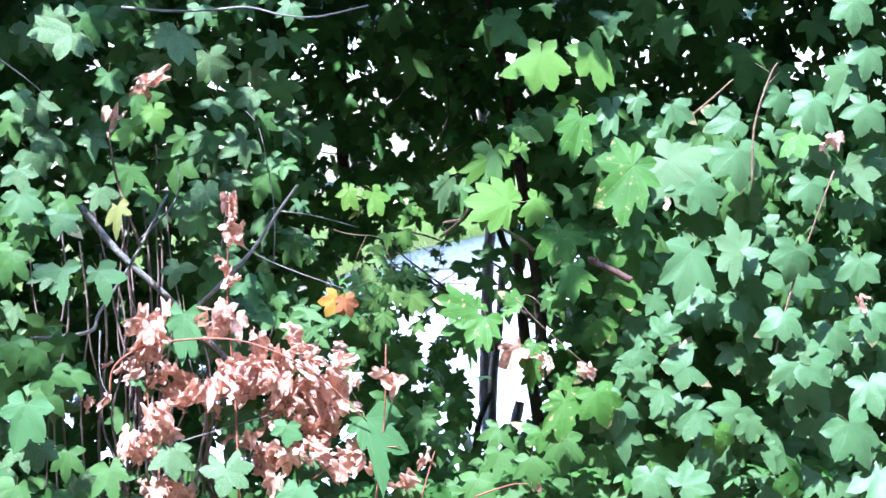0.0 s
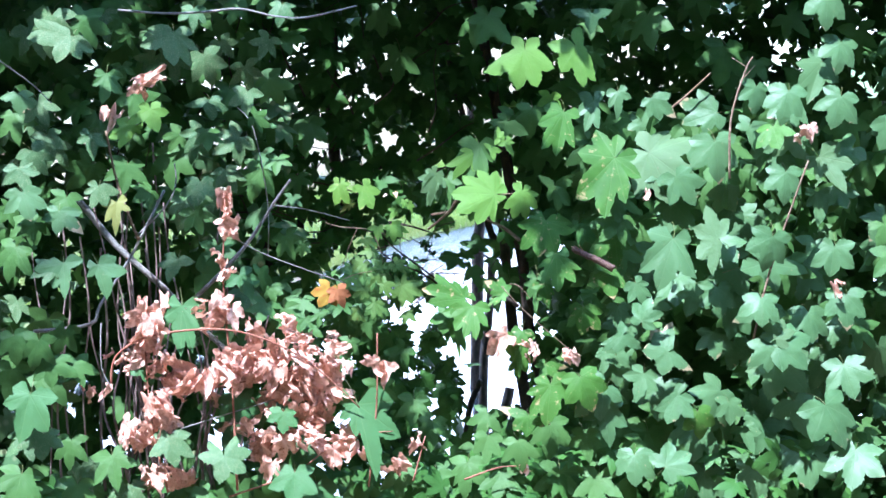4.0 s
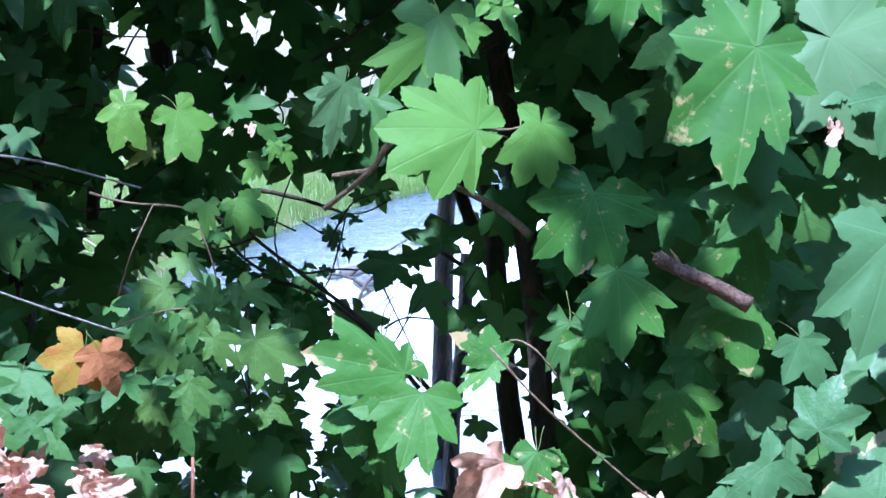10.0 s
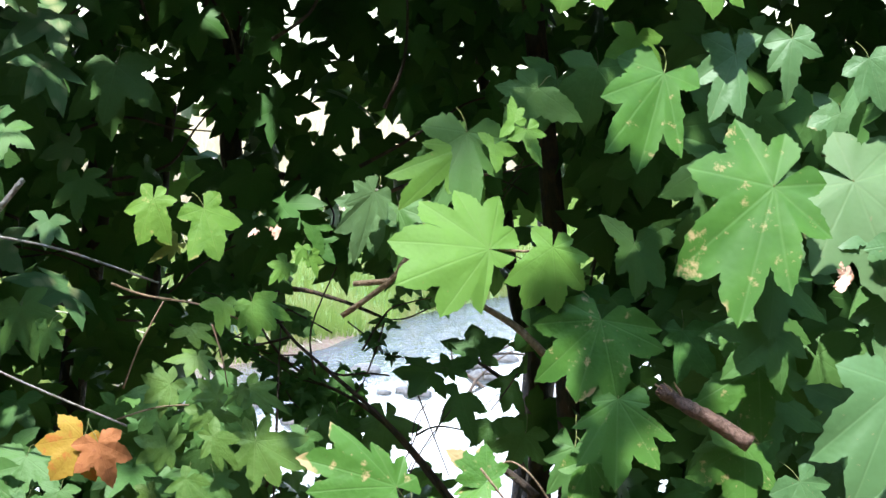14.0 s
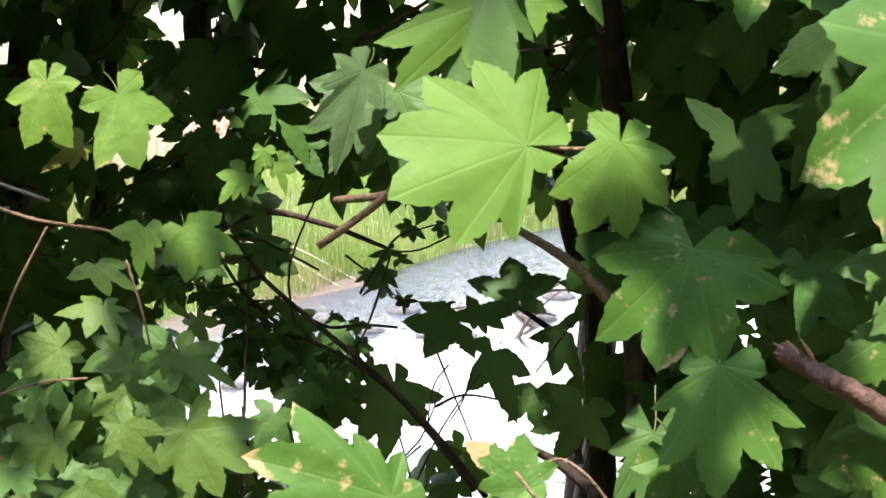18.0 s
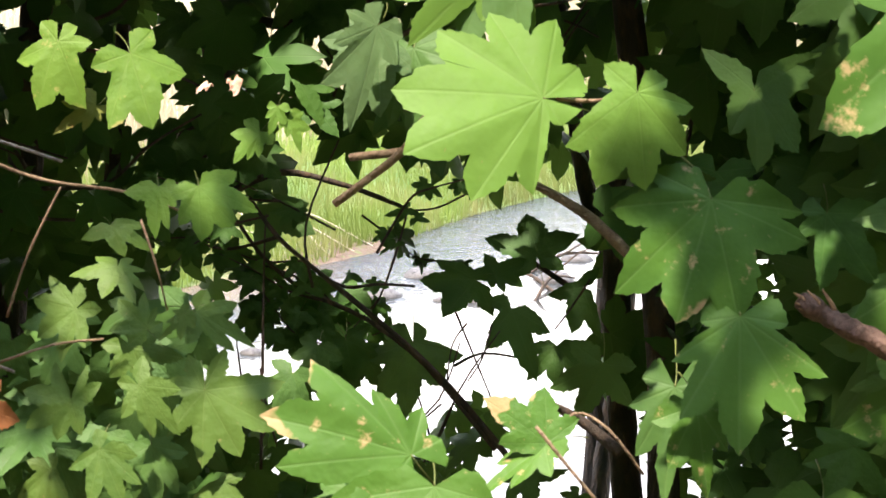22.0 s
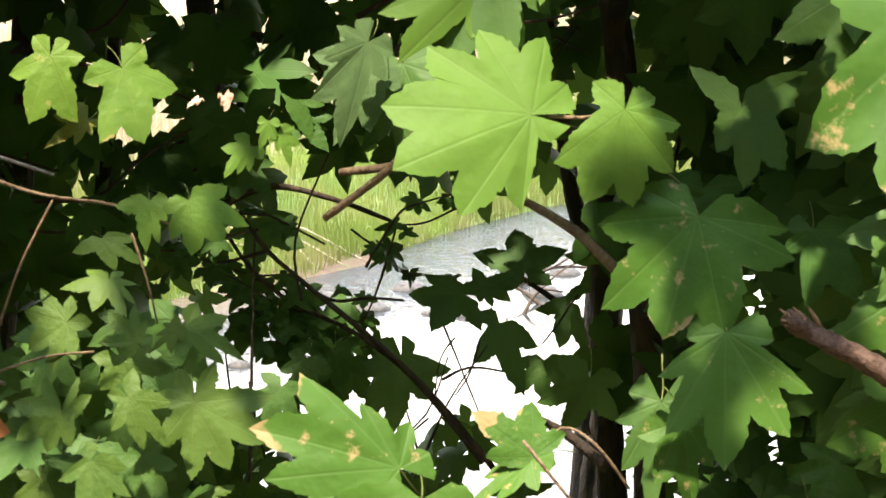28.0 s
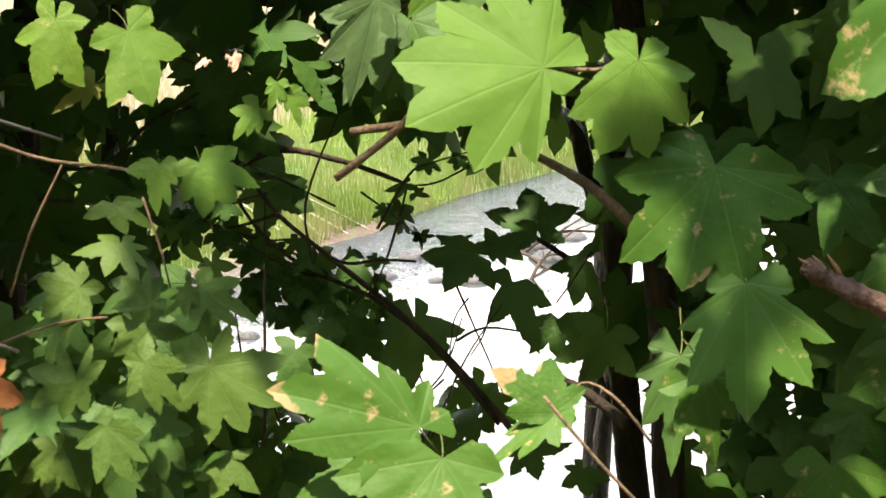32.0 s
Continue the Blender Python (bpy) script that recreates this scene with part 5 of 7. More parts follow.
stem(hedge, 'twig', 0.0040, 0.0025, (-1.012, 0.719, -0.13), (-0.872, 0.699, -0.16), (-0.760, 0.699, -0.15), (-0.654, 0.703, -0.15), (-0.550, 0.677, -0.14), (-0.453, 0.669, -0.15), (-0.306, 0.697, -0.14))
stem(hedge, 'limb', 0.0070, 0.0040, (-0.859, -0.165, 0.05), (-0.685, -0.005, 0.04), (-0.580, 0.133, 0.04), (-0.528, 0.198, 0.03))
stem(hedge, 'limb', 0.0110, 0.0080, (-1.175, 0.181, 0.13), (-1.067, 0.034, 0.10), (-0.929, -0.106, 0.10), (-0.852, -0.202, 0.14), (-0.735, -0.323, 0.11))
stem(hedge, 'limb', 0.0060, 0.0040, (-1.321, -0.215, 0.02), (-1.151, -0.203, -0.02), (-1.118, -0.147, -0.00), (-1.020, -0.009, -0.01), (-0.909, 0.186, 0.01))
stem(hedge, 'stem', 0.0050, 0.0030, (-0.993, 0.039, -0.02), (-1.045, 0.206, -0.01), (-1.073, 0.373, -0.01))
stem(hedge, 'twig', 0.0030, 0.0020, (-1.005, 0.048, 0.01), (-0.908, 0.136, -0.01), (-0.874, 0.201, 0.00), (-0.874, 0.267, -0.00))
stem(hedge, 'twig', 0.0020, 0.0015, (-0.705, 0.029, -0.02), (-0.634, -0.015, 0.01), (-0.519, -0.068, 0.00), (-0.381, -0.123, 0.01))
stem(hedge, 'twig', 0.0020, 0.0015, (-0.584, 0.126, 0.09), (-0.485, 0.109, 0.10), (-0.352, 0.067, 0.10))
stem(hedge, 'twig', 0.0020, 0.0015, (-0.607, -0.025, 0.11), (-0.600, 0.143, 0.08), (-0.630, 0.362, 0.09), (-0.675, 0.431, 0.10))
stem(hedge, 'twig', 0.0025, 0.0015, (-1.369, 0.590, -0.12), (-1.277, 0.515, -0.10), (-1.223, 0.456, -0.09))
stem(hedge, 'twig', 0.0025, 0.0015, (-1.114, -0.201, -0.10), (-1.120, -0.332, -0.09), (-1.089, -0.399, -0.10))
stem(hedge, 'twig', 0.0020, 0.0015, (-0.898, -0.528, -0.09), (-0.758, -0.493, -0.09), (-0.612, -0.459, -0.06))
stem(hedge, 'vine', 0.0040, 0.0030, (-1.267, -0.706, 0.09), (-1.266, -0.404, 0.10), (-1.214, -0.171, 0.08), (-1.222, 0.098, 0.09))
stem(hedge, 'vine', 0.0040, 0.0030, (-1.228, -0.708, 0.11), (-1.248, -0.441, 0.14), (-1.248, -0.238, 0.13), (-1.198, 0.013, 0.13))
stem(hedge, 'vine', 0.0030, 0.0030, (-1.185, -0.709, 0.10), (-1.188, -0.389, 0.08), (-1.157, -0.173, 0.10), (-1.172, 0.062, 0.08))
stem(hedge, 'vine', 0.0050, 0.0040, (-1.141, -0.715, 0.15), (-1.144, -0.480, 0.17), (-1.110, -0.244, 0.17), (-1.117, 0.027, 0.17))
stem(hedge, 'vine', 0.0030, 0.0030, (-1.109, -0.712, 0.10), (-1.058, -0.412, 0.11), (-1.073, -0.176, 0.10), (-1.019, 0.259, 0.12))
stem(hedge, 'vine', 0.0030, 0.0030, (-1.076, -0.720, 0.17), (-1.056, -0.482, 0.14), (-1.034, -0.247, 0.17), (-1.037, 0.041, 0.14))
stem(hedge, 'vine', 0.0040, 0.0030, (-1.025, -0.721, 0.16), (-1.034, -0.418, 0.19), (-0.972, -0.148, 0.17), (-0.992, 0.260, 0.18))
stem(hedge, 'vine', 0.0030, 0.0020, (-1.306, -0.708, 0.13), (-1.280, -0.303, 0.10), (-1.318, -0.067, 0.13), (-1.320, 0.269, 0.11))
stem(hedge, 'vine', 0.0040, 0.0030, (-0.978, -0.726, 0.20), (-0.983, -0.403, 0.19), (-0.938, -0.048, 0.21), (-0.941, 0.344, 0.21))
stem(maple, 'stem', 0.0040, 0.0025, (0.791, 0.123, -0.11), (0.804, 0.302, -0.12), (0.859, 0.447, -0.11), (0.886, 0.488, -0.10))
stem(maple, 'twig', 0.0015, 0.0010, (0.866, 0.455, -0.12), (0.819, 0.489, -0.11))
stem(maple, 'twig', 0.0015, 0.0010, (0.844, 0.416, -0.09), (0.895, 0.464, -0.09))
stem(maple, 'stem', 0.0040, 0.0030, (0.824, -0.365, -0.16), (0.861, -0.236, -0.16), (0.914, -0.092, -0.16), (1.017, 0.162, -0.19))
stem(maple, 'twig', 0.0016, 0.0012, (0.078, -0.161, -0.13), (0.149, -0.245, -0.13), (0.291, -0.380, -0.12))
stem(maple, 'stem', 0.0040, 0.0025, (0.650, 0.349, 0.12), (0.720, 0.400, 0.12), (0.797, 0.464, 0.11))
# a snapped branch with a frayed end
tube("branch", [at(0.313, -0.057, -0.02), at(0.323, -0.064, -0.02), at(0.336, -0.072, -0.02), at(0.353, -0.082, -0.03), at(0.373, -0.091, -0.03), at(0.395, -0.104, -0.03), at(0.433, -0.128, -0.03)], [0.0075, 0.0105, 0.0090, 0.0100, 0.0095, 0.0105, 0.0115], PEELED, maple, 12, 0.13)
for k, (a, b) in enumerate(((0.308, -0.052), (0.309, -0.061), (0.320, -0.050), (0.312, -0.066), (0.333, -0.049))):
    root = (0.323 + 0.006 * k, -0.064 - 0.003 * k)
    tube("splinter", [at(root[0], root[1], -0.02), at((root[0] + a) / 2 + 0.001, (root[1] + b) / 2, -0.026), at(a, b, -0.022 - 0.003 * (k % 2))], [0.0034, 0.0024, 0.0006], SPLINTER, maple, 6, 0.15)
stem(maple, 'twig', 0.0020, 0.0015, (0.104, 0.122, 0.05), (0.136, 0.119, 0.03), (0.161, 0.124, 0.03), (0.178, 0.127, 0.05))
stem(maple, 'twig', 0.0062, 0.0042, (0.183, -0.021, 0.23), (0.149, 0.012, 0.24), (0.117, 0.034, 0.25), (0.080, 0.054, 0.25))
stem(maple, 'twig', 0.0050, 0.0040, (0.009, 0.131, 0.19), (-0.018, 0.108, 0.18), (-0.040, 0.078, 0.19), (-0.105, 0.029, 0.21))
stem(maple, 'twig', 0.0045, 0.0040, (-0.040, 0.079, 0.20), (-0.090, 0.074, 0.22))
stem(back, 'twig', 0.0040, 0.0025, (0.284, -0.221, 1.16), (0.257, -0.175, 1.17), (0.243, -0.139, 1.13))
stem(maple, 'twig', 0.0014, 0.0010, (0.173, -0.208, -0.06), (0.143, -0.169, -0.07), (0.114, -0.156, -0.05), (0.085, -0.185, -0.06))
stem(maple, 'limb', 0.0072, 0.0040, (0.184, -0.228, 0.38), (0.144, -0.195, 0.40), (0.095, -0.170, 0.38))
stem(maple, 'twig', 0.0013, 0.0009, (-0.278, 0.013, 0.09), (-0.264, -0.029, 0.09), (-0.256, -0.071, 0.11))
stem(maple, 'twig', 0.0013, 0.0010, (-0.386, -0.074, -0.00), (-0.366, -0.019, -0.01), (-0.335, 0.041, -0.02))
stem(maple, 'twig', 0.0012, 0.0010, (-0.392, -0.114, -0.02), (-0.344, -0.098, -0.01), (-0.299, -0.093, -0.01))
stem(maple, 'twig', 0.0020, 0.0013, (-0.423, 0.066, 0.17), (-0.373, 0.050, 0.16), (-0.295, 0.039, 0.14), (-0.241, 0.019, 0.14))
stem(back, 'limb', 0.0040, 0.0025, (0.075, -0.259, 0.71), (0.008, -0.179, 0.70), (-0.052, -0.120, 0.69), (-0.138, -0.049, 0.69), (-0.191, -0.003, 0.68), (-0.226, 0.043, 0.71))
stem(back, 'limb', 0.0036, 0.0022, (0.063, -0.257, 0.77), (-0.020, -0.157, 0.77), (-0.087, -0.103, 0.75), (-0.168, -0.064, 0.76), (-0.217, -0.024, 0.77), (-0.244, 0.016, 0.76))
stem(back, 'limb', 0.0050, 0.0020, (-0.254, 0.051, 0.80), (-0.193, 0.075, 0.80), (-0.118, 0.059, 0.80), (-0.063, 0.039, 0.79), (-0.035, 0.026, 0.79))
stem(back, 'twig', 0.0020, 0.0010, (-0.077, -0.022, 0.71), (-0.054, 0.018, 0.72), (-0.034, 0.045, 0.70), (-0.008, 0.055, 0.70), (0.031, 0.065, 0.69))
stem(back, 'twig', 0.0020, 0.0010, (-0.212, -0.274, 0.70), (-0.211, -0.156, 0.71), (-0.208, -0.023, 0.70), (-0.207, 0.023, 0.72))
stem(back, 'twig', 0.0020, 0.0010, (-0.151, -0.062, 0.69), (-0.159, 0.010, 0.69), (-0.121, 0.110, 0.70))
stem(back, 'twig', 0.0015, 0.0008, (-0.058, -0.239, 0.70), (-0.005, -0.194, 0.71), (0.020, -0.127, 0.71))
stem(back, 'twig', 0.0015, 0.0008, (-0.018, -0.267, 0.72), (0.021, -0.179, 0.70), (0.066, -0.112, 0.68))
stem(back, 'twig', 0.0015, 0.0008, (0.014, -0.090, 0.80), (0.042, -0.158, 0.80), (0.070, -0.226, 0.80))
stem(back, 'twig', 0.0025, 0.0015, (0.164, -0.156, 0.79), (0.186, -0.198, 0.81), (0.194, -0.226, 0.82))
stem(back, 'limb', 0.0050, 0.0030, (0.190, -0.119, 0.88), (0.169, -0.077, 0.91), (0.133, -0.049, 0.89), (0.091, -0.022, 0.90))
stem(back, 'twig', 0.0015, 0.0010, (0.152, 0.248, 0.92), (0.167, 0.270, 0.92), (0.187, 0.305, 0.91))
stem(back, 'twig', 0.0025, 0.0015, (0.300, 0.093, 0.89), (0.323, 0.193, 0.92), (0.341, 0.269, 0.89))
stem(back, 'twig', 0.0015, 0.0010, (0.321, 0.178, 0.90), (0.302, 0.122, 0.91))
stem(back, 'limb', 0.0090, 0.0060, (-0.323, 0.267, 0.99), (-0.258, 0.275, 0.99), (-0.187, 0.271, 1.02), (-0.099, 0.297, 1.02))
stem(back, 'twig', 0.0030, 0.0020, (-0.416, 0.096, 0.99), (-0.344, 0.126, 1.00), (-0.286, 0.155, 0.99), (-0.242, 0.191, 0.99))
stem(back, 'twig', 0.0030, 0.0015, (-0.343, 0.125, 0.99), (-0.317, 0.083, 1.02), (-0.255, 0.046, 0.98))
stem(back, 'twig', 0.0030, 0.0015, (-0.431, 0.153, 0.99), (-0.394, 0.103, 0.99), (-0.321, 0.096, 0.98), (-0.250, 0.119, 1.00))
stem(back, 'trunk', 0.0130, 0.0090, (-0.468, 0.033, 1.31), (-0.458, 0.169, 1.31), (-0.447, 0.320, 1.31), (-0.437, 0.416, 1.31))
stem(back, 'twig', 0.0020, 0.0012, (-0.136, 0.165, 0.88), (-0.130, 0.201, 0.89), (-0.145, 0.231, 0.92))
stem(back, 'twig', 0.0020, 0.0012, (0.285, 0.156, 0.88), (0.307, 0.192, 0.89), (0.300, 0.242, 0.90))
stem(back, 'twig', 0.0020, 0.0012, (0.476, 0.102, 0.89), (0.463, 0.159, 0.90), (0.446, 0.221, 0.88))
stem(back, 'twig', 0.0025, 0.0015, (-0.139, -0.049, 0.69), (-0.113, -0.062, 0.72), (-0.073, -0.058, 0.69), (-0.033, -0.061, 0.72))
stem(back, 'twig', 0.0025, 0.0015, (-0.191, -0.003, 0.69), (-0.247, -0.017, 0.72), (-0.285, -0.011, 0.71))
stem(back, 'twig', 0.0020, 0.0012, (0.014, -0.159, 0.81), (0.048, -0.143, 0.79), (0.102, -0.150, 0.78))
stem(back, 'twig', 0.0012, 0.0008, (-0.209, -0.035, 0.71), (-0.208, -0.103, 0.69), (-0.208, -0.162, 0.69))
stem(back, 'twig', 0.0014, 0.0008, (-0.051, -0.005, 0.76), (-0.069, -0.061, 0.76), (-0.082, -0.084, 0.73), (-0.117, -0.122, 0.77))
stem(back, 'twig', 0.0013, 0.0008, (-0.002, -0.198, 0.70), (-0.029, -0.221, 0.70), (-0.058, -0.243, 0.68))
stem(back, 'twig', 0.0013, 0.0008, (0.058, -0.107, 0.75), (0.047, -0.148, 0.77), (0.029, -0.174, 0.74))
stem(back, 'twig', 0.0015, 0.0009, (0.177, -0.054, 0.79), (0.155, -0.087, 0.79), (0.134, -0.115, 0.79))
stem(back, 'twig', 0.0020, 0.0010, (0.161, -0.159, 0.79), (0.174, -0.183, 0.82), (0.183, -0.199, 0.78), (0.189, -0.224, 0.79))
stem(back, 'twig', 0.0012, 0.0008, (0.029, -0.106, 0.77), (0.011, -0.133, 0.77), (0.004, -0.186, 0.77))
stem(back, 'twig', 0.0014, 0.0008, (0.150, 0.233, 0.89), (0.164, 0.255, 0.89), (0.183, 0.281, 0.92))
stem(back, 'twig', 0.0016, 0.0010, (0.151, 0.266, 0.90), (0.172, 0.258, 0.91), (0.193, 0.244, 0.89))

stem(back, 'twig', 0.0014, 0.0009, (0.032, 0.050, 0.76), (-0.008, 0.031, 0.76), (-0.045, 0.028, 0.76), (-0.058, 0.025, 0.76))
stem(back, 'twig', 0.0014, 0.0009, (-0.042, 0.027, 0.76), (-0.057, -0.028, 0.76), (-0.075, -0.075, 0.76), (-0.092, -0.101, 0.76))

withered(bramble, -0.971, -0.197, -0.14, 0.073, 180, 31, 4)
withered(bramble, -0.951, -0.175, -0.11, 0.073, 188, -42, 9)
withered(bramble, -0.955, -0.172, -0.08, 0.073, 228, 14, 44)
withered(bramble, -0.921, -0.144, -0.05, 0.073, 189, 65, -15)
withered(bramble, -0.946, -0.222, -0.15, 0.065, 160, 13, 23)
withered(bramble, -0.970, -0.258, -0.12, 0.065, 217, -59, 38)
withered(bramble, -1.001, -0.297, -0.09, 0.065, 261, 29, -104)
withered(bramble, -0.986, -0.295, -0.06, 0.065, 293, 36, 23)
withered(bramble, -0.996, -0.237, -0.14, 0.065, 220, -18, 7)
withered(bramble, -0.988, -0.251, -0.11, 0.065, 220, -21, 21)
withered(bramble, -1.000, -0.243, -0.08, 0.065, 278, 64, -27)
withered(bramble, -0.973, -0.260, -0.05, 0.065, 335, -2, 17)
withered(bramble, -0.719, 0.160, -0.12, 0.057, 180, -56, 0)
withered(bramble, -0.726, 0.111, -0.12, 0.057, 200, -27, 42)
withered(bramble, -0.703, 0.078, -0.12, 0.065, 170, -18, 89)
withered(bramble, -0.728, 0.046, -0.12, 0.049, 190, -38, 11)
withered(bramble, -0.747, -0.035, -0.12, 0.065, 200, -69, -14)
withered(bramble, -0.724, -0.068, -0.12, 0.065, 240, 42, -3)
withered(bramble, -0.752, -0.165, -0.12, 0.073, 180, -45, 17)
withered(bramble, -0.727, -0.182, -0.13, 0.073, 160, 33, 15)
withered(bramble, -0.778, -0.213, -0.12, 0.065, 260, 34, -49)
withered(bramble, -0.813, -0.184, -0.09, 0.065, 246, 33, -3)
withered(bramble, -0.836, -0.180, -0.06, 0.065, 292, -63, 29)
withered(bramble, -0.819, -0.191, -0.03, 0.065, 268, -35, -1)
withered(bramble, -0.764, -0.310, -0.13, 0.089, 190, -35, 36)
withered(bramble, -0.734, -0.304, -0.10, 0.089, 147, 6, 33)
withered(bramble, -0.725, -0.332, -0.07, 0.089, 97, -12, 25)
withered(bramble, -0.763, -0.329, -0.04, 0.089, 147, -55, -12)
withered(bramble, -0.749, -0.359, -0.14, 0.097, 180, 31, -58)
withered(bramble, -0.716, -0.364, -0.11, 0.097, 201, 52, 49)
withered(bramble, -0.726, -0.366, -0.08, 0.097, 248, -5, 22)
withered(bramble, -0.700, -0.358, -0.05, 0.097, 198, 32, 5)
withered(bramble, -0.792, -0.375, -0.12, 0.081, 200, 66, 3)
withered(bramble, -0.817, -0.393, -0.09, 0.081, 186, -37, -2)
withered(bramble, -0.807, -0.380, -0.06, 0.081, 178, 79, 55)
withered(bramble, -0.792, -0.414, -0.03, 0.081, 172, 2, -108)
withered(bramble, -0.849, -0.373, -0.12, 0.081, 220, 4, 1)
withered(bramble, -0.851, -0.379, -0.09, 0.081, 267, 14, -27)
withered(bramble, -0.857, -0.373, -0.06, 0.081, 313, 10, 33)
withered(bramble, -0.890, -0.361, -0.03, 0.081, 256, 39, -16)
withered(bramble, -0.866, -0.405, -0.12, 0.065, 250, -13, -6)
withered(bramble, -0.888, -0.407, -0.09, 0.065, 292, -27, -6)
withered(bramble, -0.849, -0.395, -0.06, 0.065, 296, 8, 28)
withered(bramble, -0.817, -0.424, -0.03, 0.065, 300, -23, -22)
withered(bramble, -0.716, -0.328, -0.13, 0.073, 150, 9, -76)
withered(bramble, -0.688, -0.309, -0.10, 0.073, 114, 34, 13)
withered(bramble, -0.703, -0.334, -0.07, 0.073, 158, 13, 63)
withered(bramble, -0.668, -0.364, -0.04, 0.073, 208, -19, 14)
withered(bramble, -0.665, -0.241, -0.12, 0.065, 160, 3, 8)
withered(bramble, -0.665, -0.250, -0.09, 0.065, 202, 5, -10)
withered(bramble, -0.673, -0.259, -0.06, 0.065, 163, 0, 27)
withered(bramble, -0.658, -0.272, -0.03, 0.065, 116, 6, 37)
withered(bramble, -0.617, -0.267, -0.12, 0.073, 180, -24, -10)
withered(bramble, -0.601, -0.290, -0.09, 0.073, 200, -16, -13)
withered(bramble, -0.581, -0.298, -0.06, 0.073, 205, -40, -28)
withered(bramble, -0.586, -0.334, -0.03, 0.073, 239, 25, -31)
withered(bramble, -0.585, -0.292, -0.13, 0.081, 170, -24, -13)
withered(bramble, -0.553, -0.277, -0.10, 0.081, 136, 42, -93)
withered(bramble, -0.565, -0.238, -0.07, 0.081, 134, 24, 50)
withered(bramble, -0.578, -0.219, -0.04, 0.081, 144, 33, 26)
withered(bramble, -0.538, -0.319, -0.12, 0.073, 160, 23, -32)
withered(bramble, -0.534, -0.290, -0.09, 0.073, 153, -46, 2)
withered(bramble, -0.509, -0.314, -0.06, 0.073, 104, 3, -44)
withered(bramble, -0.524, -0.282, -0.03, 0.073, 150, -100, -26)
withered(bramble, -0.514, -0.352, -0.12, 0.081, 200, 29, -49)
withered(bramble, -0.531, -0.391, -0.09, 0.081, 221, -3, -32)
withered(bramble, -0.533, -0.386, -0.06, 0.081, 191, -14, -42)
withered(bramble, -0.542, -0.417, -0.03, 0.081, 197, -23, 50)
withered(bramble, -0.654, -0.332, -0.10, 0.090, 180, 16, 30)
withered(bramble, -0.678, -0.339, -0.07, 0.090, 189, 9, 7)
withered(bramble, -0.679, -0.363, -0.04, 0.090, 189, 8, 13)
withered(bramble, -0.676, -0.329, -0.01, 0.090, 234, -35, -3)
withered(bramble, -0.605, -0.358, -0.11, 0.090, 190, 25, 11)
withered(bramble, -0.620, -0.322, -0.08, 0.090, 144, 37, -12)
withered(bramble, -0.625, -0.341, -0.05, 0.090, 199, 17, 41)
withered(bramble, -0.624, -0.365, -0.02, 0.090, 166, 61, -5)
withered(bramble, -0.566, -0.400, -0.10, 0.090, 180, -7, -75)
withered(bramble, -0.598, -0.384, -0.07, 0.090, 210, 5, 38)
withered(bramble, -0.560, -0.398, -0.04, 0.090, 241, 26, 44)
withered(bramble, -0.579, -0.397, -0.01, 0.090, 226, 39, -42)
withered(bramble, -0.525, -0.418, -0.11, 0.098, 170, -53, -1)
withered(bramble, -0.531, -0.393, -0.08, 0.098, 140, -44, -12)
withered(bramble, -0.540, -0.430, -0.05, 0.098, 101, -15, -18)
withered(bramble, -0.519, -0.429, -0.02, 0.098, 155, 32, -46)
withered(bramble, -0.493, -0.403, -0.10, 0.082, 160, -7, 7)
withered(bramble, -0.488, -0.383, -0.07, 0.082, 210, 6, 19)
withered(bramble, -0.450, -0.364, -0.04, 0.082, 208, -1, -19)
withered(bramble, -0.446, -0.351, -0.01, 0.082, 221, 10, 16)
withered(bramble, -0.594, -0.450, -0.08, 0.082, 190, -51, -51)
withered(bramble, -0.623, -0.489, -0.05, 0.082, 139, 7, -33)
withered(bramble, -0.626, -0.450, -0.02, 0.082, 153, -4, 54)
withered(bramble, -0.666, -0.467, 0.01, 0.082, 177, 4, 7)
withered(bramble, -0.545, -0.484, -0.09, 0.082, 180, -30, -3)
withered(bramble, -0.507, -0.515, -0.06, 0.082, 216, -48, 40)
withered(bramble, -0.512, -0.502, -0.03, 0.082, 195, 6, 37)
withered(bramble, -0.488, -0.514, 0.00, 0.082, 163, -13, 7)
withered(bramble, -0.497, -0.486, -0.08, 0.074, 170, -18, 41)
withered(bramble, -0.493, -0.478, -0.05, 0.074, 144, 8, 1)
withered(bramble, -0.506, -0.502, -0.02, 0.074, 153, -5, 59)
withered(bramble, -0.498, -0.489, 0.01, 0.074, 181, -36, -4)
withered(bramble, -0.462, -0.454, -0.09, 0.074, 160, -4, 11)
withered(bramble, -0.439, -0.454, -0.06, 0.074, 111, 41, -20)
withered(bramble, -0.429, -0.459, -0.03, 0.074, 67, 21, 0)
withered(bramble, -0.440, -0.419, 0.00, 0.074, 21, -40, 0)
withered(bramble, -0.440, -0.307, -0.10, 0.049, 150, 1, 79)
withered(bramble, -0.447, -0.346, -0.07, 0.049, 146, 54, 1)
withered(bramble, -0.418, -0.313, -0.04, 0.049, 92, -13, -26)
withered(bramble, -0.420, -0.329, -0.01, 0.049, 69, 32, 36)
withered(bramble, -0.410, -0.358, -0.08, 0.057, 140, 76, 47)
withered(bramble, -0.447, -0.321, -0.05, 0.057, 102, 50, 28)
withered(bramble, -0.444, -0.299, -0.02, 0.057, 104, -9, -10)
withered(bramble, -0.430, -0.298, 0.01, 0.057, 159, 13, 0)
withered(bramble, -0.920, -0.314, -0.12, 0.065, 170, -46, 10)
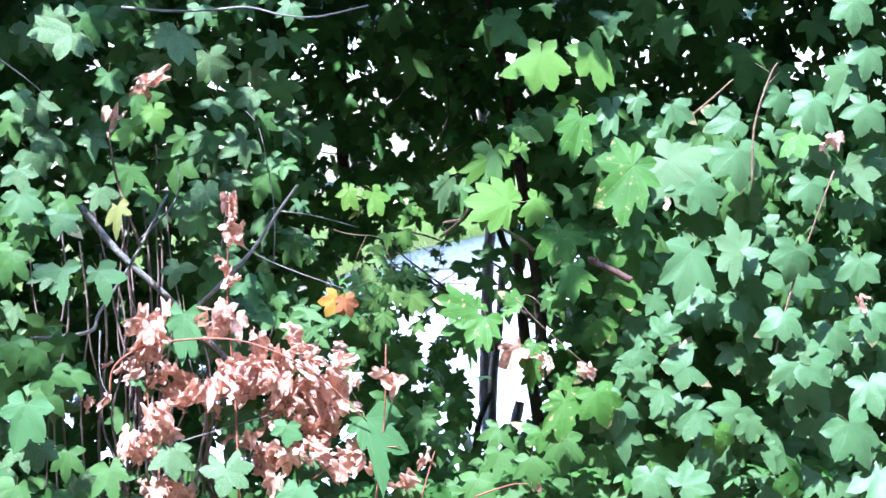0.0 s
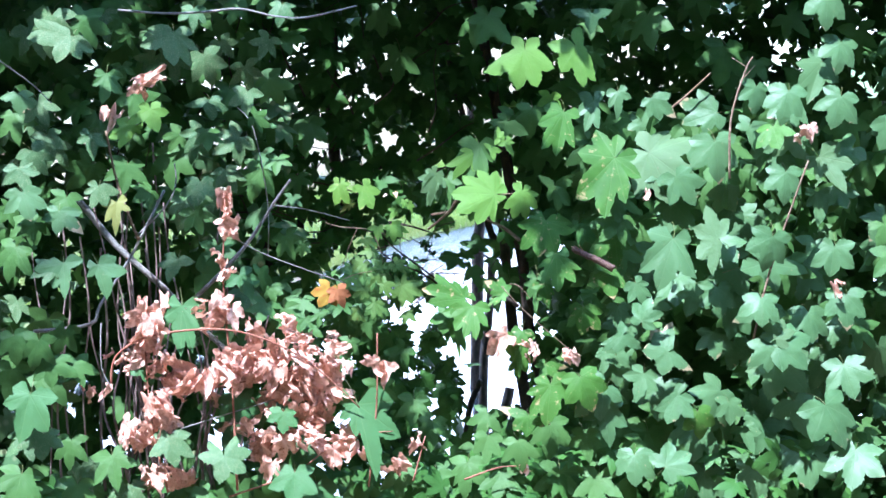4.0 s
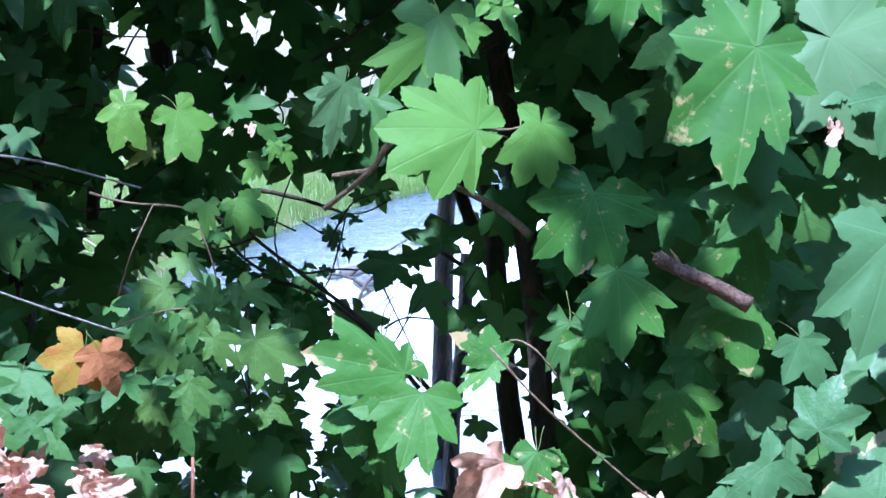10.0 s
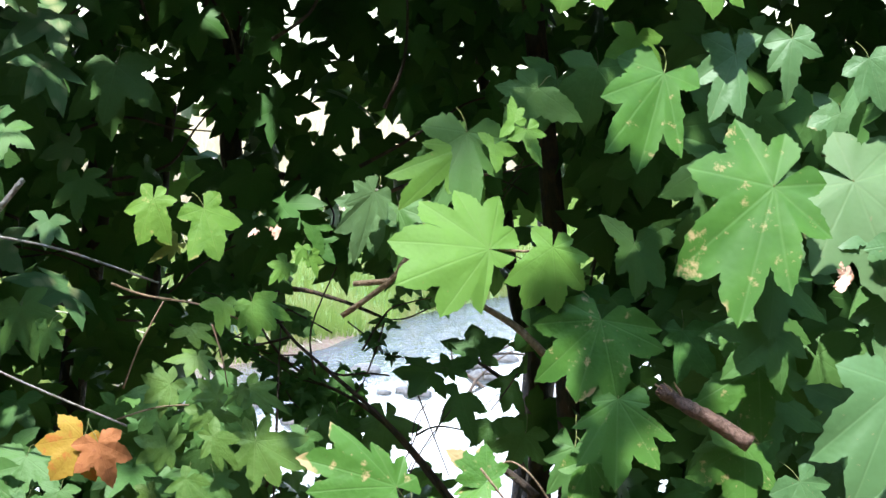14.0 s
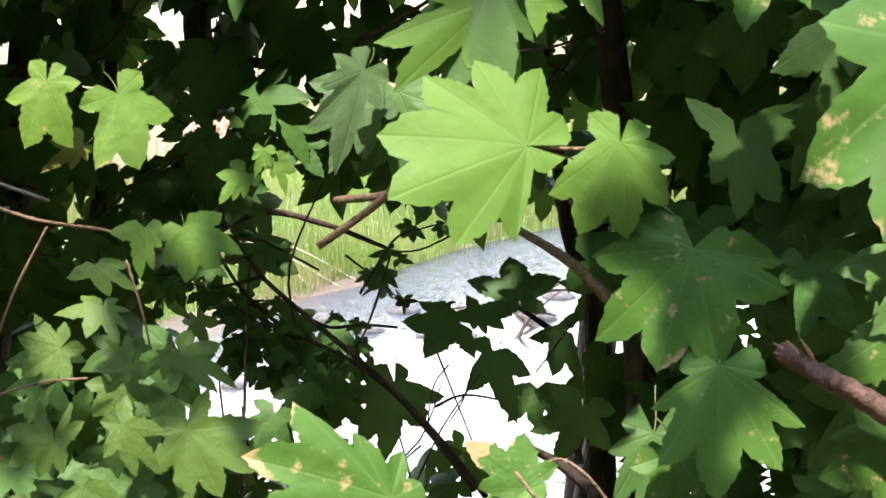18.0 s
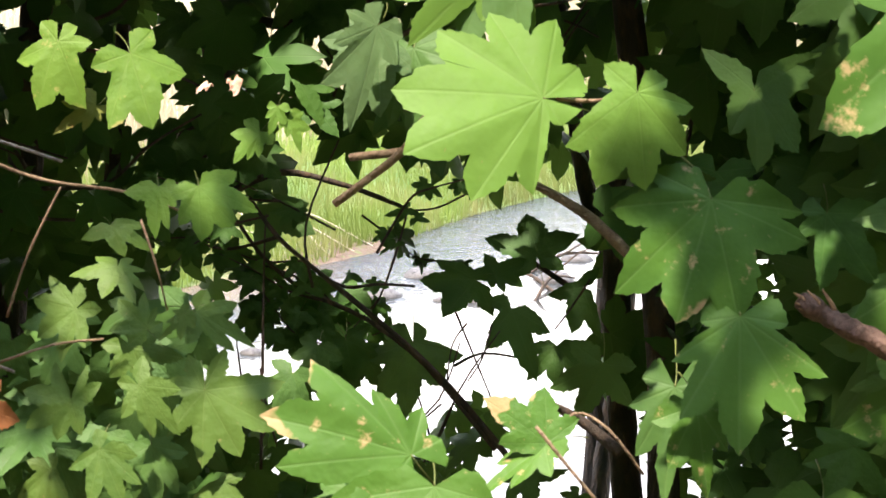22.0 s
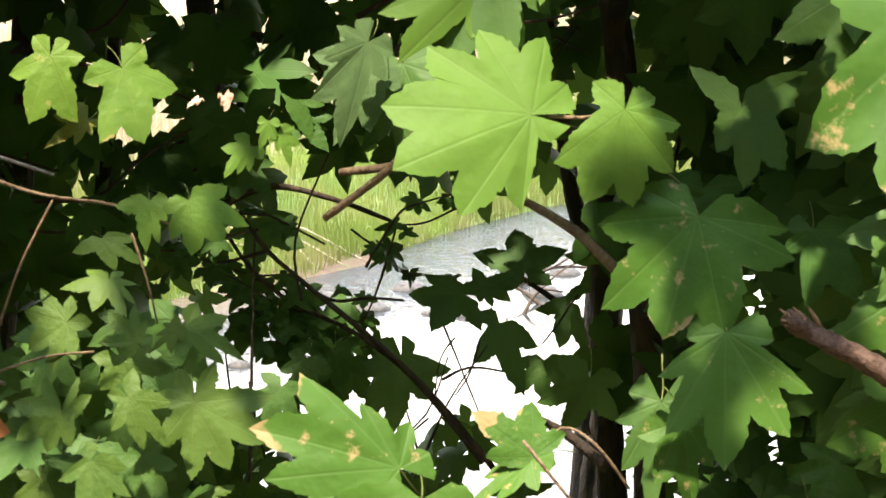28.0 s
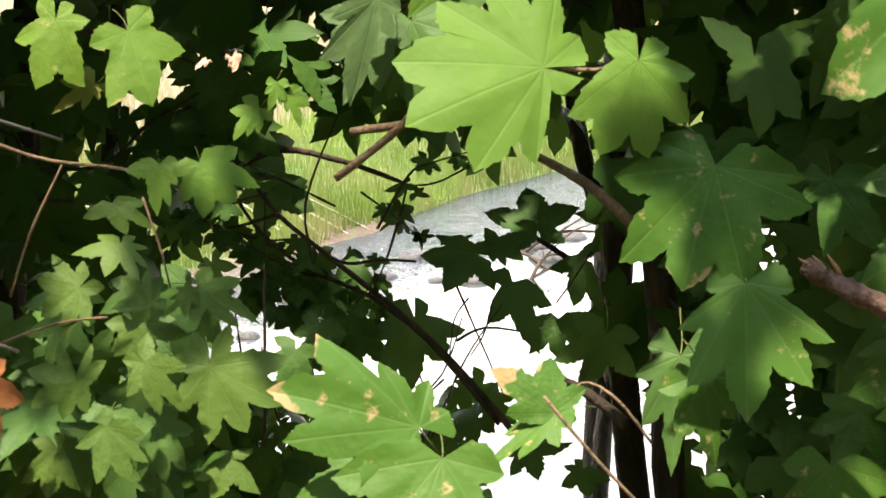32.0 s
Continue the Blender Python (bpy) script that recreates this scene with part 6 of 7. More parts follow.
withered(bramble, -0.958, -0.329, -0.09, 0.065, 198, -2, 39)
withered(bramble, -0.977, -0.340, -0.06, 0.065, 216, -3, -87)
withered(bramble, -0.979, -0.364, -0.03, 0.065, 197, 24, 9)
withered(bramble, -1.033, -0.325, -0.13, 0.049, 90, -41, -24)
withered(bramble, -1.054, -0.351, -0.10, 0.049, 41, 17, 37)
withered(bramble, -1.074, -0.320, -0.07, 0.049, 49, -19, 31)
withered(bramble, -1.110, -0.301, -0.04, 0.049, 79, -36, 42)
withered(bramble, -1.101, -0.388, -0.13, 0.041, 200, -3, 24)
withered(bramble, -1.122, -0.412, -0.10, 0.041, 212, -35, -43)
withered(bramble, -1.154, -0.391, -0.07, 0.041, 210, -29, 28)
withered(bramble, -1.159, -0.415, -0.04, 0.041, 197, -33, -44)
withered(bramble, -0.972, -0.465, -0.14, 0.073, 130, 19, -11)
withered(bramble, -0.941, -0.441, -0.11, 0.073, 155, 18, -2)
withered(bramble, -0.919, -0.409, -0.08, 0.073, 110, -70, -47)
withered(bramble, -0.935, -0.381, -0.05, 0.073, 158, -17, 7)
withered(bramble, -0.940, -0.491, -0.14, 0.073, 110, 14, 64)
withered(bramble, -0.947, -0.505, -0.11, 0.073, 103, 24, -11)
withered(bramble, -0.985, -0.469, -0.08, 0.073, 81, -71, 62)
withered(bramble, -1.003, -0.502, -0.05, 0.073, 127, 0, 24)
withered(bramble, -1.055, -0.527, -0.14, 0.065, 190, 23, -9)
withered(bramble, -1.023, -0.540, -0.11, 0.065, 166, 9, 42)
withered(bramble, -1.019, -0.549, -0.08, 0.065, 167, -19, 63)
withered(bramble, -0.984, -0.528, -0.05, 0.065, 205, 23, 11)
withered(bramble, -1.032, -0.544, -0.14, 0.057, 150, 5, 19)
withered(bramble, -0.994, -0.512, -0.11, 0.057, 199, -16, -6)
withered(bramble, -1.000, -0.547, -0.08, 0.057, 248, -2, 28)
withered(bramble, -0.964, -0.571, -0.05, 0.057, 298, -19, 47)
withered(bramble, -0.709, -0.518, -0.10, 0.065, 110, 58, 46)
withered(bramble, -0.717, -0.530, -0.07, 0.065, 128, -22, -14)
withered(bramble, -0.747, -0.524, -0.04, 0.065, 71, 22, -23)
withered(bramble, -0.774, -0.538, -0.01, 0.065, 25, -17, 40)
withered(bramble, -0.645, -0.553, -0.10, 0.073, 160, -26, 17)
withered(bramble, -0.662, -0.554, -0.07, 0.073, 193, -55, 22)
withered(bramble, -0.663, -0.584, -0.04, 0.073, 153, 23, -32)
withered(bramble, -0.672, -0.583, -0.01, 0.073, 195, -23, 23)
withered(bramble, -0.597, -0.579, -0.10, 0.082, 180, -3, 3)
withered(bramble, -0.593, -0.581, -0.07, 0.082, 179, -37, 11)
withered(bramble, -0.576, -0.606, -0.04, 0.082, 237, 52, 46)
withered(bramble, -0.602, -0.582, -0.01, 0.082, 208, 38, 20)
withered(bramble, -0.547, -0.564, -0.10, 0.082, 170, 35, -57)
withered(bramble, -0.517, -0.526, -0.07, 0.082, 116, -12, 11)
withered(bramble, -0.497, -0.530, -0.04, 0.082, 145, 36, -124)
withered(bramble, -0.483, -0.500, -0.01, 0.082, 151, 64, 35)
withered(bramble, -0.515, -0.582, -0.10, 0.065, 130, 12, 8)
withered(bramble, -0.489, -0.599, -0.07, 0.065, 149, 23, 4)
withered(bramble, -0.472, -0.636, -0.04, 0.065, 150, 22, -9)
withered(bramble, -0.455, -0.617, -0.01, 0.065, 165, 5, -53)
withered(bramble, -0.451, -0.617, -0.10, 0.073, 160, 22, 2)
withered(bramble, -0.448, -0.579, -0.07, 0.073, 126, -15, -9)
withered(bramble, -0.421, -0.584, -0.04, 0.073, 128, -9, -16)
withered(bramble, -0.402, -0.560, -0.01, 0.073, 171, -5, 25)
withered(bramble, -0.394, -0.603, -0.10, 0.073, 180, 38, 64)
withered(bramble, -0.370, -0.620, -0.10, 0.065, 160, -32, 13)
withered(bramble, -0.290, -0.672, -0.10, 0.090, 180, -53, -6)
withered(bramble, -0.257, -0.656, -0.10, 0.073, 150, -13, 28)
withered(bramble, -0.189, -0.595, -0.08, 0.057, 160, 6, -60)
withered(bramble, -0.206, -0.611, -0.08, 0.049, 200, -3, 13)
withered(bramble, -0.964, -0.646, -0.12, 0.081, 190, 50, -24)
withered(bramble, -0.957, -0.654, -0.09, 0.081, 245, -22, 10)
withered(bramble, -0.989, -0.665, -0.06, 0.081, 257, -55, 63)
withered(bramble, -0.977, -0.669, -0.03, 0.081, 276, -38, -28)
withered(bramble, -0.932, -0.663, -0.12, 0.081, 170, -42, 1)
withered(bramble, -0.933, -0.637, -0.09, 0.081, 133, 6, -28)
withered(bramble, -0.905, -0.671, -0.06, 0.081, 131, -51, 19)
withered(bramble, -0.929, -0.690, -0.03, 0.081, 87, -42, -17)
withered(bramble, -0.633, -0.645, -0.08, 0.074, 200, 21, 0)
withered(bramble, -0.657, -0.608, -0.05, 0.074, 194, -26, -11)
withered(bramble, -0.644, -0.583, -0.02, 0.074, 215, 37, 0)
withered(bramble, -0.645, -0.620, 0.01, 0.074, 249, -12, 26)
withered(bramble, 0.118, -0.702, -0.10, 0.049, 160, -32, -32)
withered(bramble, -0.950, 0.511, -0.10, 0.065, 80, -69, 1)
withered(bramble, -0.967, 0.496, -0.10, 0.065, 220, -31, -3)
withered(bramble, -1.033, 0.427, -0.05, 0.074, 200, 40, 17)
withered(bramble, 0.163, -0.344, -0.10, 0.057, 160, 56, 38)
withered(bramble, 0.284, -0.373, -0.10, 0.049, 150, -22, -12)
withered(bramble, 1.025, 0.260, -0.15, 0.049, 180, -12, -48)
withered(bramble, -0.202, 0.148, 0.20, 0.023, 165, 54, 22)
withered(bramble, 0.539, 0.097, -0.10, 0.033, 185, 15, 119)
withered(bramble, 0.257, -0.378, -0.12, 0.035, 100, 18, 22)

withered(bramble, 0.133, -0.333, -0.12, 0.034, 128, 14, -14)
withered(bramble, 0.260, -0.380, -0.12, 0.032, 152, 22, -8)
withered(bramble, -0.908, 0.512, -0.14, 0.100, 259, 25, 14)
withered(bramble, 1.046, 0.268, -0.12, 0.051, 161, 35, 23)
withered(bramble, 0.280, -0.381, -0.12, 0.040, 138, 22, 11)
withered(bramble, 1.088, -0.222, -0.12, 0.056, 151, 34, 3)
withered(bramble, -0.987, -0.165, -0.13, 0.100, 216, -24, 23)
withered(bramble, -0.963, -0.175, -0.13, 0.103, 172, 4, 19)
withered(bramble, -0.983, -0.440, -0.12, 0.084, 176, 35, -15)
withered(bramble, -0.976, -0.448, -0.12, 0.098, 134, 16, -27)
withered(bramble, -1.042, -0.501, -0.12, 0.085, 223, 32, -20)
withered(bramble, -1.017, -0.301, -0.12, 0.054, 242, -18, -7)
withered(bramble, -0.937, -0.305, -0.12, 0.059, 164, 5, 25)
withered(bramble, -0.731, 0.163, -0.12, 0.094, 177, -10, -6)
withered(bramble, -0.735, 0.082, -0.12, 0.075, 153, 9, -24)
withered(bramble, -0.753, -0.152, -0.12, 0.104, 201, 11, -15)
withered(bramble, -0.751, -0.170, -0.12, 0.092, 161, -25, 16)

withered(bramble, 0.087, -0.304, -0.12, 0.092, 242, 15, -15, ((-87, 0.55), (-49, 1.11), (0, 1.00), (37, 0.80), (80, 0.34)))
withered(bramble, -0.310, -0.364, -0.14, 0.052, 276, -20, 12, ((-162, 1.56), (-134, 1.74), (-103, 1.82), (0, 1.00), (33, 0.91)))
withered(bramble, -0.271, -0.382, -0.13, 0.072, 204, 25, -20, ((-96, 0.55), (0, 1.00), (50, 0.70)))

# more of the bare vines that climb through the hedge
vines = random.Random(8)
for k in range(20):
    a, c = vines.uniform(-1.13, -0.80), vines.uniform(0.05, 0.25)
    top, sway = vines.uniform(-0.30, 0.25), vines.uniform(-0.06, 0.06)
    pts, x = [], a
    for n in range(7):
        pts.append((x, -0.85 + (top + 0.85) * n / 6, c + vines.uniform(-0.03, 0.03)))
        x += vines.gauss(sway * 0.3, 0.022)
    stem(hedge, "vine", vines.uniform(0.003, 0.006), 0.0025, *pts)

# trunks of the tree by the water
for pts, r0, r1 in (
    (((0.02, 1.4, 1.5), (0.10, 0.7, 1.4), (0.175, 0.259, 1.30), (0.183, 0.188, 1.30), (0.192, 0.117, 1.30), (0.206, 0.046, 1.30), (0.227, -0.010, 1.30), (0.251, -0.065, 1.30)), 0.010, 0.014),
    (((0.220, 0.070, 1.00), (0.222, -0.010, 1.00), (0.224, -0.096, 1.00), (0.227, -0.183, 1.00), (0.232, -0.270, 1.00), (0.240, -0.372, 1.00), (0.27, -0.60, 1.02), (0.29, -1.14, 1.05)), 0.017, 0.021),
    (((0.10, 1.8, 1.2), (0.16, 0.9, 0.95), (0.222, 0.307, 0.85), (0.240, 0.163, 0.85), (0.253, 0.032, 0.85), (0.262, -0.079, 0.85), (0.271, -0.217, 0.85), (0.273, -0.355, 0.85), (0.32, -0.55, 0.9), (0.36, -1.12, 0.95)), 0.018, 0.021),
    (((0.354, 1.600, 3.45), (0.404, 0.310, 3.50), (0.386, 0.025, 3.50), (0.365, -0.274, 3.50), (0.341, -0.620, 3.50), (0.326, -0.760, 3.50), (0.287, -0.921, 3.50), (0.227, -1.180, 3.50)), 0.021, 0.036),
    (((0.390, -0.052, 3.00), (0.368, -0.260, 3.00), (0.333, -0.467, 3.00), (0.315, -0.690, 3.00)), 0.017, 0.021),
    (((0.391, -0.575, 2.60), (0.358, -0.687, 2.60), (0.312, -0.768, 2.60), (0.277, -0.818, 2.60), (0.157, -1.140, 2.60)), 0.020, 0.030),
    (((0.05, -1.10, 1.6), (0.09, -0.85, 1.6), (0.12, -0.62, 1.6), (0.16, -0.50, 1.5)), 0.014, 0.010),
    (((-0.62, -1.14, 1.2), (-0.60, -0.2, 1.2), (-0.55, 0.4, 1.2), (-0.62, 1.5, 1.3)), 0.030, 0.018),
    (((-0.30, 0.1, 1.4), (-0.33, 0.5, 1.3), (-0.25, 1.5, 1.3)), 0.024, 0.016),
):
    n = len(pts)
    tube("trunk", [at(*p) for p in pts], [r0 + (r1 - r0) * i / (n - 1) for i in range(n)], BARK, back, 12, 0.07)

# leaves of the tree behind, in the shaded green, over and beside the opening
fill = random.Random(21)
poses = []
while len(poses) < 4700:
    c = fill.uniform(0.65, 1.8)
    a = fill.uniform(-1.6, 1.5) * (1 + c / 7)
    b = fill.uniform(-0.9, 0.95) * (1 + c / 7)
    if fill.random() < (0, 0.88, 0.985)[clear(a, b, c)]:
        continue
    far = 1 + c / 3.15
    if -0.47 < -0.31 + (a + 0.31) / far < -0.06 and -0.58 < b / far < -0.20 and fill.random() < 0.93:   # thinner, with the river shining through
        continue
    if b < -0.2 and fill.random() > 0.75:
        continue
    if -0.30 < a / (1 + c / 4) < 0.25 and noise.noise((a * 5.0, b * 5.0, c * 3.0)) < -0.44:
        continue
    if b > -0.08 and -0.30 < a / (1 + c / 4) < 0.26 and noise.noise((a * 12 / (1 + c / 4), b * 12 / (1 + c / 4), 2.0)) < -0.47:
        continue
    poses.append((c, leaf_pose(a, b, c, fill.uniform(0.045, 0.085), 180 + fill.gauss(0, 40), fill.gauss(25, 25), fill.gauss(0, 30)), 0))
for k in range(30):   # twigs that hang low over the water's edge
    c = fill.uniform(0.3, 0.9)
    poses.append((c, leaf_pose(fill.uniform(-0.55, -0.16), fill.uniform(-0.66, -0.27), c, fill.uniform(0.05, 0.09), 185 + fill.gauss(0, 30), fill.gauss(25, 20), fill.gauss(0, 25)), 0))
for k in range(330):   # higher and farther back
    c = fill.uniform(1.2, 2.4)
    a, b = fill.uniform(-1.7, 0.5), fill.uniform(0.20, 1.15)
    if clear(a, b, c) == 0 and noise.noise((a * 9 / (1 + c / 4), b * 9 / (1 + c / 4), 2.0)) > -0.20:
        poses.append((c, leaf_pose(a, b, c, fill.uniform(0.06, 0.10), 185 + fill.gauss(0, 35), fill.gauss(25, 20), fill.gauss(0, 25)), 0))
for k in range(680):   # the heart of the shrub, round the trunks, filled with the shaded green
    c = fill.uniform(0.55, 1.3)
    a, b = fill.uniform(0.25, 0.95) * (1 + c / 4), fill.uniform(-0.85, 0.45)
    if clear(a, b, c) == 0:
        poses.append((c, leaf_pose(a, b, c, fill.uniform(0.06, 0.10), 185 + fill.gauss(0, 35), fill.gauss(25, 20), fill.gauss(0, 25)), 0))
for k in range(220):   # behind the bare vines
    c = fill.uniform(0.6, 1.2)
    poses.append((c, leaf_pose(fill.uniform(-1.6, -0.85), fill.uniform(-0.85, 0.0), c, fill.uniform(0.06, 0.10), 185 + fill.gauss(0, 30), fill.gauss(25, 20), fill.gauss(0, 25)), 0))
for k in range(130):   # between the bare vines and the opening
    c, u, v = fill.uniform(0.9, 1.6), fill.uniform(-0.70, -0.42), fill.uniform(-0.18, 0.32)
    far = 1 + c / 3.15
    poses.append((c, leaf_pose(-0.31 + (u + 0.31) * far, v * far, c, fill.uniform(0.05, 0.09), 185 + fill.gauss(0, 40), fill.gauss(25, 25), fill.gauss(0, 30)), 0))
for k in range(1050):   # small leaves low down in front of the bright water
    c, v = fill.uniform(0.8, 2.0), fill.uniform(-0.56, -0.19)
    u = fill.uniform(-0.52, -0.06)
    if noise.noise((u * 16.0, v * 16.0, 9.0)) + 0.5 * noise.noise((u * 40.0, v * 40.0, 4.0)) < -0.06 or (u > -0.11 and fill.random() < 0.5):
        continue
    far = 1 + c / 3.15
    poses.append((c, leaf_pose(-0.31 + (u + 0.31) * far, -0.044 + (v + 0.044) * far, c, fill.uniform(0.030, 0.060), 185 + fill.gauss(0, 45), fill.gauss(25, 25), fill.gauss(0, 30)), 0))
for k in range(20):   # their twigs
    c, u, v, an = fill.uniform(0.9, 1.8), fill.uniform(-0.5, -0.1), fill.uniform(-0.5, -0.22), fill.uniform(0.4, 2.4)
    pts = [(u * (1 + c / 3.15) + 0.1 * c, v * (1 + c / 3.15), c)]
    for n in range(4):
        an += fill.gauss(0, 0.25)
        pts.append((pts[-1][0] + 0.05 * math.cos(an), pts[-1][1] + 0.05 * math.sin(an), c))
    stem(back, "twig", 0.003, 0.001, *pts)
scatter(back, poses, "d", 230, "crown", 400, 5)

for k in range(46):   # bare twigs among its leaves
    c = fill.uniform(0.55, 0.95)
    a, b, an = fill.uniform(-1.1, 0.0), fill.uniform(-0.15, 0.7), fill.uniform(-0.5, 2.2)
    pts = [(a, b, c)]
    for n in range(4):
        an += fill.gauss(0, 0.25)
        pts.append((pts[-1][0] + 0.07 * math.cos(an), pts[-1][1] + 0.07 * math.sin(an), c + 0.01 * n))
    if not any(clear(*q) for q in pts):
        stem(back, "twig", 0.0034, 0.0012, *pts)

# fine sprays in front of the far bank
for k in range(12):
    c = fill.uniform(0.65, 1.0)
    a, b, an = fill.uniform(-0.22, -0.07) * (1 + c / 2.2), fill.uniform(-0.11, 0.055) * (1 + c / 2.2), fill.uniform(-0.9, 0.9) + fill.choice((0, math.pi))
    pts = [(a, b, c)]
    for n in range(3):
        an += fill.gauss(0, 0.35)
        pts.append((pts[-1][0] + 0.05 * math.cos(an), pts[-1][1] + 0.04 * math.sin(an), c + 0.01 * n))
    stem(back, "twig", 0.0016, 0.0008, *pts)
    for x, y, z in pts[1:]:
        for n in range(2):
            ob = new("leaf", rng.choice(LEAF_MESHES["d"]))
            ob.parent = back
            ob.matrix_local = Matrix.Translation(local(back)) @ leaf_pose(x + fill.gauss(0, 0.006), y, z, fill.uniform(0.018, 0.036), 180 + fill.gauss(0, 55), fill.gauss(35, 25), fill.gauss(0, 30))

# unseen crown added overhead to shade the thicket; breaks in it light chosen leaves
shade = random.Random(77)
BREAKS = [(at(0.12, -0.04, 0.80), 0.06), (at(-0.09, 0.04, 0.80), 0.06), (at(-0.19, 0.18, 0.80), 0.09), (at(-0.04, -0.20, -0.06), 0.11), (at(-0.06, 0.15, 0.28), 0.09), (at(-0.30, 0.14, 0.18), 0.17), (at(-0.19, 0.05, 0.12), 0.06), (at(-0.33, -0.05, 0.0), 0.05), (at(-0.05, 0.22, -0.03), 0.06), (at(0.01, 0.22, -0.03), 0.06), (at(0.07, 0.22, -0.03), 0.06), (at(0.13, 0.22, -0.03), 0.06), (at(0.25, -0.05, -0.04), 0.045), (at(-0.42, -0.50, -0.12), 0.28), (at(-0.72, -0.52, -0.12), 0.18), (at(-0.60, -0.05, -0.1), 0.08), (at(-0.13, 0.02, 0.2), 0.06), (at(0.46, 0.24, -0.1), 0.19), (at(0.28, 0.30, 0.05), 0.11), (at(-0.05, 0.08, 0.2), 0.06), (at(0.17, 0.50, 0.0), 0.09), (at(0.31, 0.52, 0.0), 0.09)]

for k in range(26):   # more gaps, added to dapple the crown behind
    BREAKS.append((at(shade.uniform(-1.5, -0.05), shade.uniform(0.05, 0.85), shade.uniform(0.7, 1.3)), shade.uniform(0.025, 0.055)))


def shades(m):
    for q, r in BREAKS:
        d = m.translation - q
        if (d - d.dot(sun_dir) * sun_dir).length < r:
            return False
    return True


poses = []
while len(poses) < 11800:
    a, b, c = shade.uniform(-2.6, 2.6), shade.uniform(0.88, 3.2), shade.uniform(-0.18, 2.8)
    poses.append((leaf_pose(a, b, c, shade.uniform(0.09, 0.14), shade.uniform(0, 360), shade.gauss(60, 25), shade.gauss(0, 30)), 0))
for k in range(48):   # an unseen spray over the shrub, added to shade its right side
    poses.append((leaf_pose(shade.uniform(-0.03, 0.24), shade.uniform(0.87, 1.15), shade.uniform(-0.55, 0.10), shade.uniform(0.09, 0.13), shade.uniform(0, 360), shade.gauss(60, 20), shade.gauss(0, 30)), 0))
for k in range(15):   # and its outer end, added to darken the front right leaves
    poses.append((leaf_pose(shade.uniform(-0.095, 0.03), shade.uniform(0.90, 1.18), shade.uniform(-0.70, -0.42), shade.uniform(0.09, 0.13), shade.uniform(0, 360), shade.gauss(60, 20), shade.gauss(0, 30)), 0))
for lo, hi, n in ((-0.85, -0.50, 13), (-1.6, -0.86, 14)):   # thinner sprays over the hedge, out of view, added for partial shade
    for k in range(n):
        poses.append((leaf_pose(shade.uniform(lo, hi), shade.uniform(0.90, 1.2), shade.uniform(-0.7, -0.05), shade.uniform(0.09, 0.13), shade.uniform(0, 360), shade.gauss(60, 20), shade.gauss(0, 30)), 0))
foliage("canopy", back, [q for q in poses if shades(q[0])], [SHADED_GREEN], 420, 3)

# unseen hedges at both sides, behind the path and overhead, added to cut skylight
row = empty("unseen_hedgerow", "unseen green hedge added around the path to cut the skylight", "hedge", (0, 0.8, 0.3))
poses = []
for k in range(17000):
    u = fill.random()
    if u < 0.28:
        p = Vector((fill.choice((-1, 1)) * fill.uniform(1.75, 6.0), fill.uniform(-0.1, 2.0), fill.uniform(0.2, 4.5)))
    elif u < 0.50:
        p = Vector((fill.choice((-1, 1)) * fill.uniform(3.6, 5.2), fill.uniform(-10, 0), fill.uniform(0.3, 6.0)))
    elif u < 0.70:
        p = Vector((fill.uniform(-5, 5), fill.uniform(-11.5, -9.8), fill.uniform(0.3, 6.0)))
    else:
        p = Vector((fill.uniform(-5, 5), fill.uniform(-11, -3.2), fill.uniform(4.6, 6.6)))
    m = Matrix.Translation(p) @ Euler((fill.uniform(0, 6.3), fill.uniform(0, 6.3), fill.uniform(0, 6.3))).to_matrix().to_4x4() @ Matrix.Scale(fill.uniform(0.28, 0.46), 4)
    poses.append((m, 0))
foliage("leaves", row, poses, [SHADED_GREEN], 480, 3)
# trunks and limbs to carry these added leaves
for x, y in ((-4.4, -9.0), (-4.4, -5.5), (-4.3, -2.0), (4.4, -9.2), (4.4, -5.8), (4.3, -2.2), (0.5, -10.8), (-2.2, 1.2), (2.6, 1.1)):
    reach = 0.62 if y < -1 else 0.9
    tube("trunk", [(x, y, 0.0), (x * 0.99, y + 0.1, 2.0), (x * 0.93, y, 3.8), (x * reach, y * 0.97, 5.2)], [0.13, 0.11, 0.09, 0.05], BARK, row, 10, 0.06)
    if y < -1:
        tube("limb", [(x * 0.93, y, 3.8), (x * 0.6, y + 0.5, 5.0), (x * 0.15, y + 0.9, 5.6)], [0.06, 0.045, 0.02], BARK, row, 8, 0.06)

# deeper leaves of the shrub and the hedge
poses = []
while len(poses) < 720:
    c = fill.uniform(0.05, 0.5)
    a, b = fill.uniform(0.42, 1.45), fill.uniform(-0.85, 0.85)
    if (b > 0.36 and a > 0.5 and fill.random() < 0.85) or fill.random() < 0.25:
        continue
    c += 0.15
    poses.append((c, leaf_pose(a, b, c, fill.uniform(0.06, 0.13), 185 + fill.gauss(0, 35), fill.gauss(20, 20), fill.gauss(0, 25)), 0))
for k in range(46):
    c = fill.uniform(0.12, 0.42)
    poses.append((c, leaf_pose(fill.uniform(-0.42, -0.25), fill.uniform(-0.26, -0.06), c, fill.uniform(0.045, 0.075), 190 + fill.gauss(0, 30), fill.gauss(20, 15), fill.gauss(0, 20)), 0))
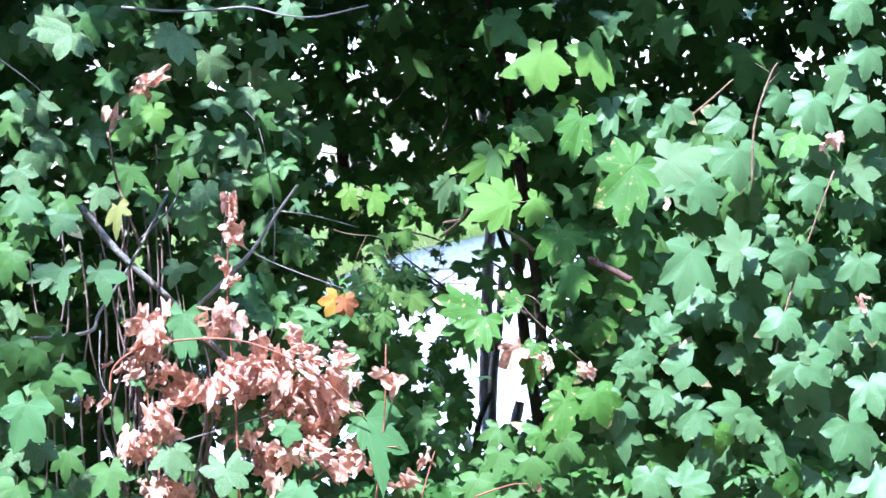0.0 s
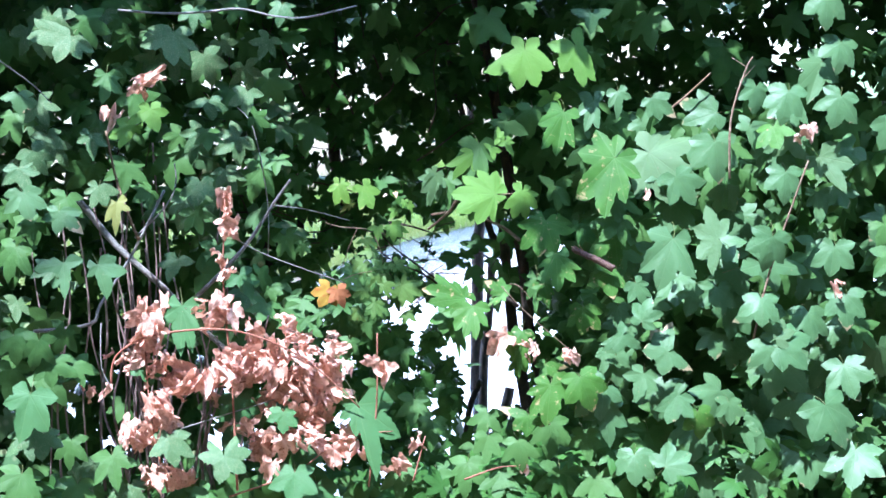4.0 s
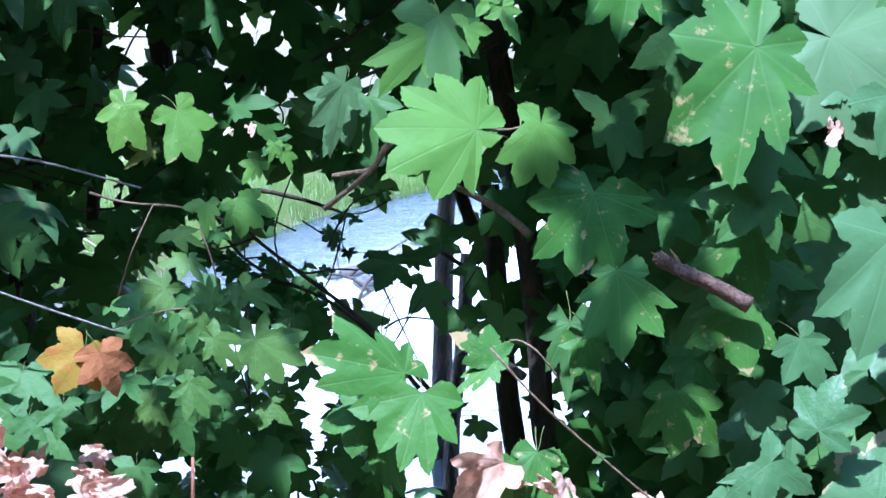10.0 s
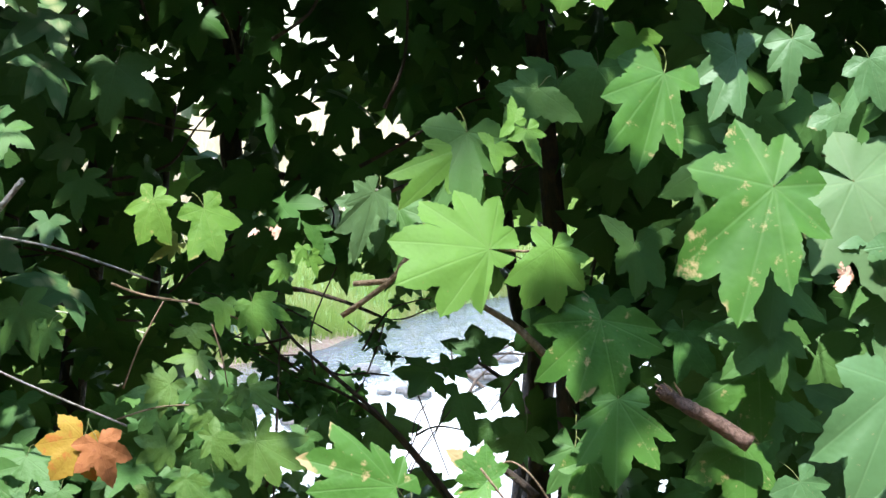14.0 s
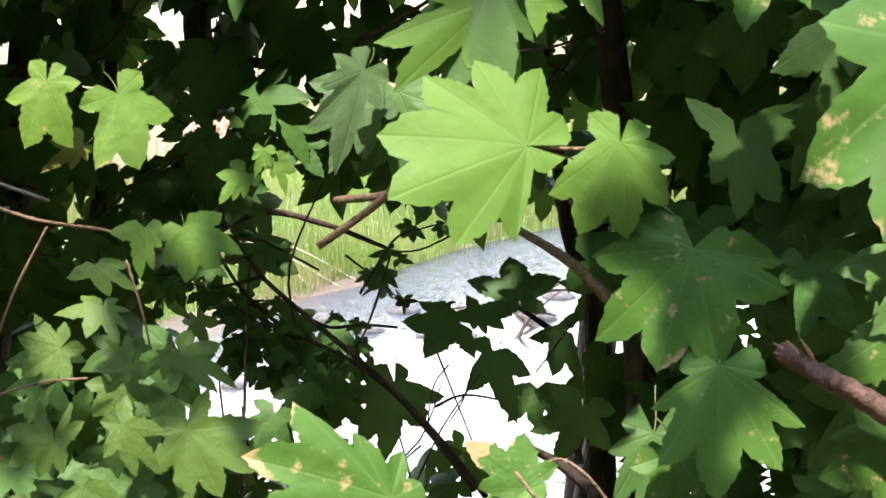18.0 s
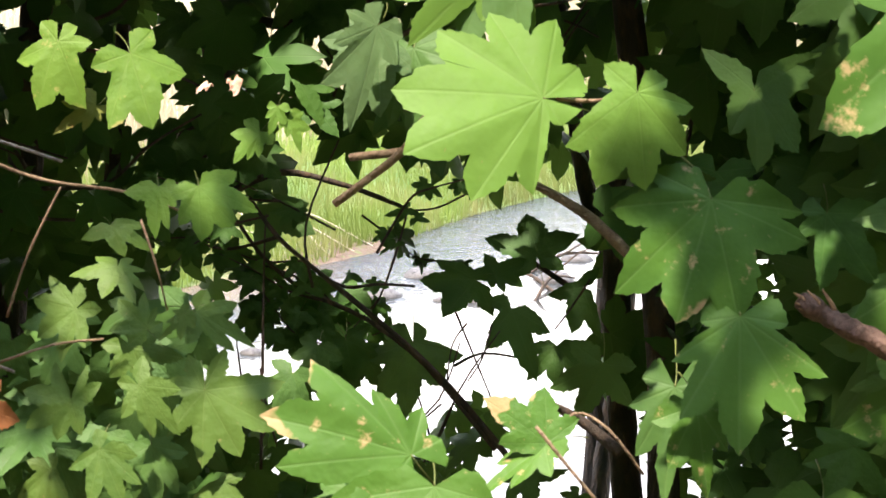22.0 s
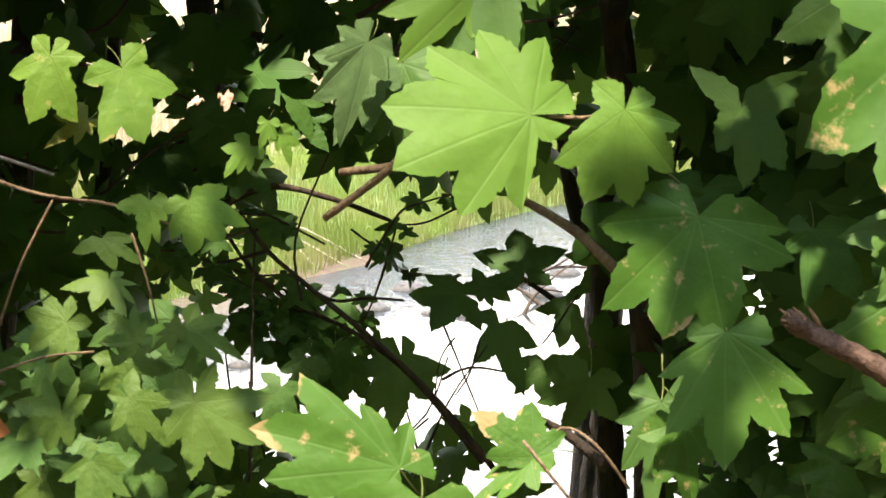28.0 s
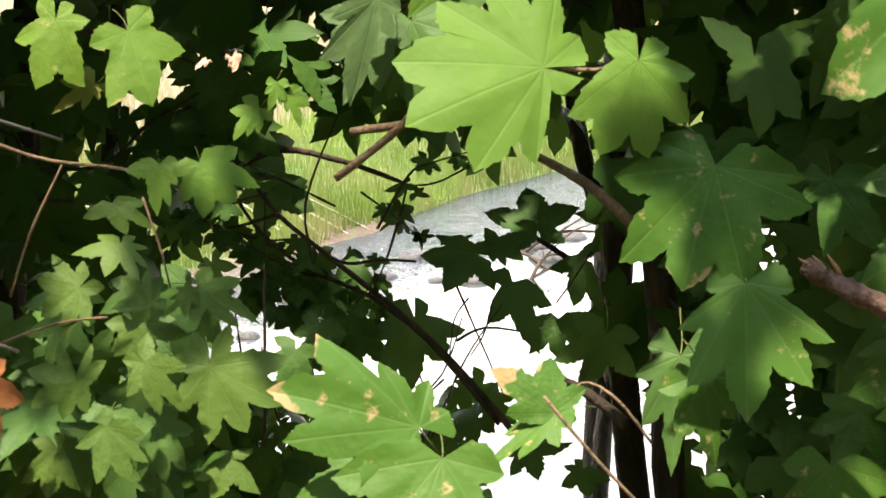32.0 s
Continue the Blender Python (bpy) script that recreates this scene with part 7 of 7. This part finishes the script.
for k in range(110):   # nearer ones, in the light
    c = fill.uniform(-0.03, 0.2)
    a, b = fill.uniform(0.46, 1.4), fill.uniform(-0.8, 0.28)
    poses.append((c, leaf_pose(a, b, c, fill.uniform(0.07, 0.12), 185 + fill.gauss(0, 30), fill.gauss(22, 14), fill.gauss(0, 20)), 0 if fill.random() < 0.45 else 1))
scatter(maple, poses, "gl", 240, "inner_leaves", 440, 5)
poses = []
while len(poses) < 420:
    c = fill.uniform(0.05, 0.5)
    a, b = fill.uniform(-1.7, -0.5), fill.uniform(-0.85, 0.9)
    if -1.27 < a < -0.82 and -0.6 < b < 0.1 and fill.random() < 0.92:
        continue
    poses.append((c, leaf_pose(a, b, c, fill.uniform(0.05, 0.11), 185 + fill.gauss(0, 35), fill.gauss(20, 20), fill.gauss(0, 25)), 0 if fill.random() < 0.6 else 1))
scatter(hedge, poses, "gs", 150, "inner_leaves", 460, 5)

poses = []
for k in range(800):
    c = fill.uniform(-0.1, 0.7)
    poses.append((leaf_pose(fill.uniform(-1.6, 1.5), fill.uniform(-0.95, -0.68), c, fill.uniform(0.05, 0.10), 180 + fill.gauss(0, 70), fill.gauss(45, 25), fill.gauss(0, 30)), 0))
foliage("low_leaves", hedge, poses, [SHADED_GREEN], 470, 5)

# bleached reeds lying on the far bank, drift branches in the shallows
def reed(x, y, ln, an, lift):
    z = ground_height(x, y) + 0.05
    e = empty("dry_reed", "bleached dry reed stalk lying over the grassy far bank", "reed", (x, y, z), "reeds on the far bank")
    dx, dy = math.cos(an) * ln, math.sin(an) * ln
    tube("stalk", [(x, y, z - 0.06), (x + dx * 0.5, y + dy * 0.5, z + lift * 0.6), (x + dx, y + dy, z + lift)], [0.0045, 0.0035, 0.002], STRAWSTEM, e, 6, 0.05)


for k in range(7):
    x = -0.75 + 0.09 * k + rng.uniform(-0.05, 0.05)
    reed(x, bank_edge(x) + rng.uniform(0.15, 0.9), rng.uniform(0.5, 0.9), rng.uniform(2.4, 3.7), rng.uniform(0.12, 0.35))


def drift(x, y, ln, an):
    e = empty("drift_branch", "dark wet branch lying in the shallow river", "branch", (x, y, 0.0), "branches in the river")
    dx, dy = math.cos(an) * ln, math.sin(an) * ln
    tube("branch", [(x, y, -0.02), (x + dx * 0.4, y + dy * 0.4, 0.06), (x + dx, y + dy, 0.03)], [0.008, 0.006, 0.003], BARK, e, 8, 0.1)
    tube("side_twig", [(x + dx * 0.4, y + dy * 0.4, 0.06), (x + dx * 0.6 + 0.06, y + dy * 0.6, 0.13), (x + dx * 0.75 + 0.12, y + dy * 0.7, 0.16)], [0.004, 0.003, 0.0015], BARK, e, 6, 0.1)


drift(0.28, 6.7, 0.45, 0.5)
drift(0.40, 6.3, 0.40, 2.6)
drift(0.30, 6.1, 0.35, 1.1)

# stones in the shallows
def stone(x, y, s, seed):
    bm = bmesh.new()
    bmesh.ops.create_icosphere(bm, subdivisions=2, radius=1)
    for v in bm.verts:
        k = 1 + 0.25 * noise.noise(v.co * 1.3 + Vector((seed, 0, 0)))
        v.co = Vector((v.co.x * k * s, v.co.y * k * s * 0.8, v.co.z * k * s * 0.45))
    me = bpy.data.meshes.new("stone")
    bm.to_mesh(me)
    bm.free()
    me.polygons.foreach_set("use_smooth", [True] * len(me.polygons))
    me.materials.append(STONE)
    ob = new("stone", me)
    ob.location = (x, y, 0.0)
    return tagged(ob, "grey river stone standing out of the shallow water", "stone", "stones in the river")


for k in range(14):
    stone(-0.55 + 0.09 * k + rng.uniform(-0.1, 0.1), 5.6 + 0.12 * k + rng.uniform(-0.5, 0.5), rng.uniform(0.03, 0.08), k * 3.1)
